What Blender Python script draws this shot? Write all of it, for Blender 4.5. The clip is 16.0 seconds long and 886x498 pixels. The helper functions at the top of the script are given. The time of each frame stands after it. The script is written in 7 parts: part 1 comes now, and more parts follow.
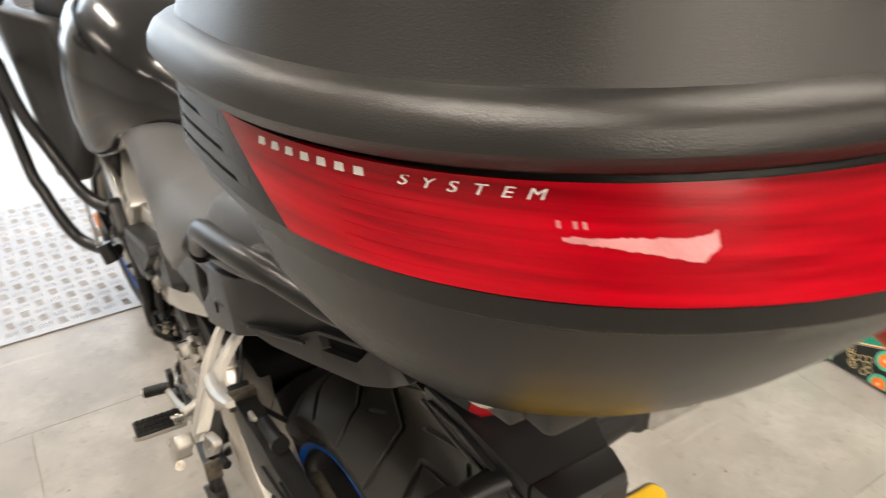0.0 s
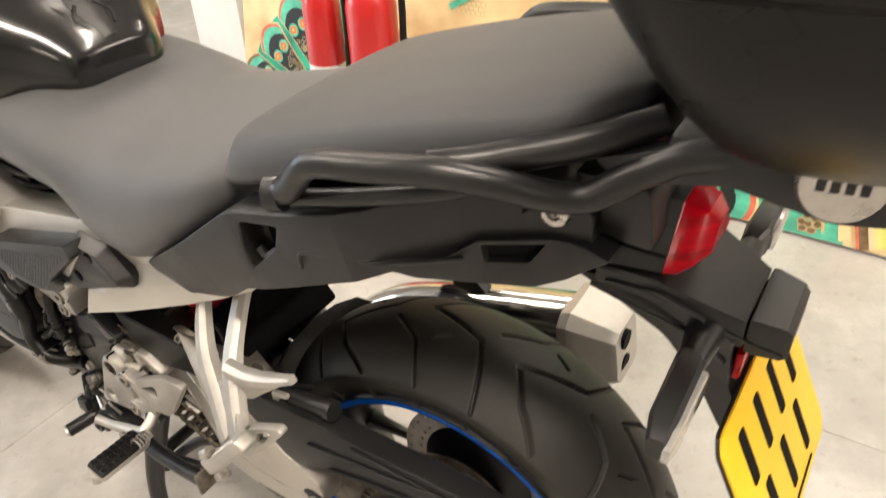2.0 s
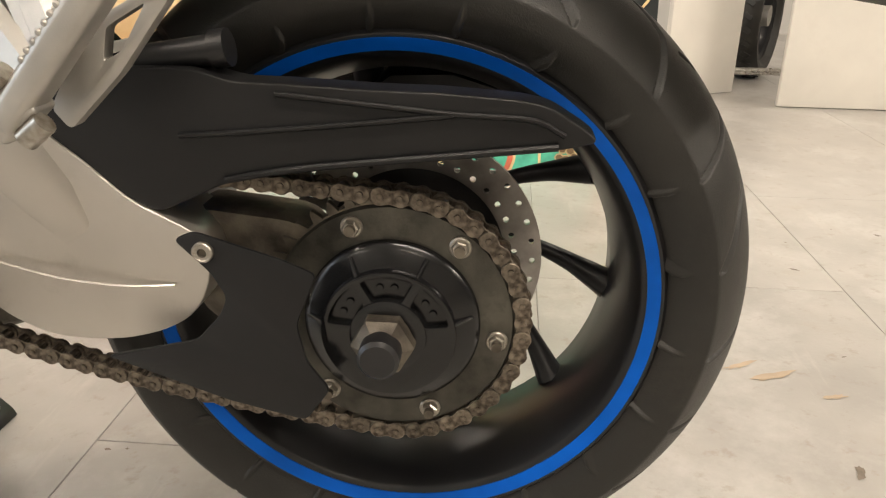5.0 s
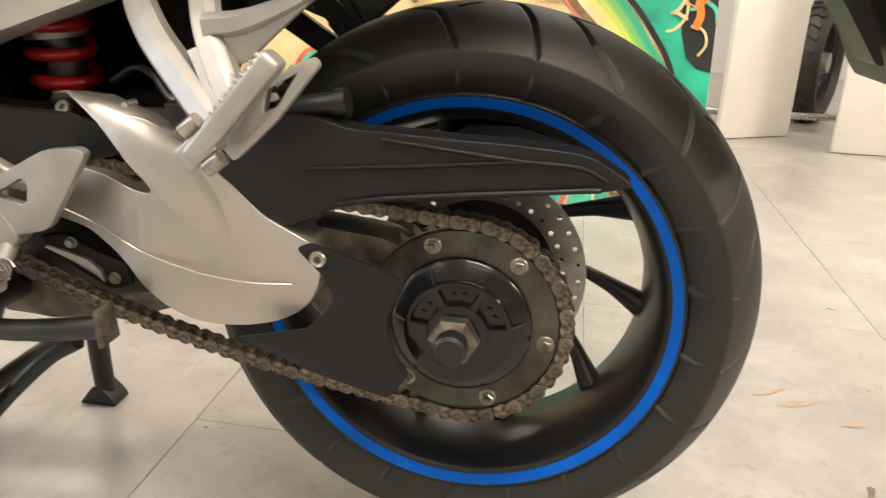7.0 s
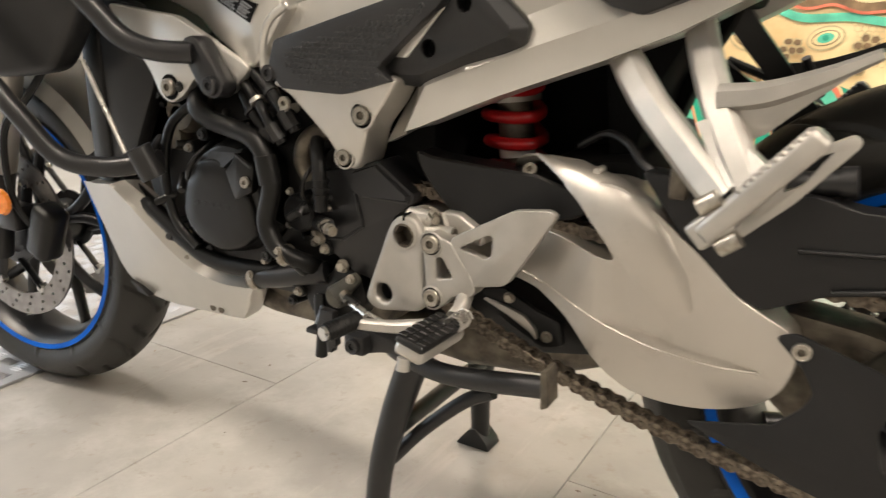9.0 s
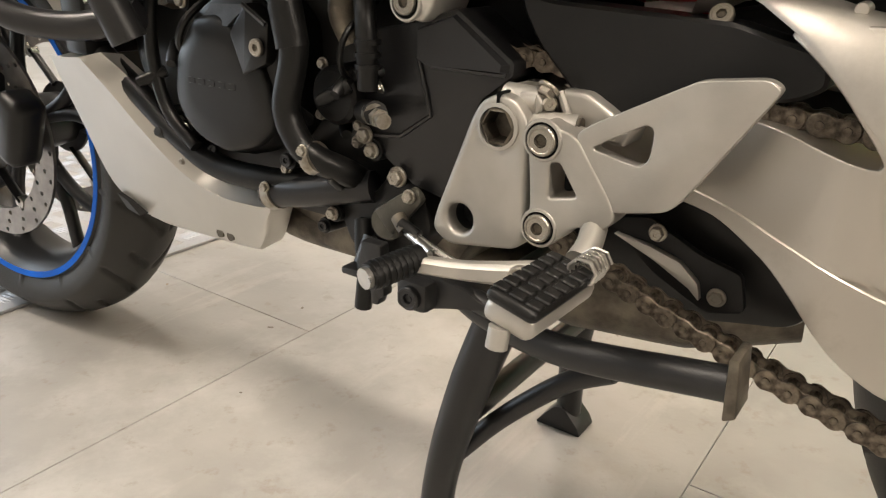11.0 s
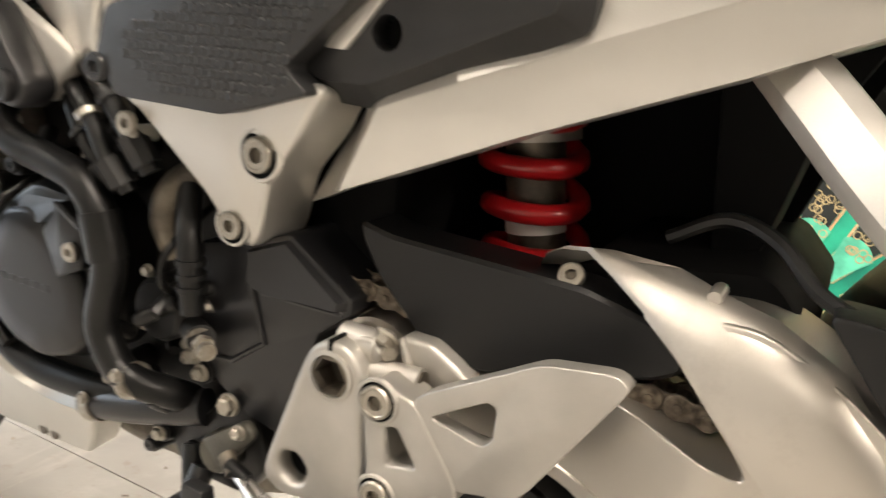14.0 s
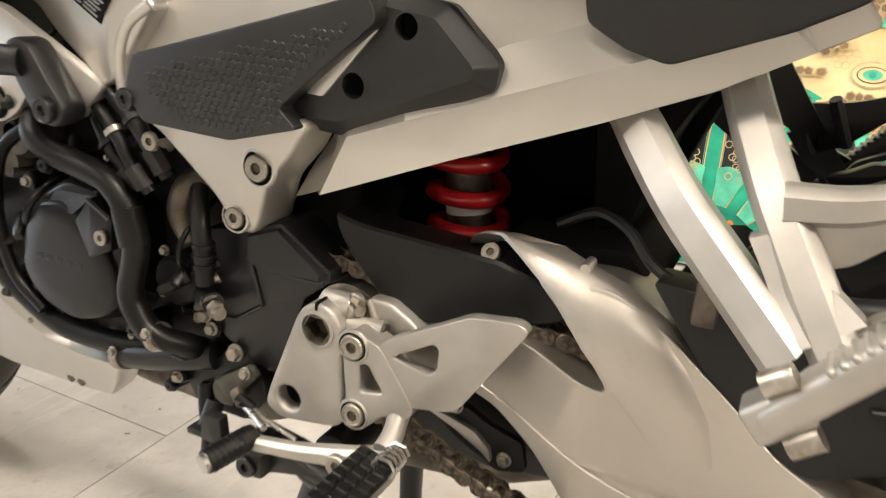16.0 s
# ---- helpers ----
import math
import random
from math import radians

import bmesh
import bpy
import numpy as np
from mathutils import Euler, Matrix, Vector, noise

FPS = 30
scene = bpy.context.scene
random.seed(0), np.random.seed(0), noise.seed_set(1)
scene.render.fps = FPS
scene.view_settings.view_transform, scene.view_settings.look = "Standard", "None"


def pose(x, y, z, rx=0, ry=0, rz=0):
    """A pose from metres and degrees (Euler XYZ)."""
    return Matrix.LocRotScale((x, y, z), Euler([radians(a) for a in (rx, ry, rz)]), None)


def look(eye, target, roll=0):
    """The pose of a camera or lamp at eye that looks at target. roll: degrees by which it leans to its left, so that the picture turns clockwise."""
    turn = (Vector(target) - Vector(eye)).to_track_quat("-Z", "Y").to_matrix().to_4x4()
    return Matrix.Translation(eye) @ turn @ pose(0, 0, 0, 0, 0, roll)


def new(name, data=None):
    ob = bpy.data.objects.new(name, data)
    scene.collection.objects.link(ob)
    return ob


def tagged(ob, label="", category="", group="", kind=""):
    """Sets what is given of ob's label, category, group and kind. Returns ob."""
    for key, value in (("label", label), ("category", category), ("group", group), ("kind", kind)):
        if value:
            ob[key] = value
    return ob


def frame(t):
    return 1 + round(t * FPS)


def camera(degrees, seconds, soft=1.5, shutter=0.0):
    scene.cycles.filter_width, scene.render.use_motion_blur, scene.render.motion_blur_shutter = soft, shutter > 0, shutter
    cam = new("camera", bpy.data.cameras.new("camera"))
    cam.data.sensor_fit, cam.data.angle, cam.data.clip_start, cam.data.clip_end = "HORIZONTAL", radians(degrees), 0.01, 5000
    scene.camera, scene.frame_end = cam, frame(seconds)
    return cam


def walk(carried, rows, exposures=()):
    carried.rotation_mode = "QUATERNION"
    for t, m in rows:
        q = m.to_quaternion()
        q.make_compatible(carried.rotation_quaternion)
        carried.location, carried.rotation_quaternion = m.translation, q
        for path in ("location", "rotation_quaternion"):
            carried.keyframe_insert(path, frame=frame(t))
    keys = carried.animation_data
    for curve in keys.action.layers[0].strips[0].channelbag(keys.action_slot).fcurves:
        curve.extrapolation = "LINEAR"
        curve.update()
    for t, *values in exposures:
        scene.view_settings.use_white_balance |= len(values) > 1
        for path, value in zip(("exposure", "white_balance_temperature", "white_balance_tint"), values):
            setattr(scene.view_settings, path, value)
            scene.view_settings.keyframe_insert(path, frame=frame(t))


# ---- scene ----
cam = camera(60.56, 16.0, soft=1.2, shutter=0.35)
# seconds, place, turn
PATH = [
    (0, 0.6824, -0.3644, 1.3420, 59.950, -0.087, 57.713),
    (0.5, 0.7255, -0.4187, 1.3603, 60.872, -0.956, 47.739),
    (1, 0.7150, -0.4732, 1.3584, 61.997, -1.307, 45.212),
    (1.5, 0.5961, -0.5263, 1.3069, 59.579, 0.980, 40.788),
    (2, 0.3813, -0.6113, 1.2719, 54.954, 1.963, 32.308),
    (2.1, 0.3691, -0.6003, 1.2662, 53.743, 1.884, 32.044),
    (2.4, 0.2800, -0.6646, 1.2554, 52.864, 0.168, 21.962),
    (2.5, 0.2518, -0.6915, 1.2482, 53.152, -0.284, 19.269),
    (3, 0.1298, -0.7913, 1.1929, 55.955, -1.491, 8.866),
    (3.5, 0.1231, -0.8168, 0.9516, 62.846, -1.476, 5.687),
    (4, 0.1092, -0.7024, 0.7082, 66.216, -1.852, 4.091),
    (4.2, 0.0922, -0.6671, 0.6314, 67.872, -1.636, 4.187),
    (6.3, 0.1024, -0.7793, 0.6476, 67.647, -0.932, 7.344),
    (6.5, 0.1071, -0.7998, 0.6605, 68.427, -1.364, 7.773),
    (7, 0.0951, -0.8283, 0.6788, 69.790, -1.828, 9.849),
    (7.5, 0.0617, -0.8464, 0.6948, 71.167, -0.597, 15.741),
    (8, 0.0264, -0.8849, 0.7035, 72.379, 0.542, 22.341),
    (8.5, -0.0002, -0.8880, 0.7048, 73.158, 0.072, 26.530),
    (9, -0.0891, -0.8537, 0.6888, 72.906, -0.699, 31.120),
    (9.5, -0.1739, -0.8068, 0.6593, 70.503, -1.324, 35.130),
    (9.7, -0.1982, -0.7824, 0.6418, 69.168, -1.184, 35.837),
    (11.8, -0.3049, -0.5771, 0.5591, 68.116, -1.563, 34.699),
    (12, -0.3129, -0.5748, 0.5759, 70.191, -1.272, 34.821),
    (12.5, -0.3199, -0.5871, 0.6323, 73.159, -0.990, 35.330),
    (13, -0.2975, -0.6276, 0.6738, 76.147, -2.159, 35.829),
    (13.2, -0.2913, -0.6409, 0.6775, 76.955, -2.597, 35.635),
    (13.5, -0.2885, -0.6252, 0.6698, 76.600, -2.944, 34.604),
    (14, -0.2890, -0.5144, 0.6584, 74.184, -3.939, 29.779),
    (14.5, -0.2997, -0.4486, 0.6819, 69.916, -4.822, 26.373),
    (15, -0.3013, -0.4415, 0.7000, 69.092, -4.919, 25.695),
    (15.5, -0.2781, -0.5105, 0.7278, 68.907, -4.321, 25.671),
    (16, -0.2203, -0.6422, 0.7363, 69.910, -3.505, 26.158),
]
walk(cam, [(t, pose(*p)) for t, *p in PATH], exposures=[(0.0, -0.48), (1.0, -0.24), (2.0, -0.14), (2.5, -0.16), (3.0, -0.30), (4.0, -0.36), (6.5, -0.24), (7.5, -0.06), (8.5, -0.12), (9.5, -0.26), (12.0, -0.12), (12.5, 0.07), (13.5, 0.22), (15.0, 0.08), (16.0, 0.0)])

# ---- light ----
world = bpy.data.worlds.new("daylight")
scene.world = world
world.use_nodes = True
wn = world.node_tree
sky = wn.nodes.new("ShaderNodeTexSky")
sky.sky_type, sky.sun_disc = "NISHITA", False
sky.sun_elevation, sky.sun_rotation = radians(38), radians(200)
wn.nodes["Background"].inputs["Strength"].default_value = 0.12
wn.links.new(sky.outputs[0], wn.nodes["Background"].inputs["Color"])


def area_lamp(name, place, target, sx, sy, power, colour):
    data = bpy.data.lights.new(name, "AREA")
    data.shape, data.size, data.size_y, data.energy, data.color = "RECTANGLE", sx, sy, power, colour
    ob = new(name, data)
    ob.matrix_world = look(place, target)
    return ob


# tubes under the ceiling, and the daylight that comes in by the wide gate
for lx, ly in ((-2.6, -1.2), (-2.6, 0.9), (-2.6, 3.0), (0.6, -0.95), (0.6, 0.9), (0.6, 3.0), (4.7, -0.75), (4.0, 0.9), (4.0, 3.0), (-2.6, -3.2), (0.6, -3.2)):
    area_lamp("tube_light", (lx, ly, 2.98), (lx - 1.6 if lx > 3 else lx, ly, 0.5), 1.5, 0.22, 165 if lx > 4.5 else 26 if ly < -2 else 88 if ly < 0 else 58 if ly < 2 else 42, (1.0, 0.88, 0.745))
area_lamp("gate_daylight", (-5.9, -0.6, 1.6), (0, -0.4, 0.6), 3.4, 2.6, 185, (0.80, 0.90, 1.0))

# ---- materials ----
def material(name, colour, rough=0.5, metal=0.0, vary=0.15, scale=30.0, bump=0.0, fine=400.0, coat=0.0, second=None, spots=0.0, spot_colour=(0.1, 0.09, 0.08), spot_scale=9.0, piece=0.0, sheen=0.0):
    m = bpy.data.materials.new(name)
    m.use_nodes = True
    nt, b = m.node_tree, m.node_tree.nodes["Principled BSDF"]
    co = nt.nodes.new("ShaderNodeTexCoord")
    big = nt.nodes.new("ShaderNodeTexNoise")
    big.inputs["Scale"].default_value, big.inputs["Detail"].default_value = scale, 5
    nt.links.new(co.outputs["Object"], big.inputs["Vector"])
    small = nt.nodes.new("ShaderNodeTexNoise")
    small.inputs["Scale"].default_value, small.inputs["Detail"].default_value = fine, 2
    nt.links.new(co.outputs["Object"], small.inputs["Vector"])
    mix = nt.nodes.new("ShaderNodeMix")
    mix.data_type = "RGBA"
    lo = [c * (1 - vary) for c in colour] if second is None else second
    hi = [min(1, c * (1 + vary)) for c in colour]
    mix.inputs["A"].default_value, mix.inputs["B"].default_value = (*lo, 1), (*hi, 1)
    ramp = nt.nodes.new("ShaderNodeMapRange")
    ramp.inputs["From Min"].default_value, ramp.inputs["From Max"].default_value = 0.32, 0.68
    nt.links.new(big.outputs["Fac"], ramp.inputs["Value"])
    nt.links.new(ramp.outputs["Result"], mix.inputs["Factor"])
    out = mix.outputs["Result"]
    if spots:
        sn = nt.nodes.new("ShaderNodeTexNoise")
        sn.inputs["Scale"].default_value, sn.inputs["Detail"].default_value, sn.inputs["Roughness"].default_value = spot_scale, 8, 0.7
        nt.links.new(co.outputs["Object"], sn.inputs["Vector"])
        sr = nt.nodes.new("ShaderNodeMapRange")
        sr.inputs["From Min"].default_value, sr.inputs["From Max"].default_value, sr.inputs["To Max"].default_value = 0.56, 0.74, spots
        nt.links.new(sn.outputs["Fac"], sr.inputs["Value"])
        sm = nt.nodes.new("ShaderNodeMix")
        sm.data_type = "RGBA"
        sm.inputs["B"].default_value = (*spot_colour, 1)
        nt.links.new(sr.outputs["Result"], sm.inputs["Factor"])
        nt.links.new(out, sm.inputs["A"])
        out = sm.outputs["Result"]
    if piece:
        oi = nt.nodes.new("ShaderNodeObjectInfo")
        pr = nt.nodes.new("ShaderNodeMapRange")
        pr.inputs["To Min"].default_value, pr.inputs["To Max"].default_value = 1 - piece, 1 + piece
        nt.links.new(oi.outputs["Random"], pr.inputs["Value"])
        hs = nt.nodes.new("ShaderNodeHueSaturation")
        nt.links.new(pr.outputs["Result"], hs.inputs["Value"])
        nt.links.new(out, hs.inputs["Color"])
        out = hs.outputs["Color"]
    nt.links.new(out, b.inputs["Base Color"])
    rr = nt.nodes.new("ShaderNodeMapRange")
    rr.inputs["To Min"].default_value, rr.inputs["To Max"].default_value = max(0.02, rough * 0.8), min(1, rough * 1.2)
    nt.links.new(big.outputs["Fac"], rr.inputs["Value"])
    nt.links.new(rr.outputs["Result"], b.inputs["Roughness"])
    b.inputs["Metallic"].default_value = metal
    b.inputs["Coat Weight"].default_value = coat
    b.inputs["Coat Roughness"].default_value = 0.08
    if sheen:
        b.inputs["Sheen Weight"].default_value = sheen
    if bump:
        bp = nt.nodes.new("ShaderNodeBump")
        bp.inputs["Strength"].default_value, bp.inputs["Distance"].default_value = bump, 0.002
        nt.links.new(small.outputs["Fac"], bp.inputs["Height"])
        nt.links.new(bp.outputs["Normal"], b.inputs["Normal"])
    return m


SILVER = material("silver_paint", (0.60, 0.58, 0.54), 0.32, 0.68, 0.05, 12, 0.05, 900)
CAST = material("cast_aluminium", (0.47, 0.45, 0.415), 0.47, 0.76, 0.10, 25, 0.06, 900)
SWING = material("swingarm_lacquer", (0.53, 0.50, 0.455), 0.38, 0.88, 0.08, 8, 0.05, 2400, spots=0.4, spot_colour=(0.30, 0.27, 0.23), spot_scale=11)
BLACK = material("black_plastic", (0.011, 0.011, 0.0115), 0.40, 0, 0.25, 20, 0.10, 900)
PAD = material("grained_pad_plastic", (0.016, 0.016, 0.0165), 0.36, 0, 0.2, 14, 0.20, 1300)
DULL = material("grained_black_plastic", (0.0095, 0.0095, 0.010), 0.42, 0, 0.2, 14, 0.16, 1500)
DULL.node_tree.nodes["Principled BSDF"].inputs["Specular IOR Level"].default_value = 0.34
CASE = material("case_plastic", (0.007, 0.0066, 0.0060), 0.29, 0, 0.2, 10, 0.14, 1800)
CASE.node_tree.nodes["Principled BSDF"].inputs["Specular IOR Level"].default_value = 0.26
# lighter copy of the case plastic: overhead glare put into the colour
LIT_LID = material("case_plastic_lit", (0.016, 0.0156, 0.0145), 0.31, 0, 0.2, 10, 0.16, 1500)
SATIN = material("satin_black_paint", (0.011, 0.011, 0.012), 0.34, 0, 0.2, 18, 0.05, 500)
GLOSS = material("gloss_black_paint", (0.008, 0.008, 0.009), 0.20, 0, 0.2, 6, coat=0.6)
CLEAN = material("dark_grey_metal", (0.042, 0.042, 0.043), 0.32, 0.4, 0.3, 40, 0.12, 500)
ENGINE = material("engine_black", (0.0062, 0.0061, 0.0060), 0.36, 0.0, 0.25, 14, 0.03, 600, spots=0.3, spot_colour=(0.013, 0.011, 0.009), spot_scale=18)
SEAT = material("seat_vinyl", (0.062, 0.063, 0.066), 0.55, 0, 0.12, 9, 0.25, 1600, sheen=0.15)
PILLION = material("pillion_vinyl", (0.034, 0.0345, 0.037), 0.52, 0, 0.12, 9, 0.25, 1600, sheen=0.10)
RUBBER = material("tyre_rubber", (0.0170, 0.0160, 0.0136), 0.50, 0, 0.25, 16, 0.22, 700, spots=0.5, spot_colour=(0.042, 0.037, 0.029), spot_scale=13)
HOSE = material("rubber_hose", (0.005, 0.005, 0.005), 0.36, 0, 0.3, 30, 0.1, 500)
HOSE.node_tree.nodes["Principled BSDF"].inputs["Specular IOR Level"].default_value = 0.32
CHAINM = material("greasy_chain_steel", (0.19, 0.16, 0.125), 0.48, 0.65, 0.4, 160, 0.25, 900, second=(0.05, 0.038, 0.028), piece=0.25)
GREASY = material("greasy_steel", (0.16, 0.14, 0.11), 0.45, 0.6, 0.3, 40, 0.2, 500, second=(0.06, 0.05, 0.04), spots=0.5, spot_colour=(0.04, 0.034, 0.026), spot_scale=35)
CHROME = material("polished_steel", (0.66, 0.64, 0.60), 0.14, 1.0, 0.08, 20, 0.03, 300)
STEEL = material("bright_steel", (0.55, 0.53, 0.50), 0.28, 0.95, 0.15, 60, 0.05, 500)
ZINC = material("zinc_bolt", (0.42, 0.40, 0.36), 0.34, 0.9, 0.3, 90, 0.05, 500, second=(0.20, 0.17, 0.13))
DISC = material("brake_disc_steel", (0.34, 0.32, 0.30), 0.34, 0.9, 0.2, 50, 0.08, 900)
ENGINE.node_tree.nodes["Principled BSDF"].inputs["Specular IOR Level"].default_value = 0.36
HUBM = material("satin_hub_paint", (0.0075, 0.0075, 0.008), 0.22, 0.0, 0.2, 30, 0.02, 500)
FLANGE = material("oily_flange_steel", (0.085, 0.080, 0.066), 0.44, 0.55, 0.35, 28, 0.15, 500, second=(0.040, 0.038, 0.031), spots=0.55, spot_colour=(0.022, 0.020, 0.015), spot_scale=45)
RED = material("red_spring_paint", (0.50, 0.012, 0.016), 0.32, 0, 0.15, 20, coat=0.4)
BLUE = material("blue_rim_tape", (0.001, 0.120, 0.62), 0.42, 0, 0.12, 20)
BLUE.node_tree.nodes["Principled BSDF"].inputs["Specular IOR Level"].default_value = 0.15
YELLOW = material("yellow_plate_film", (0.85, 0.52, 0.01), 0.4, 0, 0.04, 20)
# matt near-black for print, and for shade painted into recesses and cavities
INK_SHADE = material("lettering_and_shade_black", (0.006, 0.006, 0.006), 0.6, 0, 0.1, 20)
INK_SHADE.node_tree.nodes["Principled BSDF"].inputs["Specular IOR Level"].default_value = 0.05
WHITE = material("white_lettering", (0.80, 0.78, 0.75), 0.5, 0, 0.05, 40)
GREYLET = material("grey_lettering", (0.30, 0.30, 0.30), 0.4, 0.2, 0.05, 40)
LENS = material("red_lens", (0.42, 0.0, 0.008), 0.16, 0, 0.10, 9, 0.02, 60, coat=0.1, second=(0.22, 0.0, 0.004))
ln = LENS.node_tree
ln.nodes["Principled BSDF"].inputs["Specular IOR Level"].default_value = 0.28
stretch = ln.nodes.new("ShaderNodeMapping")
stretch.inputs["Scale"].default_value = (1.2, 1.2, 22.0)
for node in [n for n in ln.nodes if n.type == "TEX_NOISE"]:
    ln.links.new(stretch.outputs["Vector"], node.inputs["Vector"])
ln.links.new([n for n in ln.nodes if n.type == "TEX_COORD"][0].outputs["Object"], stretch.inputs["Vector"])
CLEAR = material("clear_indicator_lens", (0.40, 0.39, 0.37), 0.18, 0.45, 0.2, 60, 0.5, 160, coat=0.6)
AMBER = material("amber_reflector", (0.80, 0.23, 0.02), 0.25, 0, 0.15, 120, 0.3, 350, coat=0.5)
SCUFF = material("pale_tape_scuff", (0.60, 0.24, 0.25), 0.5, 0, 0.2, 50, 0.3, 250)
FLOOR = material("floor_tile", (0.362, 0.345, 0.320), 0.30, 0, 0.12, 6.0, 0.10, 120, spots=0.55, spot_colour=(0.33, 0.285, 0.235), spot_scale=7.0, piece=0.035)
fl = FLOOR.node_tree
fb = fl.nodes["Principled BSDF"]
under = fb.inputs["Base Color"].links[0].from_socket
where = fl.nodes.new("ShaderNodeNewGeometry")
for sc, lo, hi, amount, tint, squash in ((3.2, 0.50, 0.68, 0.55, (0.56, 0.545, 0.52), 1.0), (26.0, 0.57, 0.66, 0.38, (0.25, 0.20, 0.15), 1.0), (14.0, 0.60, 0.70, 0.40, (0.52, 0.49, 0.45), 0.12)):
    place = fl.nodes.new("ShaderNodeMapping")
    place.inputs["Scale"].default_value = (1.0, squash, 1.0)
    place.inputs["Rotation"].default_value = (0, 0, 0.7 * sc)
    blot = fl.nodes.new("ShaderNodeTexNoise")
    blot.inputs["Scale"].default_value, blot.inputs["Detail"].default_value, blot.inputs["Roughness"].default_value = sc, 7, 0.68
    ramp = fl.nodes.new("ShaderNodeMapRange")
    ramp.inputs["From Min"].default_value, ramp.inputs["From Max"].default_value, ramp.inputs["To Max"].default_value = lo, hi, amount
    mix = fl.nodes.new("ShaderNodeMix")
    mix.data_type = "RGBA"
    mix.inputs["B"].default_value = (*tint, 1)
    fl.links.new(where.outputs["Position"], place.inputs["Vector"])
    fl.links.new(place.outputs["Vector"], blot.inputs["Vector"])
    fl.links.new(blot.outputs["Fac"], ramp.inputs["Value"])
    fl.links.new(ramp.outputs["Result"], mix.inputs["Factor"])
    fl.links.new(under, mix.inputs["A"])
    under = mix.outputs["Result"]
fl.links.new(under, fb.inputs["Base Color"])
GROUT = material("floor_grout", (0.40, 0.375, 0.34), 0.8, 0, 0.3, 20, 0.3, 200)
STAIN = material("dark_floor_stain", (0.16, 0.13, 0.10), 0.5, 0, 0.4, 60, 0.2, 300)
OCHRE = material("ochre_floor_stain", (0.40, 0.31, 0.22), 0.5, 0, 0.2, 12, 0.1, 200)
TREAD = material("aluminium_tread_plate", (0.40, 0.40, 0.41), 0.5, 0.5, 0.12, 8, 0.15, 500)
PLASTER = material("white_wall_paint", (0.55, 0.53, 0.495), 0.8, 0, 0.05, 2, 0.2, 80)
BOARD = material("white_board_paint", (0.80, 0.77, 0.71), 0.5, 0, 0.05, 4, 0.1, 120, spots=0.15, spot_colour=(0.6, 0.55, 0.48), spot_scale=6)
TEAL = material("teal_paint", (0.02, 0.36, 0.22), 0.42, 0, 0.35, 9, 0.1, 200, second=(0.01, 0.22, 0.15))
CREAM = material("cream_paint", (0.72, 0.58, 0.32), 0.42, 0, 0.15, 7, 0.1, 200, second=(0.62, 0.42, 0.20))
MINT = material("mint_paint", (0.10, 0.50, 0.34), 0.42, 0, 0.3, 20, 0.1, 200)
BLACKP = material("black_paint", (0.012, 0.016, 0.016), 0.4, 0, 0.3, 20, 0.1, 200)
ORANGE = material("orange_paint", (0.85, 0.20, 0.03), 0.42, 0, 0.2, 40)
CORAL = material("coral_paint", (0.62, 0.16, 0.09), 0.42, 0, 0.3, 20)
BROWN = material("brown_paint", (0.19, 0.12, 0.06), 0.42, 0, 0.4, 25)
LIME = material("yellow_green_paint", (0.70, 0.62, 0.12), 0.42, 0, 0.2, 5, second=(0.30, 0.52, 0.12))
SAND = material("sand_paint", (0.50, 0.40, 0.22), 0.42, 0, 0.2, 30)
SWEEP = [material("sweep_paint", c, 0.42, 0, 0.1, 12, 0.08, 200) for c in ((0.74, 0.60, 0.36), (0.74, 0.62, 0.30), (0.74, 0.64, 0.22), (0.66, 0.64, 0.15), (0.48, 0.58, 0.11), (0.30, 0.50, 0.11), (0.16, 0.43, 0.13), (0.08, 0.38, 0.17), (0.03, 0.35, 0.20))]
EXTRED = material("extinguisher_red", (0.50, 0.018, 0.018), 0.3, 0, 0.1, 10, coat=0.5)
LAMPM = material("lamp_housing", (0.8, 0.8, 0.78), 0.4, 0, 0.03, 10)

# ---- building helpers ----
def mesh_of(name, bm, mat, angle=38):
    bmesh.ops.recalc_face_normals(bm, faces=bm.faces)
    me = bpy.data.meshes.new(name)
    bm.to_mesh(me)
    bm.free()
    for p in me.polygons:
        p.use_smooth = True
    me.set_sharp_from_angle(angle=radians(angle))
    me.materials.append(mat)
    return me


def hang(ob, parent):
    ob.parent = parent
    # parts keep world coordinates; only the thing's own Empty is moved
    ob.matrix_parent_inverse = Matrix.Translation(-parent.location) if parent.parent is None else Matrix.Identity(4)
    return ob


def part(name, bm, mat, parent, label="", angle=38):
    ob = hang(new(name, mesh_of(name, bm, mat, angle)), parent)
    return tagged(ob, label) if label else ob


def shared(name, me, parent, m, label=""):
    ob = hang(new(name, me), parent)
    ob.matrix_basis = m
    return tagged(ob, label) if label else ob


def thing(name, place, label, category, group="", kind=""):
    ob = new(name)
    ob.location = place
    return tagged(ob, label, category, group, kind)


def structure(name, bm, mat, label, category):
    return tagged(new(name, mesh_of(name, bm, mat)), label, category, kind="structure")


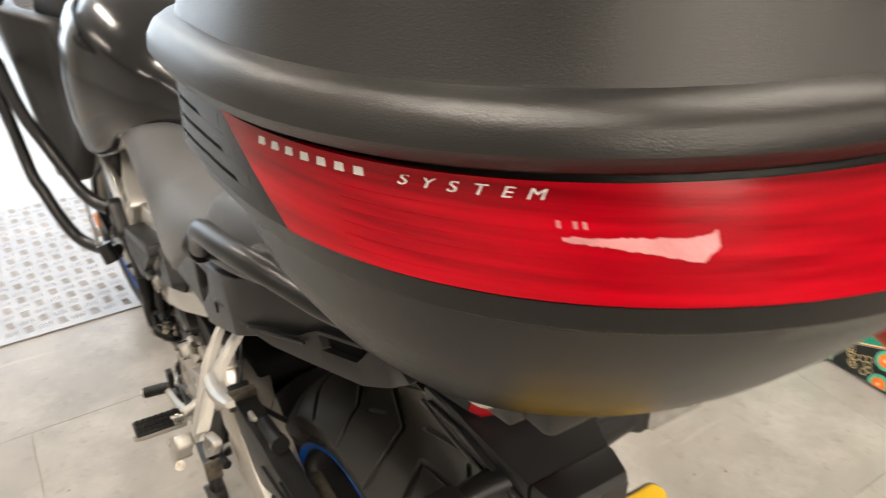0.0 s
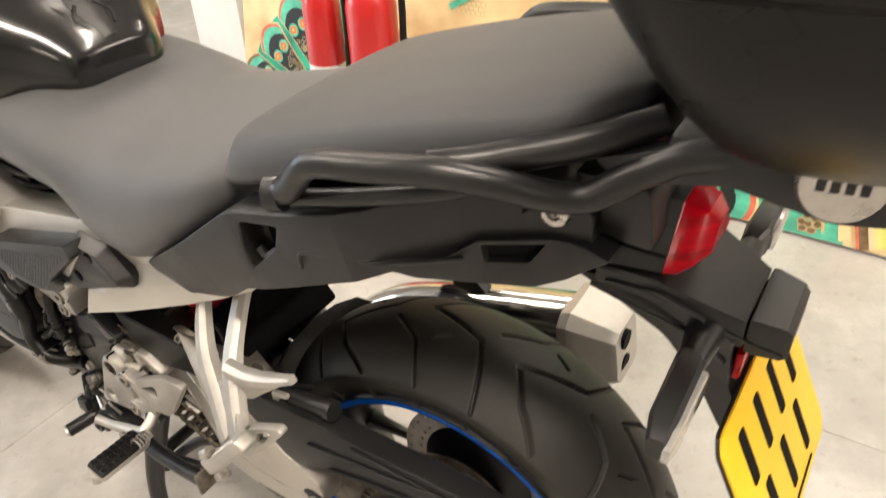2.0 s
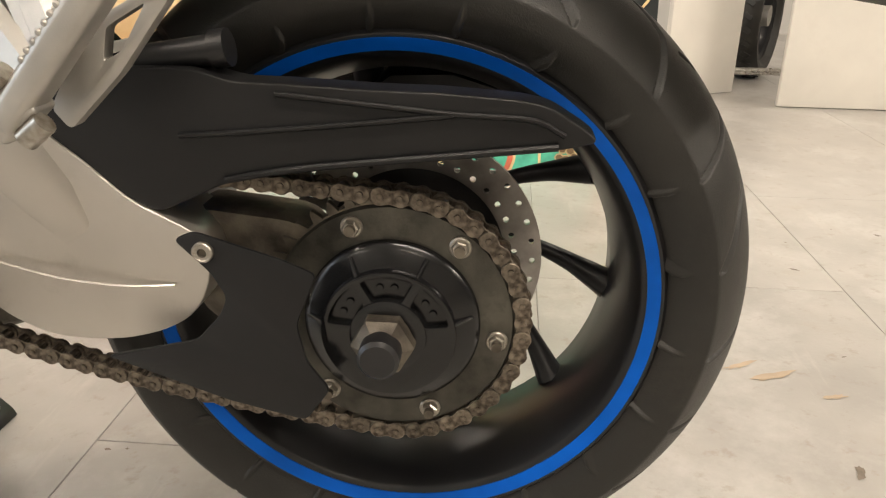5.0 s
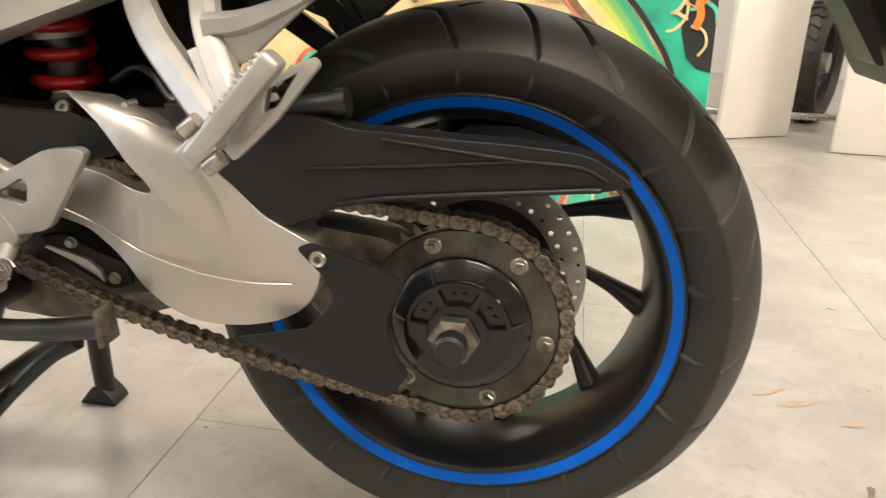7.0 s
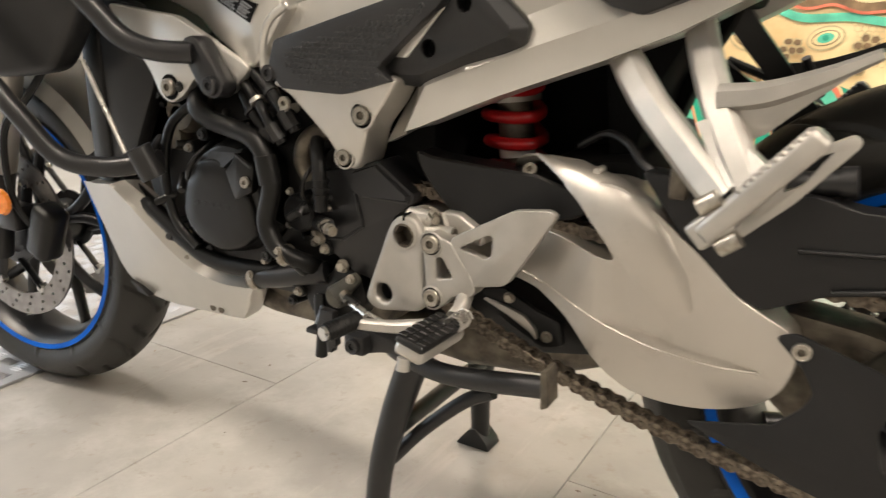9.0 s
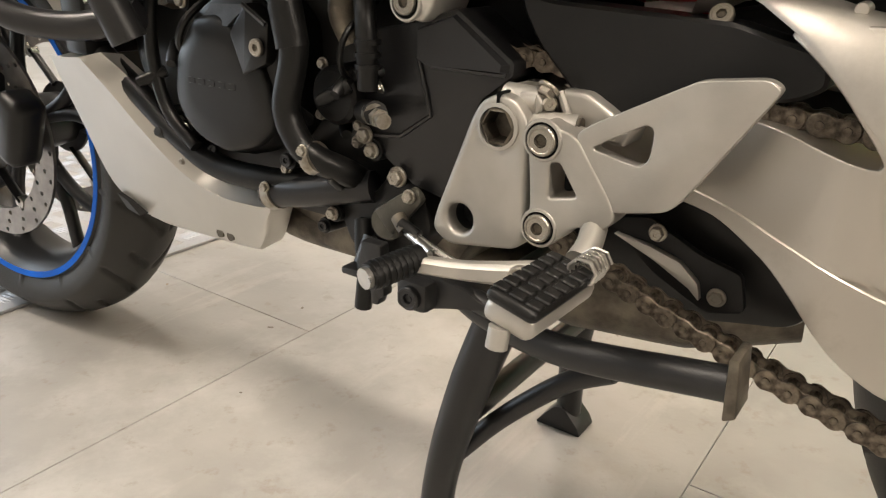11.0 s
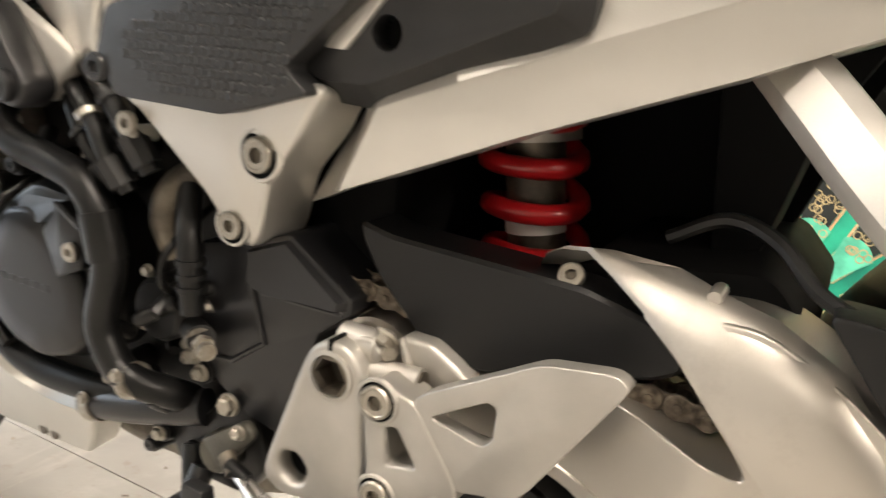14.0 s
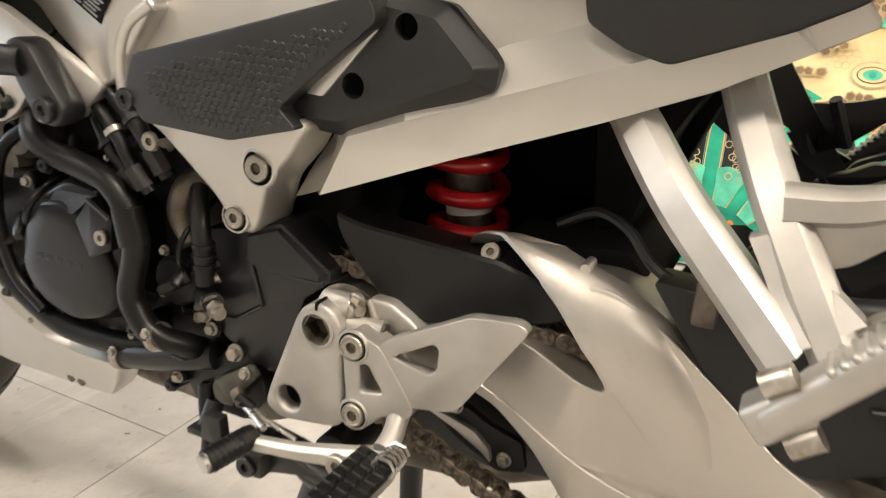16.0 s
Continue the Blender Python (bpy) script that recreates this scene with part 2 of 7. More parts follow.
def rounded(pts, r, n=4):
    """A closed outline with its corners rounded by r."""
    out, k = [], len(pts)
    for i in range(k):
        p, a, b = Vector(pts[i]), Vector(pts[i - 1]), Vector(pts[(i + 1) % k])
        ra = min(r, (a - p).length * 0.45)
        rb = min(r, (b - p).length * 0.45)
        p0, p1 = p + (a - p).normalized() * ra, p + (b - p).normalized() * rb
        for j in range(n + 1):
            t = j / n
            out.append(tuple(p0 * (1 - t) ** 2 + p * 2 * t * (1 - t) + p1 * t * t))
    return out


def circle(cx, cz, r, n=20, turn=0.0):
    return [(cx + r * math.cos(turn + 2 * math.pi * i / n), cz + r * math.sin(turn + 2 * math.pi * i / n)) for i in range(n)]


def prism(outline, y0, y1, holes=(), bevel=0.003, segs=2, warp=None):
    """A plate with an outline in x and z, from y0 to y1, with holes through it and rounded edges."""
    bm = bmesh.new()
    edges = []
    for loop in (outline, *holes):
        vs = [bm.verts.new((x, y0, z)) for x, z in loop]
        edges += [bm.edges.new((vs[i - 1], vs[i])) for i in range(len(vs))]
    bmesh.ops.triangle_fill(bm, use_beauty=True, edges=edges)
    bmesh.ops.dissolve_limit(bm, angle_limit=radians(1), verts=bm.verts, edges=bm.edges)
    made = bmesh.ops.extrude_face_region(bm, geom=list(bm.faces))
    for v in (g for g in made["geom"] if isinstance(g, bmesh.types.BMVert)):
        v.co.y = y1
    bmesh.ops.recalc_face_normals(bm, faces=bm.faces)
    if bevel:
        sharp = [e for e in bm.edges if len(e.link_faces) == 2 and e.calc_face_angle(0) > radians(50)]
        bmesh.ops.bevel(bm, geom=sharp, offset=bevel, segments=segs, profile=0.5, affect="EDGES", clamp_overlap=True)
    if warp:
        lo, hi = min(p[0] for p in outline), max(p[0] for p in outline)
        for k in range(1, 16):
            bmesh.ops.bisect_plane(bm, geom=[*bm.verts, *bm.edges, *bm.faces], plane_co=(lo + (hi - lo) * k / 16, 0, 0), plane_no=(1, 0, 0))
        bmesh.ops.triangulate(bm, faces=[f for f in bm.faces if len(f.verts) > 4])
        for v in bm.verts:
            v.co.y += warp(v.co.x, v.co.z)
    return bm


def smooth_path(pts, n=6):
    """Catmull-Rom through the points."""
    p = [Vector(q) for q in pts]
    p = [p[0] * 2 - p[1], *p, p[-1] * 2 - p[-2]]
    out = []
    for i in range(1, len(p) - 2):
        for j in range(n):
            t = j / n
            out.append(0.5 * (2 * p[i] + (p[i + 1] - p[i - 1]) * t + (2 * p[i - 1] - 5 * p[i] + 4 * p[i + 1] - p[i + 2]) * t * t + (3 * p[i] - p[i - 1] - 3 * p[i + 1] + p[i + 2]) * t ** 3))
    return out + [p[-2]]


def tube(pts, r, seg=12, n=6, smooth=True, radii=None, bm=None, flat=1.0):
    path = smooth_path(pts, n) if smooth and len(pts) > 2 else [Vector(p) for p in pts]
    bm = bm or bmesh.new()
    k = len(path)
    d = [(path[min(i + 1, k - 1)] - path[max(i - 1, 0)]).normalized() for i in range(k)]
    side = d[0].cross(Vector((0.13, 0.31, 0.94)))
    if side.length < 0.1:
        side = d[0].cross(Vector((0, 1, 0)))
    side.normalize()
    rings = []
    for i in range(k):
        side = (side - d[i] * side.dot(d[i])).normalized()
        up = d[i].cross(side)
        rr = r if radii is None else np.interp(i / (k - 1), np.linspace(0, 1, len(radii)), radii)
        rings.append([bm.verts.new(path[i] + (side * math.cos(a) + up * math.sin(a) * flat) * rr) for a in (2 * math.pi * j / seg for j in range(seg))])
    for a, b in zip(rings, rings[1:]):
        for j in range(seg):
            bm.faces.new((a[j], a[(j + 1) % seg], b[(j + 1) % seg], b[j]))
    bm.faces.new(rings[0][::-1])
    bm.faces.new(rings[-1])
    return bm


def lathe(profile, cx, cz, seg=48, closed=True, bm=None):
    """Turns (radius, y) points about the line along y through (cx, cz)."""
    bm = bm or bmesh.new()
    rings = []
    for r, y in profile:
        if r < 1e-6:
            rings.append([bm.verts.new((cx, y, cz))])
        else:
            rings.append([bm.verts.new((cx + r * math.cos(a), y, cz + r * math.sin(a))) for a in (2 * math.pi * j / seg for j in range(seg))])
    pairs = list(zip(rings, rings[1:])) + ([(rings[-1], rings[0])] if closed else [])
    for a, b in pairs:
        for j in range(seg):
            i = (j + 1) % seg
            if len(a) == 1 and len(b) == 1:
                continue
            if len(a) == 1:
                bm.faces.new((a[0], b[i], b[j]))
            elif len(b) == 1:
                bm.faces.new((a[j], a[i], b[0]))
            else:
                bm.faces.new((a[j], a[i], b[i], b[j]))
    return bm


def loft(sections, cap=True, bm=None):
    bm = bm or bmesh.new()
    rings = [[bm.verts.new(p) for p in s] for s in sections]
    n = len(rings[0])
    for a, b in zip(rings, rings[1:]):
        for j in range(n):
            bm.faces.new((a[j], a[(j + 1) % n], b[(j + 1) % n], b[j]))
    if cap:
        bm.faces.new(rings[0][::-1])
        bm.faces.new(rings[-1])
    return bm


def bar(rows, sgn, bm=None):
    """A beam with chamfered front edges along rows of x, y, z, half width and depth; its front looks to sgn * y."""
    pts = [Vector((r[0], sgn * r[1], r[2])) for r in rows]
    path = smooth_path(pts, 5)
    k, n = len(path), len(rows)
    out = []
    for i, p in enumerate(path):
        d = path[min(i + 1, k - 1)] - path[max(i - 1, 0)]
        s = Vector((d.z, 0, -d.x)).normalized()
        w, h = [np.interp(i / (k - 1), np.linspace(0, 1, n), [r[j] for r in rows]) for j in (3, 4)]
        o = Vector((0, sgn, 0))
        out.append([p + s * (u * w) + o * (v * h) for u, v in ((-1, -1), (-1, 0.15), (-0.97, 0.25), (-0.60, 0.92), (-0.54, 1.0), (0.54, 1.0), (0.60, 0.92), (0.97, 0.25), (1, 0.15), (1, -1))])
    return loft(out, True, bm)


def box(x0, x1, y0, y1, z0, z1, bevel=0.003, segs=2, m=None):
    bm = bmesh.new()
    bmesh.ops.create_cube(bm, size=1, matrix=Matrix.Translation(((x0 + x1) / 2, (y0 + y1) / 2, (z0 + z1) / 2)) @ Matrix.Diagonal((x1 - x0, y1 - y0, z1 - z0, 1)))
    if bevel:
        bmesh.ops.bevel(bm, geom=list(bm.edges), offset=bevel, segments=segs, profile=0.5, affect="EDGES", clamp_overlap=True)
    if m is not None:
        bmesh.ops.transform(bm, matrix=m, verts=bm.verts)
    return bm


def moved(bm, m):
    bmesh.ops.transform(bm, matrix=m, verts=bm.verts)
    return bm


def hexhead(n=6):
    """A flanged hexagon bolt head of radius 1 that faces -y."""
    bm = lathe([(0, 0.1), (1.0, 0.1), (1.0, -0.1), (0.9, -0.2), (0, -0.2)], 0, 0, 20, False)
    prof = [(0.78, -0.15), (0.78, -0.65), (0.66, -0.8), (0.3, -0.8), (0.26, -0.74), (0, -0.74)]
    return lathe(prof, 0, 0, n, False, bm)


def sockethead():
    """A round bolt head of radius 1 with a hexagon socket, facing -y."""
    bm = lathe([(0, 0.1), (1.0, 0.1), (1.0, -0.30), (0.92, -0.42), (0.80, -0.44), (0.74, -0.38), (0.44, -0.38)], 0, 0, 24, False)
    top = [bm.verts.new((0.44 * math.cos(a), -0.38, 0.44 * math.sin(a))) for a in (math.pi / 3 * i for i in range(6))]
    low = [bm.verts.new((0.38 * math.cos(a), -0.16, 0.38 * math.sin(a))) for a in (math.pi / 3 * i for i in range(6))]
    for i in range(6):
        bm.faces.new((top[i], top[(i + 1) % 6], low[(i + 1) % 6], low[i])).material_index = 1
    bm.faces.new(low).material_index = 1
    return bm


sock = mesh_of("socket_bolt", sockethead(), ZINC, 30)
sock.materials.append(GREASY)
BOLT = {"hex": mesh_of("hex_bolt", hexhead(), ZINC, 30), "socket": sock, "black": mesh_of("black_bolt", sockethead(), SATIN, 30)}


def bolt(parent, x, y, z, r, kind="hex", aim=(0, 0, 0), name="bolt"):
    return shared(name, BOLT[kind], parent, pose(x, y, z, *aim) @ Matrix.Diagonal((r, r, r, 1)))


def lettering(name, text, size, m, mat, parent, spread=1.0, depth=0.0006, shear=0.0):
    cu = bpy.data.curves.new(name, "FONT")
    cu.body, cu.size, cu.extrude, cu.space_character, cu.align_x, cu.align_y, cu.shear = text, size, depth, spread, "CENTER", "CENTER", shear
    tmp = bpy.data.objects.new(name, cu)
    scene.collection.objects.link(tmp)
    me = bpy.data.meshes.new_from_object(tmp.evaluated_get(bpy.context.evaluated_depsgraph_get()))
    bpy.data.objects.remove(tmp)
    me.materials.clear()
    me.materials.append(mat)
    return shared(name, me, parent, m)


def perforated(r0, r1, y, thick, cx, cz, nt, nr, holes, hr, stagger=0.5):
    """A disc ring with rows of round holes through it."""
    bm = bmesh.new()
    dt, dr = 2 * math.pi / nt, (r1 - r0) / nr
    for k in range(nr):
        ra, rb = r0 + k * dr, r0 + (k + 1) * dr
        rm = (ra + rb) / 2
        for i in range(nt):
            a0 = i * dt + k * stagger * dt
            grid = [(ra, 0), (ra, 0.5), (ra, 1), (rm, 1), (rb, 1), (rb, 0.5), (rb, 0), (rm, 0)]
            edge = [bm.verts.new((cx + r * math.cos(a0 + u * dt), y, cz + r * math.sin(a0 + u * dt))) for r, u in grid]
            if holes(i, k):
                am = a0 + dt / 2
                ring = []
                for r, u in grid:
                    v = Vector((r * math.cos(a0 + u * dt) - rm * math.cos(am), r * math.sin(a0 + u * dt) - rm * math.sin(am))).normalized() * hr
                    ring.append(bm.verts.new((cx + rm * math.cos(am) + v.x, y, cz + rm * math.sin(am) + v.y)))
                for j in range(8):
                    bm.faces.new((edge[j], edge[(j + 1) % 8], ring[(j + 1) % 8], ring[j]))
            else:
                bm.faces.new(edge)
    bmesh.ops.remove_doubles(bm, verts=bm.verts, dist=0.00005)
    bmesh.ops.solidify(bm, geom=list(bm.faces), thickness=thick)
    return bm

# ---- the workshop ----
X0, X1, Y0, Y1, ZT = -6.0, 8.0, -5.2, 5.4, 3.05
structure("floor", box(X0, X1, Y0, Y1, -0.10, -0.004, 0), GROUT, "grey grout bed under pale workshop floor tiles", "floor")
structure("ceiling", box(X0 - 0.2, X1 + 0.2, Y0 - 0.2, Y1 + 0.2, ZT, ZT + 0.15, 0), PLASTER, "plain white painted workshop ceiling", "ceiling")
structure("wall_north", box(X0 - 0.2, X1 + 0.2, Y1, Y1 + 0.2, 0, ZT, 0), PLASTER, "plain white painted workshop wall", "wall")
structure("wall_south", box(X0 - 0.2, X1 + 0.2, Y0 - 0.2, Y0, 0, ZT, 0), PLASTER, "plain white painted workshop wall", "wall")
structure("wall_east", box(X1, X1 + 0.2, Y0, Y1, 0, ZT, 0), PLASTER, "plain white painted workshop wall", "wall")
gate = [(Y0, 0), (-2.4, 0), (-2.4, 2.75), (1.2, 2.75), (1.2, 0), (Y1, 0), (Y1, ZT), (Y0, ZT)]
bm = prism(gate, 0, 0.2, bevel=0)
moved(bm, Matrix.Translation((X0, 0, 0)) @ Matrix.Rotation(radians(90), 4, "Z"))
structure("wall_west", bm, PLASTER, "white workshop wall with a wide open gate", "wall")
structure("ground", box(-60, X0, -40, 40, -0.12, -0.006, 0), GROUT, "grey yard outside the open gate", "ground")

# lamp housings over the tubes
tray = mesh_of("housing", box(-0.80, 0.80, -0.14, 0.14, 0.0, 0.05, 0.01), LAMPM)
for lx, ly in ((-2.6, -1.2), (-2.6, 0.9), (-2.6, 3.0), (0.6, -0.95), (0.6, 0.9), (0.6, 3.0), (4.7, -0.75), (4.0, 0.9), (4.0, 3.0), (-2.6, -3.2), (0.6, -3.2)):
    lamp = thing("ceiling_light", (lx, ly, ZT - 0.05), "long white fluorescent light under the ceiling", "ceiling light", "ceiling lights")
    shared("housing", tray, lamp, pose(lx, ly, ZT - 0.052))

# a sheet of raised-pattern metal on the floor under the front wheel
PX0, PX1, PY0, PY1 = -2.42, -1.475, -1.6, 1.15
plate = thing("tread_plate", ((PX0 + PX1) / 2, 0, 0), "worn aluminium tread plate with raised bars lying on the floor", "tread plate")
part("sheet", box(PX0, PX1, PY0, PY1, 0.0005, 0.006, 0.001, 1), TREAD, plate)
verts, faces = [], []
cell = 0.046
for i in range(int((PX1 - PX0) / cell)):
    for j in range(int((PY1 - PY0) / cell)):
        cx, cy = PX0 + 0.027 + i * cell, PY0 + 0.027 + j * cell
        a = radians(8 if (i + j) % 2 else 98)
        for q in range(-2, 3):
            k = len(verts)
            for u, v, h in ((-0.017, 0, 0), (-0.006, -0.0024, 0), (0.006, -0.0024, 0), (0.017, 0, 0), (0.006, 0.0024, 0), (-0.006, 0.0024, 0), (-0.006, 0, 0.0020), (0.006, 0, 0.0020)):
                v += q * 0.0080
                verts.append((cx + u * math.cos(a) - v * math.sin(a), cy + u * math.sin(a) + v * math.cos(a), 0.006 + h))
            faces += [(k, k + 1, k + 6), (k + 1, k + 2, k + 7, k + 6), (k + 2, k + 3, k + 7), (k + 3, k + 4, k + 7), (k + 4, k + 5, k + 6, k + 7), (k + 5, k, k + 6)]
me = bpy.data.meshes.new("tread_pattern")
me.from_pydata(verts, [], faces)
me.materials.append(TREAD)
tagged(shared("tread_pattern", me, plate, Matrix.Identity(4)), kind="stuff")


# a large painted panel that stands on its edge behind the motorcycle
def flat(outline, y, depth=0.0012):
    bm = bmesh.new()
    vs = [bm.verts.new((x, y, z)) for x, z in outline]
    es = [bm.edges.new((vs[i - 1], vs[i])) for i in range(len(vs))]
    bmesh.ops.triangle_fill(bm, use_beauty=True, edges=es)
    return bm


def band(pts, w0, w1, y):
    """A painted stripe along the points, w0 to w1 across."""
    path = smooth_path([(x, y, z) for x, z in pts], 8)
    bm = bmesh.new()
    prev = None
    for i, p in enumerate(path):
        d = (path[min(i + 1, len(path) - 1)] - path[max(i - 1, 0)]).normalized()
        n = Vector((-d.z, 0, d.x))
        cur = bm.verts.new(p + n * w0), bm.verts.new(p + n * w1)
        if prev:
            bm.faces.new((prev[0], prev[1], cur[1], cur[0]))
        prev = cur
    return bm


AX0, AX1, AY, AZ = -1.95, 0.488, 0.0, 1.25
art = thing("painted_panel", ((AX0 + AX1) / 2, 1.47, 0), "large leaning panel painted with teal feather fans, on the floor", "painted panel")
LEAN = Matrix.Translation((0, 1.455, 0)) @ Matrix.Rotation(radians(-10), 4, "X")
part("panel", moved(box(AX0, AX1, AY, AY + 0.045, 0.004, AZ, 0.003), LEAN @ Matrix.Translation((0, 0, 0.006))), BOARD, art, "white panel edge")
CLIP = (AX0 + 0.002, AX1 - 0.002, 0.008, AZ - 0.004)


def clip(bm):
    for co, no in (((CLIP[0], 0, 0), (-1, 0, 0)), ((CLIP[1], 0, 0), (1, 0, 0)), ((0, 0, CLIP[2]), (0, 0, -1)), ((0, 0, CLIP[3]), (0, 0, 1))):
        bmesh.ops.bisect_plane(bm, geom=[*bm.verts, *bm.edges, *bm.faces], plane_co=co, plane_no=no, clear_outer=True)
    return bm


def paint(name, bm, mat):
    if len(clip(bm).faces):
        part(name, moved(bm, LEAN @ Matrix.Translation((0, 0, 0.006))), mat, art)
    else:
        bm.free()


def ring_arc(cx, cz, r0, r1, a0, a1, y, n=40, wob=0.0, seed=0):
    bm = bmesh.new()
    prev = None
    for i in range(n + 1):
        a = a0 + (a1 - a0) * i / n
        w = wob * noise.noise((math.cos(a) * 9, math.sin(a) * 9, seed))
        cur = [bm.verts.new((cx + (r + w) * math.cos(a), y, cz + (r + w) * math.sin(a))) for r in (r0, r1)]
        if prev:
            bm.faces.new((prev[0], prev[1], cur[1], cur[0]))
        prev = cur
    return bm


yl = [AY - 0.002 - 0.0012 * i for i in range(12)]
paint("ground_coat", flat([(AX0, 0), (AX1, 0), (AX1, AZ), (AX0, AZ)], yl[0]), CREAM)


def fan(cx, cz, rad, a0, a1, n, seed):
    """A fan of long feathers with green tips, dark middles and orange eyes."""
    rng = random.Random(seed)
    paint("fan_base", ring_arc(cx, cz, 0.0, rad * 0.93, a0, a1, yl[1], 60, 0.01, seed), TEAL)
    step = (a1 - a0) / n
    for i in range(n):
        a = a0 + (i + 0.5) * step
        r = rad * rng.uniform(0.93, 1.03)
        w = step * 0.46

        def leaf(ra, rb, ww, taper=0.62):
            pts = []
            for u in np.linspace(0, 1, 7):
                pts.append((ra + (rb - ra) * 0.86 * u, -ww * (taper + (1 - taper) * u)))
            for u in np.linspace(-1, 1, 9)[1:-1]:
                pts.append((rb - (rb - ra) * 0.14 * u * u, ww * u))
            for u in np.linspace(1, 0, 7):
                pts.append((ra + (rb - ra) * 0.86 * u, ww * (taper + (1 - taper) * u)))
            return [(cx + q * math.cos(a + b), cz + q * math.sin(a + b)) for q, b in pts]

        paint("feather", flat(leaf(rad * 0.30, r, w), yl[2]), CREAM)
        paint("feather_edge", flat(leaf(rad * 0.34, r * 0.985, w * 0.95), yl[3]), BROWN if i % 3 == 1 else CORAL)
        paint("feather_tip", flat(leaf(rad * 0.36, r * 0.955, w * 0.90), yl[4]), MINT)
        paint("feather_heart", flat(leaf(rad * 0.38, r * 0.88, w * 0.86), yl[5]), BLACKP)
        paint("feather_root", flat(leaf(rad * 0.30, r * 0.50, w * 0.80), yl[6]), MINT)
        for b in (-0.36, 0.36):
            ex, ez = cx + r * 0.74 * math.cos(a + b * w * 1.15), cz + r * 0.74 * math.sin(a + b * w * 1.2)
            paint("eye_ring", flat(circle(ex, ez, rad * 0.050, 18), yl[7]), MINT)
            paint("eye", flat(circle(ex, ez, rad * 0.033, 16), yl[8]), ORANGE)
            paint("pupil", flat(circle(ex, ez, rad * 0.009, 12), yl[9]), CREAM)
        for q in range(16):
            rr, bb = rad * rng.uniform(0.44, 0.66), a + rng.uniform(-0.6, 0.6) * w
            paint("scale_mark", ring_arc(cx + rr * math.cos(bb), cz + rr * math.sin(bb), rad * 0.014, rad * 0.019, 0, 2 * math.pi, yl[7], 7), SAND)
    for i in range(n * 2):
        a = a0 + (i + 0.5) * (a1 - a0) / (2 * n)
        q = rad * 0.25
        paint("small_eye", flat(circle(cx + q * math.cos(a), cz + q * math.sin(a), rad * 0.016, 12), yl[9]), ORANGE if i % 2 else BLACKP)


fan(-0.42, 0.015, 0.565, radians(-7), radians(190), 8, 3)
fan(-1.45, 0.00, 0.50, radians(0), radians(178), 8, 5)
# cracked brown patches between the feathers and the bands
rng = random.Random(4)


def cracked(x0, z0, wx, wz, n):
    """A patch of brown scales set close together, with pale joints between them."""
    for j in range(-4, 5):
        for i in range(-4, 5):
            cx, cz = i * 0.0235 + 0.0117 * (j % 2) + rng.uniform(-0.003, 0.003), j * 0.0205 + rng.uniform(-0.003, 0.003)
            if (cx / (wx * 1.15)) ** 2 + (cz / (wz * 1.15)) ** 2 > rng.uniform(0.75, 1.15):
                continue
            cx, cz, k, ang = cx + x0, cz + z0, rng.randint(5, 7), rng.random()
            out = [(cx + 0.0112 * rng.uniform(0.8, 1.1) * math.cos(ang + b), cz + 0.0100 * rng.uniform(0.8, 1.1) * math.sin(ang + b)) for b in (2 * math.pi * q / k for q in range(k))]
            paint("patch_rim", flat([(cx + (x - cx) * 1.45, cz + (z - cz) * 1.45) for x, z in out], yl[8]), SAND)
            paint("patch", flat(out, yl[9]), BROWN)


edge = [(-0.90, 0.62), (-0.70, 0.70), (-0.492, 0.764), (-0.375, 0.735), (-0.30, 0.745), (-0.228, 0.724), (-0.125, 0.730), (-0.050, 0.690), (0.035, 0.635), (0.095, 0.575), (0.155, 0.512), (0.223, 0.415), (0.291, 0.318), (0.355, 0.225), (0.372, 0.132), (0.409, 0.010)]


def along(d):
    """The sweeping edge, moved outwards by d."""
    out = []
    for i, (x, z) in enumerate(edge):
        a, b = edge[max(0, i - 1)], edge[min(len(edge) - 1, i + 1)]
        n = math.hypot(b[0] - a[0], b[1] - a[1])
        out.append((x - (b[1] - a[1]) / n * d, z + (b[0] - a[0]) / n * d))
    return out


# teal ground under the feathers, then the bands from the inside out
paint("teal_field", flat([(-0.02, 0.0), (0.36, 0.0), (0.32, 0.16), (0.27, 0.29), (0.20, 0.40), (0.12, 0.46), (0.03, 0.47), (-0.05, 0.30)], yl[1]), MINT)
cracked(0.089, 0.372, 0.045, 0.035, 16)
cracked(0.164, 0.255, 0.030, 0.035, 11)
cracked(-0.035, 0.415, 0.04, 0.03, 10)
cracked(-0.126, 0.485, 0.035, 0.03, 10)
cracked(-0.239, 0.555, 0.03, 0.02, 7)
cracked(0.26, 0.05, 0.025, 0.03, 5)
cracked(0.215, 0.165, 0.022, 0.045, 5)
cracked(0.055, 0.345, 0.030, 0.030, 5)
paint("cream_line", band([(0.030, 0.255), (0.085, 0.270), (0.135, 0.240), (0.165, 0.185), (0.180, 0.110), (0.185, 0.02)], -0.004, 0.004, yl[4]), CREAM)
paint("cream_line", band([(0.020, 0.40), (0.075, 0.425), (0.130, 0.400), (0.185, 0.335), (0.235, 0.245), (0.275, 0.150), (0.300, 0.03)], -0.004, 0.004, yl[4]), CREAM)
paint("cream_band", band([(-0.02, 0.545), (0.047, 0.530), (0.135, 0.475), (0.205, 0.385), (0.265, 0.285), (0.322, 0.150), (0.358, 0.02)], -0.014, 0.018, yl[3]), CREAM)
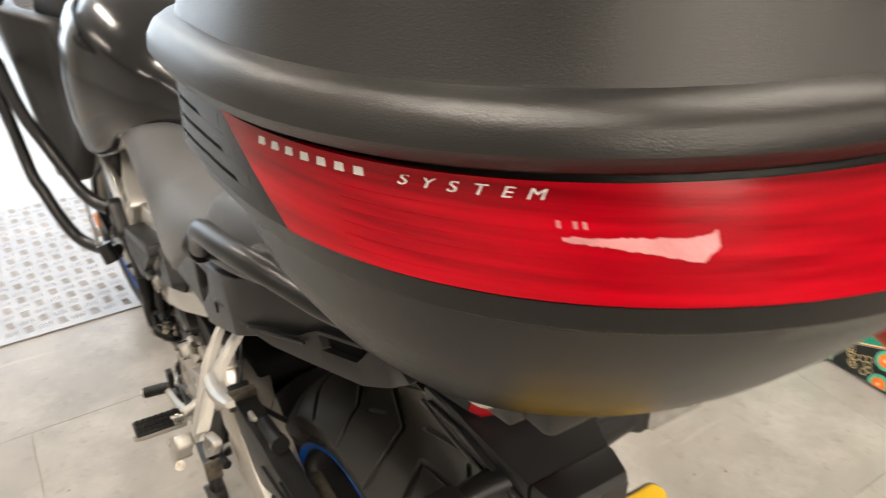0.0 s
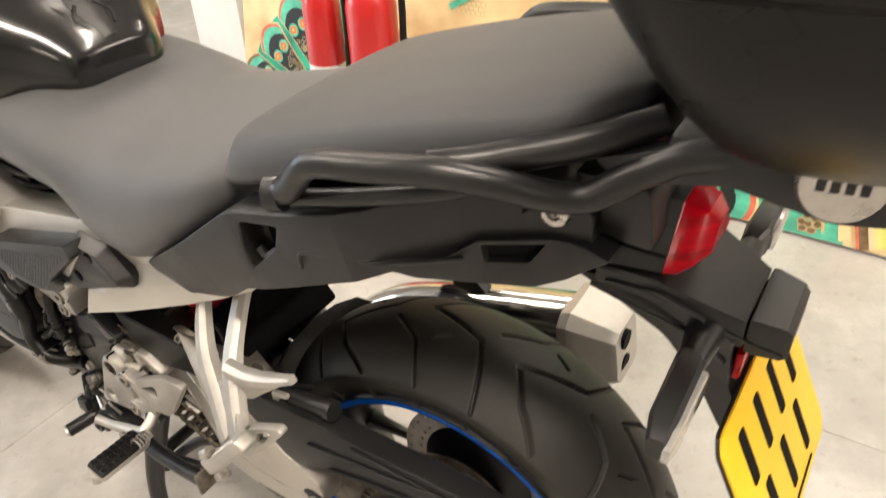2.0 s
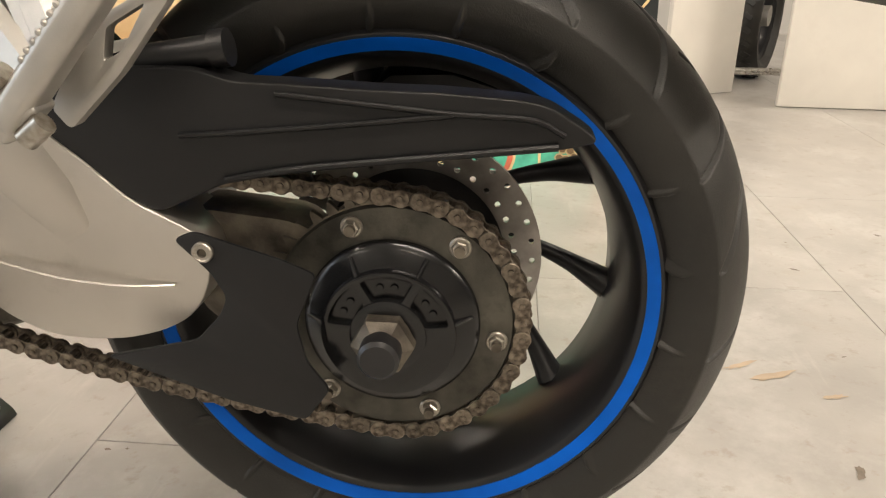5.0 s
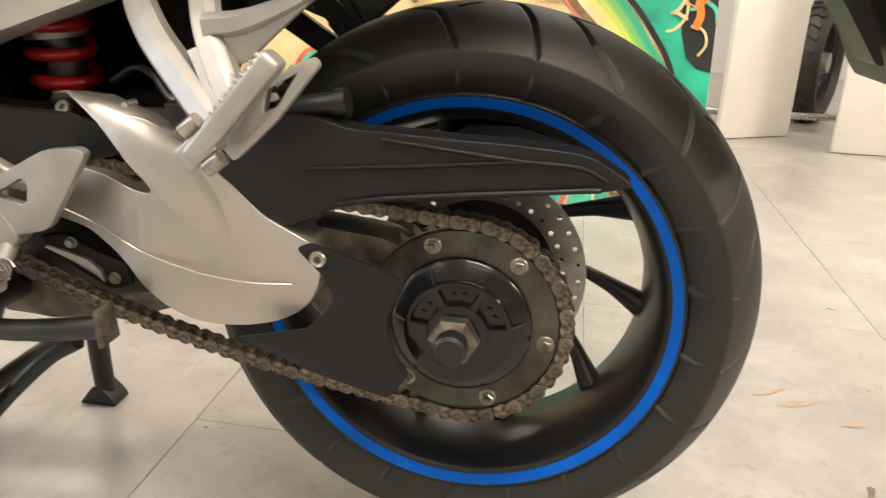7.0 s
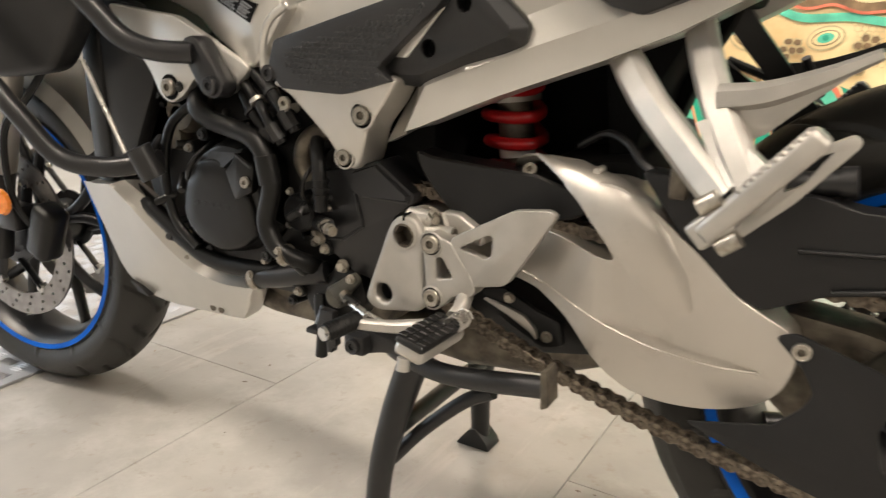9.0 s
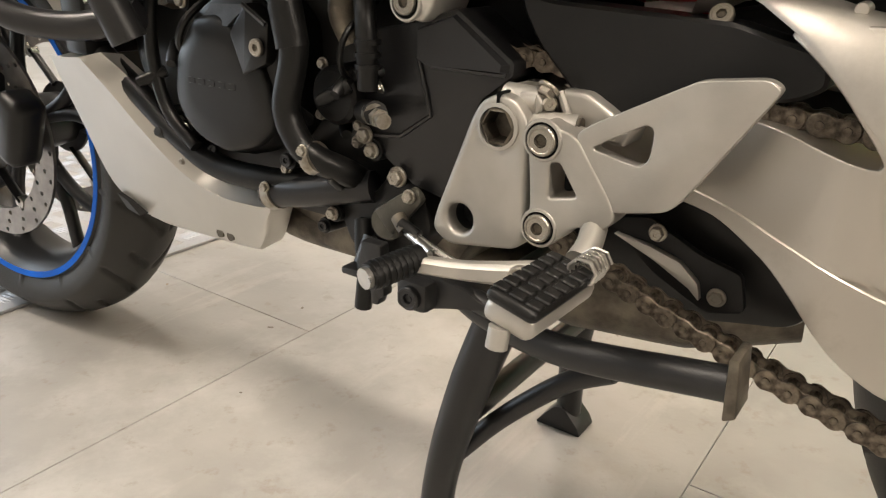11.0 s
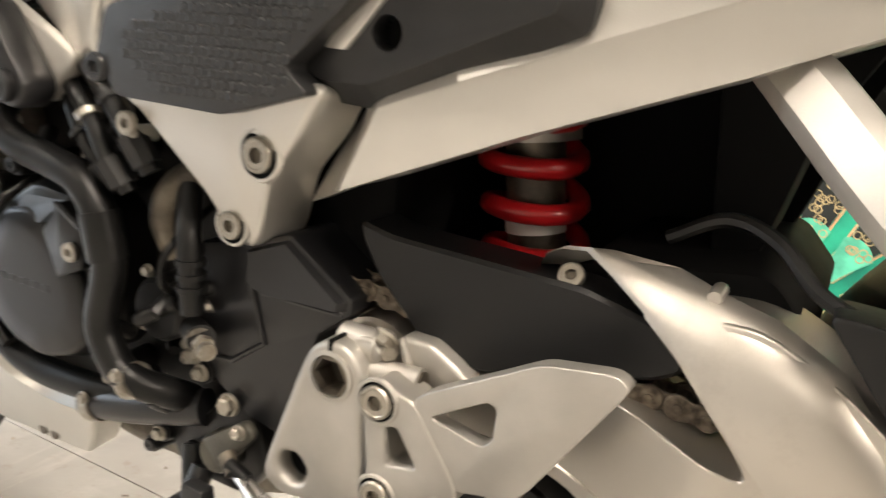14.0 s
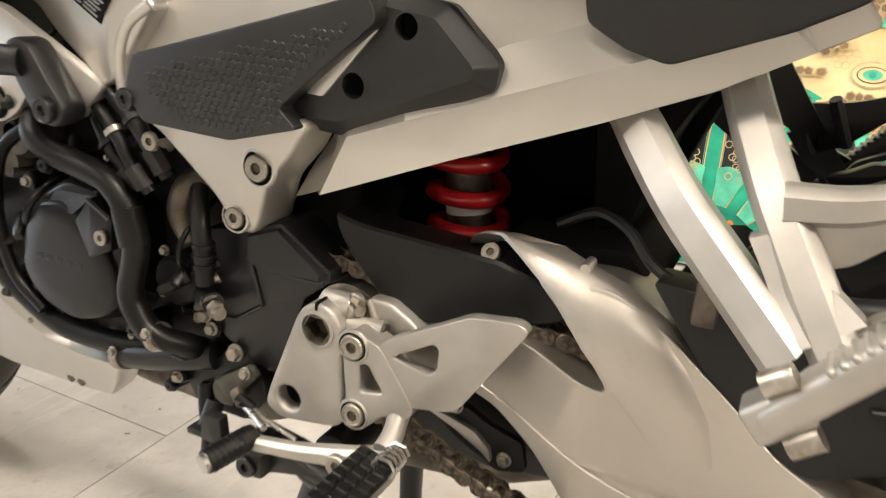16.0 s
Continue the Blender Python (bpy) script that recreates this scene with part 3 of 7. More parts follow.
for k in range(9):
    g = k / 8
    paint("green_sweep", band(along(0.020 + k * 0.0115), -0.0075, 0.0075, yl[2 if k % 2 else 3]), SWEEP[k])
paint("teal_outer", flat([(-0.30, AZ), (-0.20, 0.93), (0.02, 0.790), (0.142, 0.695), (0.209, 0.645), (0.265, 0.590), (0.33, 0.505), (0.362, 0.456), (0.401, 0.354), (0.464, 0.227), (0.49, 0.15), (0.49, AZ)], yl[1]), TEAL)
paint("black_arc", band([(-0.10, 0.86), (0.02, 0.775), (0.142, 0.690), (0.209, 0.642), (0.265, 0.588), (0.33, 0.500), (0.365, 0.440), (0.401, 0.354), (0.464, 0.227), (0.49, 0.15)], -0.008, 0.008, yl[5]), BLACKP)
paint("brown_band", band(along(0.004), -0.012, 0.012, yl[6]), BROWN)
paint("coral_line", band(along(-0.011), -0.004, 0.004, yl[7]), CORAL)
for u in (0.40, 0.52, 0.66, 0.72, 0.86, 0.93):
    x, z = [np.interp(u, np.linspace(0, 1, len(edge)), [q[j] for q in along(-0.012)]) for j in (0, 1)]
    cracked(x, z, 0.022, 0.022, 4)
# black field with curls at the outer corner
paint("black_field", flat([(0.385, 0.61), (0.392, 0.53), (0.412, 0.46), (0.445, 0.43), (0.49, 0.42), (0.49, 0.80), (0.44, 0.80), (0.38, 0.70)], yl[3]), BLACKP)
for i in range(16):
    x, z = rng.uniform(0.34, 0.46), rng.uniform(0.42, 0.86)
    w = rng.uniform(0.004, 0.012)
    pts = [(x + 0.035 * math.cos(q * 0.9 + i) * (1 - q * 0.1), z + q * 0.016 + 0.018 * math.sin(q * 1.1 + i)) for q in range(6)]
    paint("curl", band(pts, -w * 0.5, w * 0.5, yl[6 + i % 3]), (ORANGE, CREAM, MINT, LIME, TEAL, CREAM, MINT, BLACKP)[i % 8])
paint("orange_flame", band([(0.428, 0.540), (0.440, 0.580), (0.434, 0.615), (0.455, 0.63)], -0.010, 0.012, yl[9]), ORANGE)
# upper cream part with fine scales, leaf eyes and a teal ribbon
verts, faces = [], []
for i in range(60):
    for j in range(22):
        x, z = -0.98 + i * 0.018, 0.47 + j * 0.0156
        x += 0.009 * (j % 2)
        inner = math.hypot(x + 0.42, z - 0.015)
        top = np.interp(x, [q[0] for q in edge], [q[1] for q in edge])
        if inner < 0.575 or z > top - 0.03:
            continue
        if noise.noise((x * 7, z * 7, 3.0)) < 0.05:
            continue
        k = len(verts)
        for q in range(6):
            a = math.pi / 3 * q + math.pi / 6
            for r in (0.0086, 0.0098):
                verts.append(LEAN @ Vector((x + r * math.cos(a), yl[2], z + 0.006 + r * math.sin(a))))
        faces += [(k + 2 * q, k + 2 * q + 1, k + (2 * q + 3) % 12, k + (2 * q + 2) % 12) for q in range(6)]
me = bpy.data.meshes.new("scale_pattern")
me.from_pydata(verts, [], faces)
me.materials.append(SAND)
tagged(shared("scale_pattern", me, art, Matrix.Identity(4)), kind="stuff")
for x, z, a in ((-0.308, 0.645, 0.3), (-0.52, 0.640, -0.5), (-0.72, 0.58, -0.7), (-0.097, 0.562, 0.0), (-0.005, 0.474, 1.3)):
    def oval(r, s):
        return [(x + r * math.cos(b) * math.cos(a) - s * math.sin(b) * math.sin(a), z + r * math.cos(b) * math.sin(a) + s * math.sin(b) * math.cos(a)) for b in (2 * math.pi * j / 20 for j in range(20))]
    for r, s, layer, m in ((0.050, 0.034, 2, SAND), (0.045, 0.029, 3, CREAM), (0.036, 0.021, 4, BROWN), (0.033, 0.018, 5, CREAM), (0.022, 0.013, 6, MINT), (0.008, 0.008, 7, TEAL)):
        paint("leaf_eye", flat(oval(r, s), yl[layer]), m)
paint("teal_ribbon", band([(-0.98, 0.48), (-0.78, 0.60), (-0.588, 0.697), (-0.506, 0.738), (-0.440, 0.722), (-0.370, 0.700), (-0.258, 0.704), (-0.167, 0.692), (-0.10, 0.690), (-0.048, 0.690)], -0.013, 0.010, yl[4]), MINT)
for x, z in ((-0.39, 0.61), (-0.20, 0.625), (-0.62, 0.60)):
    cracked(x, z, 0.030, 0.020, 7)


# two white boards on edge at the back, and what stands behind them
def board(x0, y0, x1, y1, h, label):
    d = Vector((x1 - x0, y1 - y0, 0))
    b = thing("white_board", ((x0 + x1) / 2, (y0 + y1) / 2, 0), label, "board", "white boards at the back")
    bm = box(0, d.length, 0, 0.03, 0.003, h, 0.004)
    part("sheet", moved(bm, Matrix.Translation((x0, y0, 0)) @ Matrix.Rotation(math.atan2(d.y, d.x), 4, "Z")), BOARD, b)
    return b


board(0.76, 2.72, 1.10, 2.90, 1.3, "narrow white painted board standing on edge")
board(1.20, 2.58, 2.15, 2.55, 1.3, "wide white painted board standing on edge")
board(-2.55, 1.75, -2.10, 1.62, 0.95, "white painted board standing near the wall")


def spare_wheel(x, y, r, turn, label):
    w = thing("parked_wheel", (x, y, 0), label, "wheel", "wheels of parked motorcycles")
    m = Matrix.Translation((x, y, r)) @ Matrix.Rotation(radians(turn), 4, "Z")
    prof = [(r - 0.085, -0.045), (r - 0.06, -0.07), (r - 0.03, -0.072), (r - 0.008, -0.045), (r, 0), (r - 0.008, 0.045), (r - 0.03, 0.072), (r - 0.06, 0.07), (r - 0.085, 0.045)]
    part("tyre", moved(lathe(prof, 0, 0, 60), m), RUBBER, w)
    for i in range(30):
        a = 2 * math.pi * i / 30
        for sgn in (-1, 1):
            q = box(-0.012, 0.012, 0.006, 0.05, -0.004, 0.006, 0.002, 1)
            q = moved(q, Matrix.Rotation(-a, 4, "Y") @ Matrix.Translation((0, 0, r - 0.001)) @ Matrix.Rotation(radians(30 * sgn), 4, "Z") @ Matrix.Diagonal((1, sgn, 1, 1)))
            part("tread_block", moved(q, m), RUBBER, w)
    part("rim", moved(lathe([(r - 0.085, -0.04), (r - 0.10, -0.03), (r - 0.105, 0.0), (r - 0.10, 0.03), (r - 0.085, 0.04)], 0, 0, 48), m), SATIN, w)
    part("hub", moved(lathe([(0, -0.06), (0.05, -0.06), (0.05, 0.06), (0, 0.06)], 0, 0, 24, False), m), CAST, w)
    for i in range(6):
        a = math.pi / 3 * i
        part("spoke", moved(tube([(0.04 * math.cos(a), 0, 0.04 * math.sin(a)), ((r - 0.1) * math.cos(a), 0, (r - 0.1) * math.sin(a))], 0.011, 8), m), SATIN, w)
    return w


spare_wheel(1.30, 3.38, 0.30, 62, "dusty knobbly tyre of a motorcycle parked behind the boards")
spare_wheel(-4.25, 2.55, 0.30, 30, "dark wheel of a motorcycle parked across the workshop")
rail = thing("steel_rail", (1.3, 3.2, 0), "round bright steel rail low behind the boards", "rail")
part("bar", tube([(0.6, 3.05, 0.075), (2.3, 3.05, 0.075)], 0.017, 12), STEEL, rail)
for q in (0.7, 2.2):
    part("foot", box(q - 0.02, q + 0.02, 3.0, 3.1, 0, 0.07, 0.004), STEEL, rail)


# two fire extinguishers by the painted panel
def extinguisher(x, y, r, h, label):
    e = thing("fire_extinguisher", (x, y, 0), label, "fire extinguisher", "fire extinguishers")
    prof = [(0, 0.0), (r * 0.9, 0.0), (r, -0.02), (r, -h * 0.80), (r * 0.9, -h * 0.87), (r * 0.6, -h * 0.93), (r * 0.25, -h * 0.97), (r * 0.25, -h), (0, -h)]
    part("cylinder", moved(lathe(prof, 0, 0, 40, False), Matrix.Translation((x, y, 0)) @ Matrix.Rotation(radians(-90), 4, "X")), EXTRED, e)
    part("label_band", moved(lathe([(r + 0.001, -h * 0.36), (r + 0.001, -h * 0.50)], 0, 0, 40, False), Matrix.Translation((x, y, 0)) @ Matrix.Rotation(radians(-90), 4, "X")), WHITE, e, "pale printed label band")
    for i in range(3):
        part("text_bar", box(x - r * 0.5, x + r * (0.4 - 0.1 * (i % 2)), y - r - 0.004, y - r * 0.80, h * (0.38 + 0.035 * i), h * (0.38 + 0.035 * i) + 0.006, 0), BLUE if i == 2 else INK_SHADE, e)
    part("valve", box(x - 0.02, x + 0.02, y - 0.02, y + 0.02, h, h + 0.05, 0.006), STEEL, e)
    part("lever", box(x - 0.015, x + 0.10, y - 0.012, y + 0.012, h + 0.05, h + 0.065, 0.004), BLACK, e)
    part("hose", tube([(x + 0.02, y, h + 0.02), (x + r + 0.03, y, h - 0.03), (x + r + 0.035, y, h * 0.6), (x + r + 0.02, y, h * 0.32)], 0.011, 10), HOSE, e)
    return e


extinguisher(-1.34, 1.30, 0.064, 0.62, "slim red fire extinguisher with a white label on the floor")
extinguisher(-1.13, 1.30, 0.083, 0.66, "large red fire extinguisher with a pale label on the floor")

# ---- the motorcycle ----
bike = thing("motorcycle", (-0.7, 0, 0), "black and silver motorcycle with blue rims on its centre stand", "motorcycle")
WX, WZ = 0.002, 0.334  # rear axle
FX, FY, FZ, STEER = -1.445, -0.055, 0.302, 5.0  # front axle


# tyres with cut grooves
def tyre(name, R, half, bead, cx, cz, reps, grooves, m=None, nu=1500, nv=150):
    prof = []
    for i in range(nv + 1):
        t = -1 + 2 * i / nv
        s, a = (1 if t >= 0 else -1), abs(t)
        if a < 0.62:
            y = half * (a / 0.62) * 0.985
            r = R - (R - bead) * 0.50 * (a / 0.62) ** 2.3
        else:
            b = (a - 0.62) / 0.38
            y = half * (0.985 + 0.03 * math.sin(b * math.pi) - 0.165 * b ** 1.6)
            r = R - (R - bead) * (0.50 + 0.50 * b)
        prof.append((s * y, r))
    pitch = 2 * math.pi / reps
    u = np.arange(nu) * 2 * math.pi / nu
    loc = np.mod(u, pitch) / pitch
    vs = np.zeros((nu, nv + 1, 3))
    for i, (y, r) in enumerate(prof):
        dep = np.zeros(nu)
        for pts, w in grooves:
            for (s0, y0), (s1, y1) in zip(pts, pts[1:]):
                for shift in (-1, 0, 1):
                    ax, ay = (s0 + shift) * pitch * R, y0 * half
                    bx, by = (s1 + shift) * pitch * R, y1 * half
                    px, py = loc * pitch * R, y
                    q = np.clip(((px - ax) * (bx - ax) + (py - ay) * (by - ay)) / ((bx - ax) ** 2 + (by - ay) ** 2 + 1e-12), 0, 1)
                    dist = np.hypot(px - ax - q * (bx - ax), py - ay - q * (by - ay))
                    dep = np.maximum(dep, np.clip((w - dist) / (w * 0.3), 0, 1))
        rr = r - 0.0065 * dep
        vs[:, i] = np.stack([cx + rr * np.cos(u), np.full(nu, y), cz + rr * np.sin(u)], 1)
    idx = np.arange(nu * (nv + 1)).reshape(nu, nv + 1)
    nxt = np.roll(idx, -1, 0)
    quads = np.stack([idx[:, :-1], idx[:, 1:], nxt[:, 1:], nxt[:, :-1]], -1).reshape(-1, 4)
    me = bpy.data.meshes.new(name)
    me.from_pydata(vs.reshape(-1, 3).tolist(), [], quads.tolist())
    me.update()
    for p in me.polygons:
        p.use_smooth = True
    me.materials.append(RUBBER)
    return shared(name, me, bike, m or Matrix.Identity(4))


PITCH = 360 / 7
G = [([(78, -0.95), (81, -0.52), (84.5, -0.13), (100, 0.20), (94.7, 0.61), (86.3, 0.93)], 0.0032), ([(107, -0.13), (98.8, -0.43), (94.5, -0.94)], 0.0032), ([(94.7, -0.38), (90.9, -0.24)], 0.0022)]
G = [([(a / PITCH - 1, y) for a, y in pts], w) for pts, w in G]
G += [([(u + 0.5, -y) for u, y in pts], w) for pts, w in G]
rear_tyre = tyre("rear_tyre", 0.317, 0.090, 0.231, WX, WZ, 7, G)
tagged(rear_tyre, "worn dusty black rear tyre with cut grooves")

# rear rim, tape, spokes
rim = part("rear_rim", lathe([(0.2345, -0.076), (0.2310, -0.0800), (0.2285, -0.0798), (0.2140, -0.0728), (0.2110, -0.070), (0.2040, -0.054), (0.198, -0.030), (0.194, 0.0), (0.196, 0.045), (0.206, 0.062), (0.219, 0.0795), (0.2285, 0.0805), (0.233, 0.076), (0.212, 0.03), (0.212, -0.03)], WX, WZ, 96), SATIN, bike, "satin black cast rim")
part("rim_tape", lathe([(0.2280, -0.0806), (0.2172, -0.0756), (0.2172, -0.0738), (0.2280, -0.0790)], WX, WZ, 120), BLUE, rim, "bright blue rim tape")
hub = part("hub", lathe([(0, 0.10), (0.06, 0.10), (0.075, 0.06), (0.07, 0.03), (0.062, 0.0), (0.062, -0.10), (0, -0.10)], WX, WZ, 48, False), SATIN, rim)
for i in range(5):
    for k in (0, 1):
        a = radians(-6 + 72 * i + 36 * k)
        path = [(WX + r * math.cos(a + radians(w)), y, WZ + r * math.sin(a + radians(w))) for r, w, y in ((0.055, 24, 0.055), (0.10, 15, 0.050), (0.15, 6, 0.038), (0.198, 0, 0.022))]
        part("spoke", tube(path, 0.009, 10, 6, radii=[0.014, 0.0085, 0.0075, 0.010, 0.016]), SATIN, rim)

# rear brake disc with its carrier
disc = part("rear_brake_disc", perforated(0.092, 0.1290, 0.030, 0.005, WX, WZ, 36, 2, lambda i, k: True, 0.0032), DISC, bike, "drilled steel rear brake disc")
part("carrier", lathe([(0.05, 0.036), (0.092, 0.036), (0.094, 0.028), (0.05, -0.01)], WX, WZ, 48), SATIN, disc)
part("rear_caliper", loft([[(x, y, z + h * v) for y, v in ((0.0, -0.8), (0.0, 0.6), (0.02, 1), (0.08, 1), (0.10, 0.6), (0.10, -0.8), (0.08, -1), (0.02, -1))] for x, z, h in ((-0.035, 0.497, 0.012), (-0.015, 0.503, 0.026), (0.04, 0.503, 0.030), (0.085, 0.492, 0.026), (0.10, 0.484, 0.014))]), SATIN, disc, "black rear brake caliper")
part("sensor_ring", perforated(0.074, 0.092, -0.03, 0.003, WX, WZ, 60, 1, lambda i, k: True, 0.003), GREASY, disc)

# sprocket
SX, SZ, SR = 0.003, 0.337, 0.1086
teeth = []
for i in range(43):
    a = 2 * math.pi * i / 43
    for f, r in ((-0.30, 0.1035), (-0.16, 0.1095), (-0.05, 0.1135), (0.05, 0.1135), (0.16, 0.1095), (0.30, 0.1035)):
        teeth.append((SX + r * math.cos(a + f * 2 * math.pi / 43), SZ + r * math.sin(a + f * 2 * math.pi / 43)))
sprocket = part("rear_sprocket", prism(teeth, -0.121, -0.115, holes=[circle(SX, SZ, 0.060, 40)], bevel=0), GREASY, bike, "greasy steel rear sprocket")
part("sprocket_flange", lathe([(0.102, -0.121), (0.100, -0.1245), (0.072, -0.1255), (0.072, -0.121)], SX, SZ, 64), FLANGE, sprocket)
part("sprocket_carrier", lathe([(0.098, -0.113), (0.098, -0.10), (0.07, -0.07), (0.04, -0.07), (0.04, -0.113)], SX, SZ, 48), GREASY, sprocket)
for i in range(6):
    a = radians(111 - 60 * i)
    bolt(sprocket, SX + 0.0885 * math.cos(a), -0.1255, SZ + 0.0885 * math.sin(a), 0.0092, "hex", (0, 13 * i, 0), "sprocket_nut")
    part("stud_end", tube([(SX + 0.0885 * math.cos(a), -0.130, SZ + 0.0885 * math.sin(a)), (SX + 0.0885 * math.cos(a), -0.1375, SZ + 0.0885 * math.sin(a))], 0.0044, 12, smooth=False), GREASY, sprocket)

# hub cover and axle nut
cover = part("hub_cover", lathe([(0.0735, -0.124), (0.0735, -0.1295), (0.0722, -0.1322), (0.0680, -0.1345), (0.0580, -0.1400), (0.0500, -0.1435), (0.0480, -0.1440), (0.026, -0.1440), (0.026, -0.124)], SX, SZ, 72), HUBM, bike, "black domed sprocket hub cover")
wedges = []
for a0, a1 in ((66, 116), (124, 170), (12, 58)):
    wedges.append(rounded([(SX + r * math.cos(radians(a)), SZ + r * math.sin(radians(a))) for r, a in [(0.031, a0 + 3), *((0.0500, a0 + (a1 - a0) * i / 6) for i in range(7)), (0.031, a1 - 3), (0.031, (a0 + a1) / 2)]], 0.003))
    for a in ((a0 * 2 + a1) / 3, (a0 + a1 * 2) / 3):
        part("stamped_mark", lathe([(0, -0.1462), (0.0028, -0.1462), (0.0036, -0.1430), (0, -0.1430)], SX + 0.0405 * math.cos(radians(a)), SZ + 0.0405 * math.sin(radians(a)), 8, False), HUBM, cover)
part("embossed_ring", prism(circle(SX, SZ, 0.0550, 72), -0.1508, -0.1390, holes=wedges + [circle(SX, SZ, 0.024, 24)], bevel=0.0014), HUBM, cover)
for a in (64, 118, 174, 10):
    ca, sa = math.cos(radians(a)), math.sin(radians(a))
    part("radial_rib", tube([(SX + 0.050 * ca, -0.1490, SZ + 0.050 * sa), (SX + 0.068 * ca, -0.1352, SZ + 0.068 * sa)], 0.0018, 8, smooth=False), HUBM, cover)
part("collar", lathe([(0.031, -0.146), (0.031, -0.1525), (0.028, -0.154), (0.020, -0.154)], SX, SZ, 40), HUBM, cover)
nut = part("axle_nut", lathe([(0.0, -0.14), (0.0245, -0.14), (0.0255, -0.152), (0.0255, -0.166), (0.0225, -0.169), (0.017, -0.173), (0.017, -0.150)], SX - 0.002, SZ - 0.002, 6, False), GREASY, bike, "large hexagon axle nut", 25)
part("axle_end", lathe([(0.0, -0.190), (0.0135, -0.190), (0.0165, -0.187), (0.017, -0.16), (0, -0.16)], SX - 0.002, SZ - 0.002, 32, False), SATIN, nut)

# chain: links laid along its loop
fx, fz, fr = -0.60, 0.447, 0.0515
d = math.hypot(fx - SX, fz - SZ)
base = math.atan2(fz - SZ, fx - SX)
off = math.acos((SR - fr) / d)
top_a, low_a = base - off, base + off
loop = []
n1 = 60
turn = (top_a - low_a) % (2 * math.pi)
for i in range(n1 + 1):
    a = low_a + turn * i / n1
    loop.append((SX + SR * math.cos(a), SZ + SR * math.sin(a)))
tip = (fx + fr * math.cos(top_a), fz + fr * math.sin(top_a))
for i in range(1, 40):
    u = i / 40
    loop.append((loop[n1][0] * (1 - u) + tip[0] * u, loop[n1][1] * (1 - u) + tip[1] * u - 0.002 * math.sin(math.pi * u)))
turn2 = (low_a - top_a) % (2 * math.pi)
for i in range(25):
    a = top_a + turn2 * i / 24
    loop.append((fx + fr * math.cos(a), fz + fr * math.sin(a)))
q0, q1 = loop[-1], loop[0]
for i in range(1, 40):
    u = i / 40
    loop.append((q0[0] * (1 - u) + q1[0] * u, q0[1] * (1 - u) + q1[1] * u - 0.026 * math.sin(math.pi * u)))
P = np.array(loop + [loop[0]])
cum = np.r_[0, np.cumsum(np.hypot(*np.diff(P, axis=0).T))]
links = 2 * round(cum[-1] / 0.015875 / 2)
at = np.linspace(0, cum[-1], links + 1)
JX, JZ = np.interp(at, cum, P[:, 0]), np.interp(at, cum, P[:, 1])


def link_mesh(name, w, h):
    """Two waisted side plates with their rollers and pins, 15.9 mm long."""
    half, out = 0.0079, []
    for i in range(9):
        a = radians(-90 + 22.5 * i)
        out.append((half + h * math.cos(a), h * math.sin(a)))
    out.append((0, h * 0.72))
    for i in range(9):
        a = radians(90 + 22.5 * i)
        out.append((-half + h * math.cos(a), h * math.sin(a)))
    out.append((0, -h * 0.72))
    bm = prism(out, -w - 0.0022, -w, bevel=0.0007, segs=1)
    tmp = prism(out, w, w + 0.0022, bevel=0)
    me = bpy.data.meshes.new("tmp")
    tmp.to_mesh(me)
    tmp.free()
    bm.from_mesh(me)
    for s in (-half, half):
        lathe([(0, -w - 0.0036), (0.0026, -w - 0.0036), (0.0028, -w - 0.002), (0.0028, w + 0.003), (0, w + 0.003)], s, 0, 10, False, bm)
        lathe([(0.0051, -w), (0.0051, w)], s, 0, 10, False, bm)
    return mesh_of(name, bm, CHAINM, 30)


outer, inner = link_mesh("outer_link", 0.0082, 0.0079), link_mesh("inner_link", 0.0058, 0.0074)
CY = -0.118
chain = part("drive_chain", tube([(fx - 0.03, CY, fz), (fx + 0.03, CY, fz)], 0.004, 6), GREASY, bike, "greasy brown drive chain")
for i in range(links):
    x, z = (JX[i] + JX[i + 1]) / 2, (JZ[i] + JZ[i + 1]) / 2
    a = math.degrees(math.atan2(JZ[i + 1] - JZ[i], JX[i + 1] - JX[i]))
    shared("chain_link", outer if i % 2 else inner, chain, pose(x, CY, z, 0, -a, 0))

# swingarm
sw = [(-0.378, 0.528), (-0.350, 0.534), (-0.318, 0.536), (-0.296, 0.528), (-0.280, 0.520), (-0.225, 0.476), (-0.193, 0.446), (-0.165, 0.432), (-0.140, 0.420), (-0.134, 0.392), (-0.143, 0.364), (-0.160, 0.345), (-0.186, 0.330), (-0.217, 0.320), (-0.250, 0.316), (-0.284, 0.319), (-0.312, 0.337), (-0.338, 0.366), (-0.362, 0.388), (-0.400, 0.408), (-0.45, 0.413), (-0.50, 0.408), (-0.575, 0.410), (-0.575, 0.475), (-0.50, 0.478), (-0.43, 0.475), (-0.375, 0.474), (-0.330, 0.462), (-0.307, 0.459), (-0.321, 0.478), (-0.342, 0.502), (-0.364, 0.520)]
arm_y = lambda x, z: 0.05 * min(1, max(0, (-0.33 - x) / 0.15)) + (0.014 * min(1, max(0, (0.372 - z) / 0.06)) ** 2) + 0.02 * min(1, max(0, (z - 0.52) / 0.04))  # noqa: E731
arm = part("swingarm", prism(rounded(sw, 0.012, 3), -0.158, -0.085, bevel=0.019, segs=5, warp=arm_y), SWING, bike, "pale silver cast single-sided swingarm", 50)
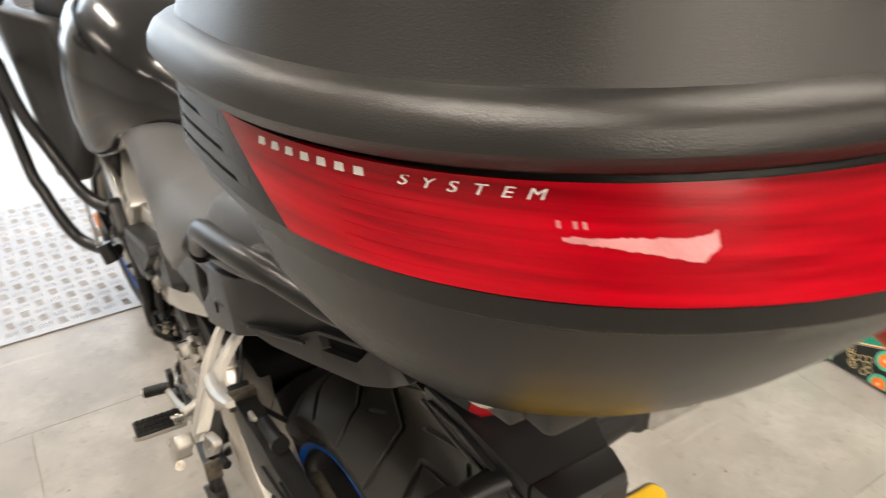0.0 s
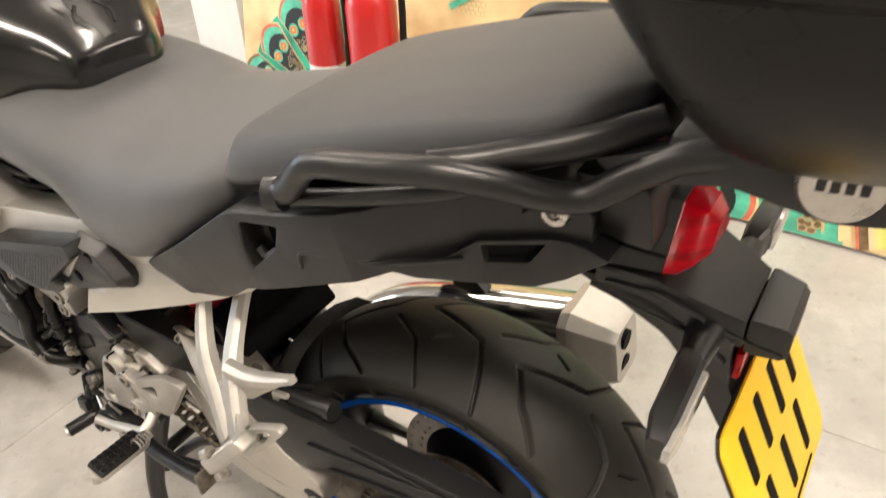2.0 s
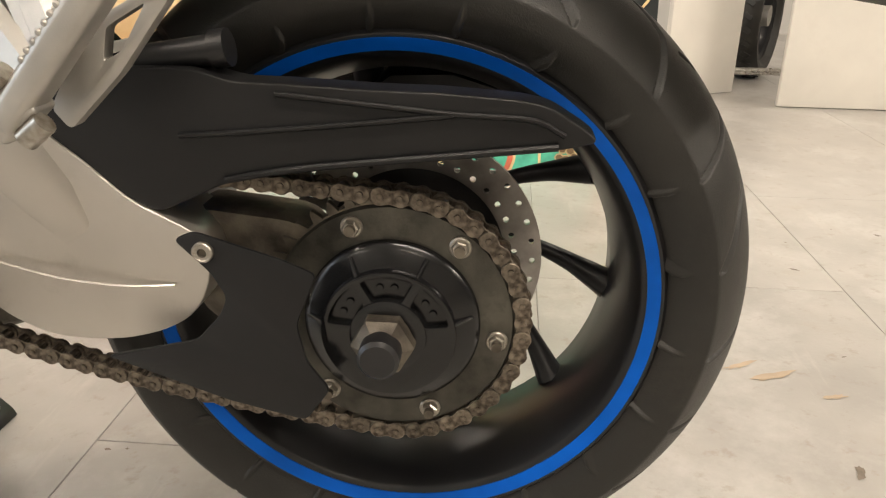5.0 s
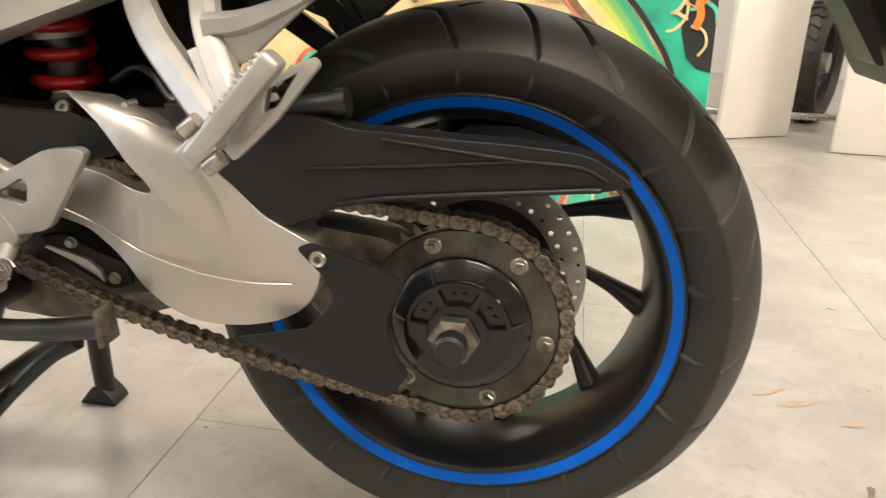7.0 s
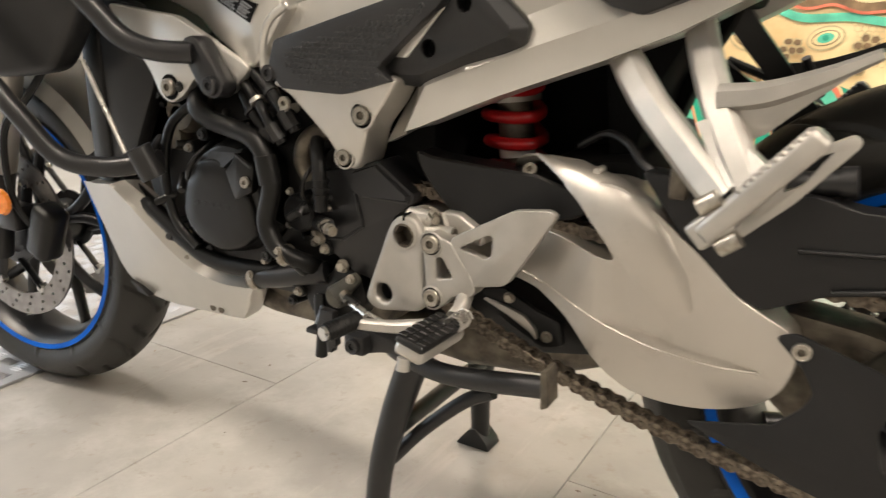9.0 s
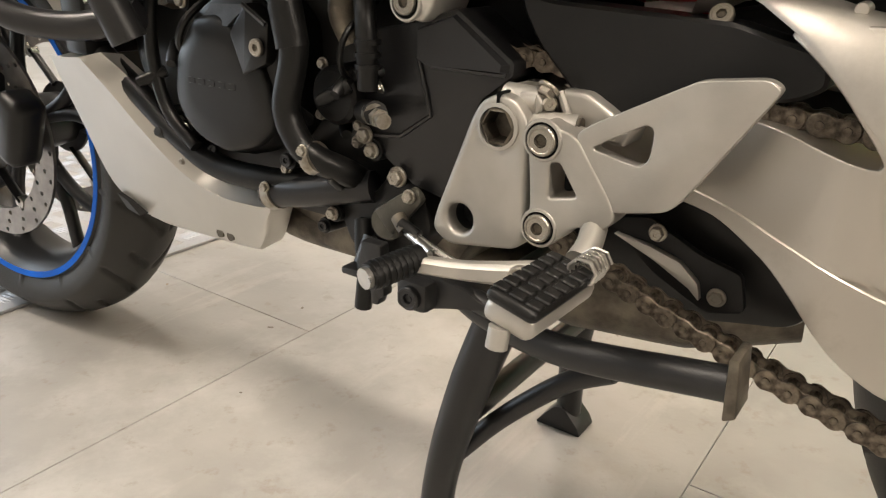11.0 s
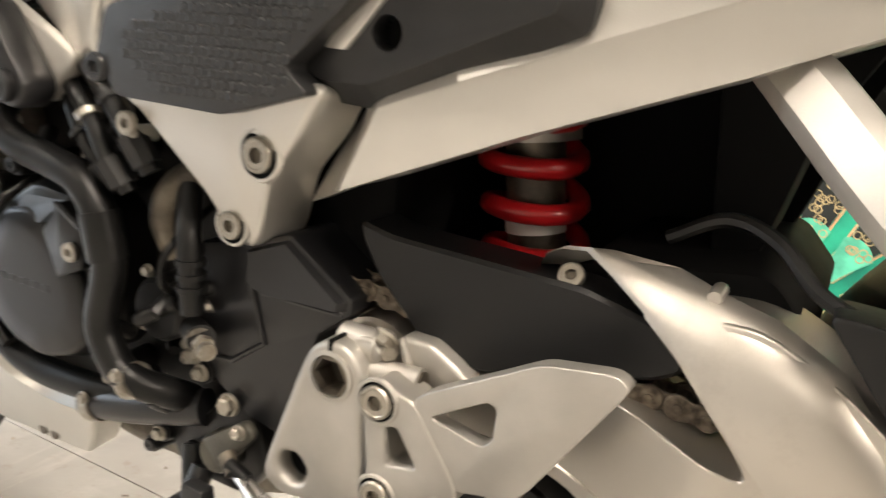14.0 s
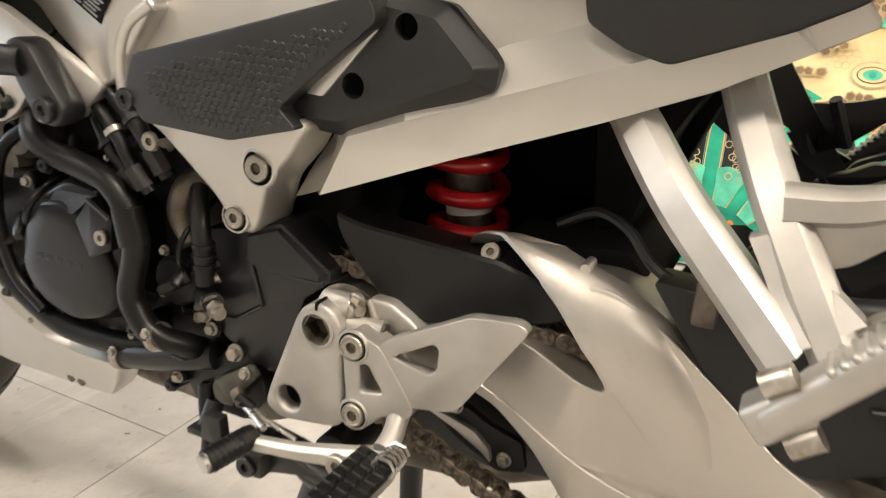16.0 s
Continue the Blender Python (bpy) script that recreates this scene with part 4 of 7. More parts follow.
part("seam", tube([(x, -0.1584 + arm_y(x, z), z) for x, z in ((-0.440, 0.424), (-0.393, 0.416), (-0.360, 0.406), (-0.322, 0.394), (-0.285, 0.383), (-0.252, 0.3765), (-0.205, 0.3735), (-0.165, 0.3765))], 0.0013, 6, 6), SWING, arm)
brace = []
for x, y, z, d, k in ((-0.446, -0.108, 0.532, 0.001, 0.40), (-0.441, -0.114, 0.541, 0.002, 0.55), (-0.430, -0.117, 0.547, 0.003, 0.66), (-0.414, -0.122, 0.550, 0.004, 0.94), (-0.396, -0.130, 0.542, 0.006, 1.04), (-0.365, -0.1420, 0.524, 0.009, 1.02), (-0.332, -0.1550, 0.493, 0.011, 1.0), (-0.305, -0.1570, 0.466, 0.011, 0.94), (-0.278, -0.1555, 0.434, 0.007, 0.82), (-0.254, -0.1535, 0.405, 0.0006, 0.55)):
    t = max(0.0, min(1.0, (z - 0.50) / 0.045))
    dz = 1.0 - 1.05 * t
    brace.append([(x + 0.002, y - d * 0.86, z), (x + 0.005, y - d, z + 0.0025), (x + 0.034 * k, y - d * 0.9, z + 0.022 * k * dz), (x + 0.047 * k, y - d * 0.35, z + 0.029 * k * dz), (x + 0.054 * k, y + 0.006, z + 0.031 * k * dz), (x + 0.014 * k, y + 0.010, z), (x, y + 0.006, z - 0.001)])
part("brace_leg", loft(brace), SWING, arm, angle=45)
gp = part("chain_guide", prism(rounded([(-0.490, 0.380), (-0.455, 0.386), (-0.415, 0.366), (-0.384, 0.358), (-0.378, 0.330), (-0.405, 0.322), (-0.450, 0.345)], 0.005), -0.102, -0.094, bevel=0.002), DULL, arm, "dark chain guide plate")
part("guide_strip", prism(rounded([(-0.480, 0.370), (-0.451, 0.366), (-0.427, 0.359), (-0.412, 0.346), (-0.409, 0.333), (-0.418, 0.341), (-0.446, 0.356)], 0.002), -0.108, -0.101, bevel=0.0015), CAST, arm, "pale worn strip")
bolt(arm, -0.447, -0.104, 0.3765, 0.007, "hex")
bolt(arm, -0.398, -0.104, 0.338, 0.007, "hex")
part("arm_root", prism(rounded([(-0.17, 0.43), (-0.07, 0.42), (-0.055, 0.395), (-0.07, 0.30), (-0.12, 0.30), (-0.17, 0.34)], 0.02), -0.118, -0.06, bevel=0.008), GREASY, arm, "oily dark inside of the arm")
part("cross_tube", tube([(-0.545, -0.13, 0.445), (-0.545, 0.16, 0.445)], 0.034, 24, smooth=False), SWING, arm)
part("linkage", prism(rounded([(-0.55, 0.42), (-0.36, 0.42), (-0.325, 0.36), (-0.345, 0.315), (-0.42, 0.30), (-0.54, 0.32)], 0.015), -0.075, 0.05, bevel=0.006), ENGINE, arm, "oily black suspension linkage")
part("right_spar", prism(rounded([(-0.56, 0.41), (-0.56, 0.48), (-0.36, 0.47), (-0.30, 0.44), (-0.30, 0.40), (-0.42, 0.40)], 0.02), 0.06, 0.11, bevel=0.008), SATIN, arm)
# coloured near-black so that the hollow by the shock looks shaded
part("brace", prism(rounded([(-0.43, 0.535), (-0.32, 0.550), (-0.29, 0.515), (-0.32, 0.50), (-0.42, 0.515)], 0.012), -0.10, 0.09, bevel=0.006), INK_SHADE, arm)
bolt(arm, -0.420, -0.122, 0.533, 0.0078, "socket", (-35, 0, 0))
part("pin", lathe([(0, -0.1385), (0.0035, -0.138), (0.0042, -0.135), (0.0042, -0.12), (0, -0.12)], -0.341, 0.5425, 14, False), SWING, arm)

# plates under and behind the swingarm end
sc = part("sprocket_shield", prism(rounded([(-0.154, 0.423), (-0.138, 0.430), (-0.072, 0.410), (-0.046, 0.399), (-0.064, 0.356), (-0.058, 0.324), (-0.040, 0.299), (-0.061, 0.269), (-0.124, 0.284), (-0.222, 0.319), (-0.179, 0.330), (-0.145, 0.338), (-0.124, 0.361), (-0.117, 0.377), (-0.128, 0.397)], 0.006), -0.1765, -0.1725, bevel=0.0012), DULL, bike, "matt black sprocket shield")
bolt(sc, -0.1310, -0.1770, 0.4145, 0.0082, "socket")

# chain guard in front of the swingarm and the long hugger behind it
cg = part("chain_guard", prism(rounded([(-0.560, 0.542), (-0.536, 0.536), (-0.409, 0.530), (-0.352, 0.515), (-0.350, 0.496), (-0.364, 0.488), (-0.470, 0.462), (-0.508, 0.470), (-0.545, 0.508), (-0.558, 0.530)], 0.006), -0.131, -0.092, bevel=0.0105, segs=1), DULL, bike, "matt black chain guard", 20)
hg = [(-0.292, 0.552), (-0.20, 0.546), (-0.137, 0.546), (-0.105, 0.537), (-0.063, 0.536), (-0.010, 0.533), (0.042, 0.532), (0.100, 0.528), (0.121, 0.524), (0.146, 0.509), (0.159, 0.499), (0.135, 0.493), (0.045, 0.483), (-0.062, 0.471), (-0.117, 0.461), (-0.147, 0.447), (-0.172, 0.436), (-0.205, 0.452), (-0.245, 0.490)]
hug = part("rear_hugger", prism(rounded(hg, 0.008), -0.156, -0.122, bevel=0.007, segs=3, warp=lambda x, z: 0.012 * max(0, min(1, (x + 0.20) / 0.37))), DULL, bike, "matt black rear hugger")
hug_y = lambda x: -0.1565 + 0.012 * max(0, min(1, (x + 0.20) / 0.37))  # noqa: E731
for run in ([(-0.075, 0.529), (-0.011, 0.523), (0.053, 0.517), (0.109, 0.514), (0.133, 0.503)], [(-0.148, 0.497), (-0.106, 0.500), (-0.021, 0.508), (0.053, 0.516)]):
    part("hugger_rib", tube([(x, hug_y(x), z) for x, z in run], 0.0036, 8, 5, flat=0.6), DULL, hug)
part("hugger_lip", tube([(x, hug_y(x) - 0.001, z) for x, z in ((-0.117, 0.464), (-0.062, 0.474), (0.045, 0.486), (0.129, 0.495))], 0.0028, 8, 4), DULL, hug)
bm = bmesh.new()
prev = None
for a in np.linspace(radians(142), radians(172), 10):
    cur = []
    for y, r in ((-0.105, 0.300), (-0.09, 0.322), (-0.05, 0.336), (0.0, 0.340), (0.05, 0.336), (0.09, 0.322), (0.105, 0.300)):
        cur.append(bm.verts.new((WX + r * math.cos(a), y, WZ + r * math.sin(a))))
    if prev:
        for j in range(6):
            bm.faces.new((prev[j], prev[j + 1], cur[j + 1], cur[j]))
    prev = cur
bmesh.ops.solidify(bm, geom=list(bm.faces), thickness=0.003)
part("hugger_shell", bm, DULL, hug)
part("brake_line", tube([(-0.375, -0.10, 0.560), (-0.345, -0.105, 0.576), (-0.318, -0.118, 0.571), (-0.296, -0.130, 0.553), (-0.27, -0.138, 0.545), (-0.23, -0.125, 0.540), (-0.18, -0.10, 0.535)], 0.0042, 8), HOSE, hug)
part("hose_clip", box(-0.262, -0.246, -0.166, -0.12, 0.530, 0.562, 0.003), GREASY, hug)
part("hugger_mount", tube([(-0.182, -0.134, 0.547), (-0.122, -0.134, 0.557)], 0.0115, 18, smooth=False), BLACK, hug)
part("mount_bracket", prism(rounded([(-0.205, 0.560), (-0.178, 0.566), (-0.176, 0.559), (-0.197, 0.553), (-0.195, 0.540), (-0.205, 0.538)], 0.003), -0.150, -0.144, bevel=0.001), CAST, hug)
part("mount_cap", tube([(-0.124, -0.134, 0.5567), (-0.112, -0.134, 0.5587)], 0.0140, 18, smooth=False), BLACK, hug)

# spring and damper
shock = part("shock_absorber", tube([(-0.483, 0.0, 0.44), (-0.508, 0.0, 0.66)], 0.022, 20, smooth=False), GREASY, bike, "rear shock absorber")
helix = []
for i in range(12 * 7 + 1):
    u = i / (12 * 7)
    a = 2 * math.pi * 5.2 * u
    c = Vector((-0.484, 0, 0.455)).lerp(Vector((-0.506, 0, 0.620)), u)
    helix.append(c + Vector((math.cos(a) * 0.0345, math.sin(a) * 0.0345, -math.cos(a) * 0.006)))
part("coil_spring", tube(helix, 0.0078, 10, 2, smooth=False), RED, shock, "red coil spring")
part("spring_seat", tube([(-0.503, 0, 0.590), (-0.508, 0, 0.640)], 0.036, 28, smooth=False), CAST, shock)
part("shock_label", tube([(-0.4925, 0, 0.523), (-0.4940, 0, 0.534)], 0.0228, 20, smooth=False), WHITE, shock)

# frame
bl = [(-0.548, 0.568), (-0.440, 0.612), (-0.340, 0.649), (-0.275, 0.675), (-0.190, 0.722), (-0.215, 0.755), (-0.33, 0.745), (-0.420, 0.738), (-0.497, 0.741), (-0.60, 0.722), (-0.705, 0.700), (-0.757, 0.634), (-0.705, 0.612), (-0.60, 0.612), (-0.535, 0.618)]
bend = lambda x, z=0: 0.046 * max(0.0, min(1.0, (x + 0.46) / 0.22))  # noqa: E731
frame_beam = part("frame", prism(rounded(bl, 0.006), -0.163, -0.110, bevel=0.006, segs=3, warp=bend), SILVER, bike, "silver painted aluminium frame beam", 45)
low = [(-0.545, 0.569), (-0.44, 0.612), (-0.34, 0.6495), (-0.275, 0.6765), (-0.222, 0.705)]
crease = [(-0.245, 0.722), (-0.321, 0.691), (-0.40, 0.663), (-0.473, 0.636), (-0.521, 0.618)]
outer_ring = [(-0.553, 0.567), *low[1:], *[(x - 0.010, z + 0.032) for x, z in crease[:4]], (-0.528, 0.632)]
part("beam_face", loft([[(x, y + bend(x), z) for x, z in ring] for y, ring in ((-0.158, outer_ring), (-0.1622, outer_ring), (-0.1745, low + crease))]), SILVER, frame_beam, angle=12)
turn_in = [[(x0, y0, z0), ((x0 * 2 + x1) / 3, (y0 + y1 * 2) / 3 + 0.004, (z0 * 2 + z1) / 3), (x1, y1, z1), (x1, y1 + 0.02, z1), (x0, y0 + 0.03, z0)] for (x0, y0, z0), (x1, y1, z1) in (((-0.549, -0.171, 0.5685), (-0.605, -0.124, 0.545)), ((-0.535, -0.173, 0.594), (-0.587, -0.124, 0.575)), ((-0.521, -0.173, 0.620), (-0.565, -0.126, 0.605)), ((-0.500, -0.165, 0.645), (-0.547, -0.128, 0.632)))]
part("beam_end", loft(turn_in), SILVER, frame_beam, "beam end turning in behind the gusset")
lean = lambda x, z: 0.33 * max(0, 0.612 - z)  # noqa: E731
pl = part("pivot_gusset", prism(rounded([(-0.720, 0.612), (-0.697, 0.600), (-0.655, 0.548), (-0.645, 0.525), (-0.629, 0.513), (-0.616, 0.525), (-0.595, 0.568), (-0.563, 0.599), (-0.545, 0.626), (-0.60, 0.640), (-0.69, 0.636)], 0.008), -0.190, -0.140, bevel=0.004, segs=3, warp=lean), SILVER, frame_beam, "silver frame gusset with two bolts")
for x, z, r, head in ((-0.598, 0.583, 0.0122, "socket"), (-0.638, 0.530, 0.0106, "socket")):
    yb = -0.190 + lean(x, z)
    # flat black disc paints the shade of a pocket round the bolt
    part("pocket_shade", lathe([(0, yb - 0.0006), (r * 1.18, yb - 0.0006), (r * 1.18, yb + 0.005), (0, yb + 0.005)], x, z, 28, False), INK_SHADE, frame_beam)
    part("pocket_rim", lathe([(r * 1.14, yb + 0.001), (r * 1.16, yb - 0.0016), (r * 1.30, yb - 0.0014), (r * 1.40, yb + 0.001)], x, z, 32), SILVER, frame_beam)
    bolt(frame_beam, x, yb - 0.0001, z, r * 0.90, head)
fc = [(-0.752, 0.632), (-0.698, 0.698), (-0.80, 0.760), (-0.95, 0.830), (-1.10, 0.93), (-1.16, 0.90), (-1.09, 0.78), (-1.02, 0.715), (-0.89, 0.683), (-0.855, 0.662), (-0.77, 0.625)]
part("front_spar", prism(rounded(fc, 0.008), -0.180, -0.10, bevel=0.008, segs=3, warp=lambda x, z: 0.12 * max(0, (-0.75 - x) / 0.4)), SILVER, frame_beam, "silver front spar of the frame", 45)
bead = smooth_path([Vector(p) for p in ((-0.741, -0.1765, 0.622), (-0.742, -0.1775, 0.6465), (-0.737, -0.1785, 0.665), (-0.726, -0.1785, 0.683), (-0.704, -0.1765, 0.698))], 14)
part("weld", tube(bead, 0.006, 10, 1, smooth=False, radii=[0.0061 if i % 2 else 0.0057 for i in range(len(bead))]), SILVER, frame_beam, "ringed weld bead")
em = part("engine_hanger", prism(rounded([(-0.89, 0.685), (-0.765, 0.626), (-0.805, 0.590), (-0.86, 0.612), (-0.885, 0.586), (-0.910, 0.574), (-0.930, 0.584), (-0.945, 0.615), (-1.02, 0.70)], 0.010), -0.178, -0.165, bevel=0.002), SILVER, frame_beam, "silver engine hanger plate")
# black disc painted in place of the shade in the bolt's recess
part("recess_shade", lathe([(0, -0.1786), (0.0165, -0.1786), (0.0165, -0.170), (0, -0.170)], -0.909, 0.596, 28, False), INK_SHADE, frame_beam)
bolt(frame_beam, -0.909, -0.180, 0.596, 0.0115, "socket")
part("rubber_cap", lathe([(0, -0.184), (0.0045, -0.183), (0.0062, -0.180), (0.0062, -0.160), (0, -0.160)], -0.712, 0.581, 20, False), CAST, frame_beam, "small pale cap")
bolt(frame_beam, -0.833, -0.180, 0.640, 0.010, "socket")
spar_lean = lambda x, z: 0.12 * max(0, (-0.75 - x) / 0.4)  # noqa: E731
part("data_label", prism([(-0.836, 0.703), (-0.815, 0.719), (-0.745, 0.699), (-0.762, 0.678)], -0.1812, -0.179, bevel=0, warp=spar_lean), INK_SHADE, frame_beam, "small black data label")
for i in range(5):
    for q0, q1 in ((0.08, 0.52 - 0.05 * (i % 3)), (0.58, 0.90 - 0.06 * (i % 2))):
        def lab(u, v):
            return (-0.836 + 0.074 * u + 0.0195 * v, 0.703 - 0.025 * u + 0.018 * v)
        v = 0.12 + 0.16 * i
        part("text_bar", prism([lab(q0, v), lab(q1, v), lab(q1, v + 0.08), lab(q0, v + 0.08)], -0.1818, -0.1808, bevel=0, warp=spar_lean), GREYLET, frame_beam)
part("right_beam", prism(rounded(bl, 0.006), 0.120, 0.178, bevel=0.005), SILVER, frame_beam)
# near-black colour here carries the shade under the tank
part("airbox", prism(rounded([(-1.02, 0.82), (-0.94, 0.80), (-0.82, 0.745), (-0.70, 0.70), (-0.52, 0.735), (-0.44, 0.745), (-0.44, 0.86), (-1.02, 0.90)], 0.01), -0.095, 0.095, bevel=0.006), INK_SHADE, frame_beam, "black airbox under the tank")
for y, z in ((-0.108, 0.712), (-0.112, 0.735), (-0.105, 0.755)):
    part("throttle_cable", tube([(-0.86, y + 0.01, z + 0.06), (-0.77, y - 0.01, z + 0.015), (-0.69, y, z - 0.002), (-0.60, y + 0.015, z + 0.03)], 0.0055, 8), HOSE, frame_beam)
# tray, boxes and fender fill the cavity; its shade is in their colour
part("under_seat_tray", box(-0.55, -0.24, -0.12, 0.12, 0.70, 0.76, 0.01), INK_SHADE, frame_beam)
part("battery_box", box(-0.66, -0.552, -0.10, 0.10, 0.46, 0.72, 0.01), INK_SHADE, frame_beam)
part("airbox_wall", prism(rounded([(-0.60, 0.74), (-0.24, 0.74), (-0.29, 0.64), (-0.325, 0.545), (-0.37, 0.49), (-0.56, 0.46), (-0.60, 0.50)], 0.01), 0.06, 0.10, bevel=0.004), INK_SHADE, frame_beam)
part("inner_fender", prism(rounded([(-0.38, 0.75), (-0.20, 0.76), (-0.27, 0.70), (-0.315, 0.62), (-0.335, 0.54), (-0.36, 0.53)], 0.01), -0.045, 0.10, bevel=0.005), INK_SHADE, frame_beam)

# black covers on the frame
pad = part("frame_pad", prism(rounded([(-0.705, 0.661), (-0.491, 0.721), (-0.483, 0.704), (-0.548, 0.650), (-0.564, 0.636), (-0.547, 0.623), (-0.610, 0.606), (-0.698, 0.608), (-0.716, 0.630)], 0.005), -0.200, -0.155, bevel=0.004, segs=3), PAD, bike, "grained black plastic frame pad")
bm = bmesh.new()
for i in range(34):
    for j in range(22):
        x, z = -0.702 + i * 0.0068 + (j % 2) * 0.0034, 0.611 + j * 0.0058
        zt = 0.655 + (x + 0.70) * 0.27
        zr = 0.640 + (x + 0.56) * 0.9
        if z < zt - 0.008 and z > 0.613 + max(0, (x + 0.60) * 0.3) + max(0, (-0.655 - x) * 0.55) and (x < -0.56 or z > zr + 0.008) and -0.690 < x < -0.496:
            low = [bm.verts.new((x + 0.0034 * math.cos(math.pi / 3 * q + 0.52), -0.1999, z + 0.0034 * math.sin(math.pi / 3 * q + 0.52))) for q in range(6)]
            top = [bm.verts.new((x + 0.0026 * math.cos(math.pi / 3 * q + 0.52), -0.2007, z + 0.0026 * math.sin(math.pi / 3 * q + 0.52))) for q in range(6)]
            for q in range(6):
                bm.faces.new((low[q], low[(q + 1) % 6], top[(q + 1) % 6], top[q]))
            bm.faces.new(top)
tagged(part("raised_grip_pattern", bm, PAD, pad), kind="stuff")
cover_line = [(-0.504, 0.724), (-0.444, 0.717), (-0.408, 0.681), (-0.410, 0.663), (-0.525, 0.616), (-0.561, 0.618), (-0.581, 0.631), (-0.560, 0.650)]
cover_face = [(-0.500, 0.714), (-0.450, 0.708), (-0.420, 0.679), (-0.421, 0.671), (-0.522, 0.630), (-0.549, 0.630), (-0.566, 0.634), (-0.550, 0.648)]
tc = part("side_cover", prism(rounded(cover_face, 0.004), -0.1835, -0.168, holes=[circle(-0.4705, 0.7005, 0.0088), circle(-0.511, 0.657, 0.0092)], bevel=0.0012), BLACK, bike, "black plastic side cover with two bolt holes", 25)
part("cover_border", loft([[(x, y, z) for x, z in line] for y, line in ((-0.150, rounded(cover_line, 0.005)), (-0.1665, rounded(cover_line, 0.005)), (-0.1830, rounded(cover_face, 0.004)))], cap=False), BLACK, tc, angle=25)
for x, z in ((-0.4705, 0.7005), (-0.511, 0.657)):
    # real cup, blackened inside for the shade of the hole
    part("hole_cup", lathe([(0.0094, -0.1800), (0.0092, -0.1690), (0, -0.1690), (0, -0.166), (0.0100, -0.166)], x, z, 24, False), INK_SHADE, tc)
part("silver_slot", prism(rounded([(-0.549, 0.6475), (-0.535, 0.6470), (-0.491, 0.697), (-0.495, 0.703), (-0.506, 0.698)], 0.002), -0.1856, -0.1800, bevel=0.0008), SILVER, tc, "silver slot in the cover")
bolt(bike, -0.716, -0.198, 0.624, 0.0095, "black")
bolt(bike, -0.703, -0.188, 0.590, 0.008, "socket", name="cap")

# passenger footrest hangers, left and right
def passenger_hanger(sgn, label, CAST):
    edges = (((-0.236, 0.606), (-0.227, 0.610), 0.195), ((-0.226, 0.592), (-0.210, 0.602), 0.203), ((-0.217, 0.578), (-0.194, 0.594), 0.210), ((-0.206, 0.568), (-0.182, 0.588), 0.220), ((-0.199, 0.560), (-0.172, 0.582), 0.228))
    h = part("passenger_hanger", loft([[(p[0], sgn * (y + 0.006), p[1]), (q[0], sgn * (y + 0.006), q[1]), (q[0], sgn * (y - 0.008), q[1]), (p[0], sgn * (y - 0.008), p[1])] for p, q, y in edges]), CAST, bike, label, 30)
    part("front_strut", bar([(-0.352, 0.096, 0.674, 0.0150, 0.009), (-0.334, 0.116, 0.659, 0.0155, 0.010), (-0.314, 0.143, 0.643, 0.0160, 0.010), (-0.282, 0.176, 0.614, 0.0155, 0.011), (-0.246, 0.200, 0.584, 0.0155, 0.011), (-0.205, 0.228, 0.551, 0.0150, 0.010)], sgn), CAST, h, angle=22)
    part("rear_strut", bar([(-0.274, 0.084, 0.704, 0.0145, 0.009), (-0.262, 0.112, 0.683, 0.0145, 0.010), (-0.247, 0.145, 0.658, 0.0145, 0.010), (-0.228, 0.180, 0.628, 0.0140, 0.011), (-0.205, 0.207, 0.594, 0.0140, 0.011), (-0.182, 0.230, 0.560, 0.0130, 0.010)], sgn), CAST, h, angle=22)
    part("guard_arm", bar([(-0.222, 0.192, 0.626, 0.0120, 0.009), (-0.185, 0.195, 0.632, 0.0105, 0.009), (-0.145, 0.195, 0.6475, 0.0075, 0.008), (-0.108, 0.194, 0.666, 0.0045, 0.006)], sgn), CAST, h, angle=25)
    part("guard_web", prism(rounded([(-0.207, 0.634), (-0.111, 0.663), (-0.157, 0.623), (-0.182, 0.600), (-0.205, 0.590)], 0.004), sgn * 0.197, sgn * 0.189, bevel=0.003), CAST, h)
    part("guard_loop", prism(rounded([(-0.168, 0.582), (-0.116, 0.609), (-0.110, 0.602), (-0.150, 0.553), (-0.189, 0.516), (-0.200, 0.530)], 0.005), sgn * 0.224, sgn * 0.212, holes=[rounded([(-0.155, 0.581), (-0.128, 0.596), (-0.147, 0.567), (-0.160, 0.560)], 0.003)], bevel=0.003), CAST, h)
    # folded footrest with ribbed edges
    a, b = Vector((-0.209, sgn * 0.264, 0.526)), Vector((-0.134, sgn * 0.248, 0.612))
    ang = math.degrees(math.atan2(b.z - a.z, b.x - a.x))
    m = Matrix.Translation((a + b) / 2) @ Matrix.Rotation(radians(-ang), 4, "Y")
    ln = (b - a).length
    part("footrest", box(-ln / 2, ln / 2, -0.013, 0.013, -0.010, 0.010, 0.006, 3, m), CAST, h, "folded ribbed footrest")
    for i in range(10):
        x = -ln / 2 + 0.045 + i * 0.0068
        part("rib", box(x, x + 0.0040, -0.0125, 0.0125, 0.006, 0.0110, 0.0012, 1, m), CAST, h)
    part("footrest_clevis", box(-0.018, 0.016, -0.012, 0.014, -0.0115, 0.0115, 0.004, 3, Matrix.Translation((-0.202, sgn * 0.255, 0.535)) @ Matrix.Rotation(radians(-42), 4, "Y")), CAST, h)
    part("pivot_pin", tube([(-0.213, sgn * 0.262, 0.549), (-0.199, sgn * 0.262, 0.559)], 0.0075, 14, smooth=False), ZINC, h, "bright pivot pin")
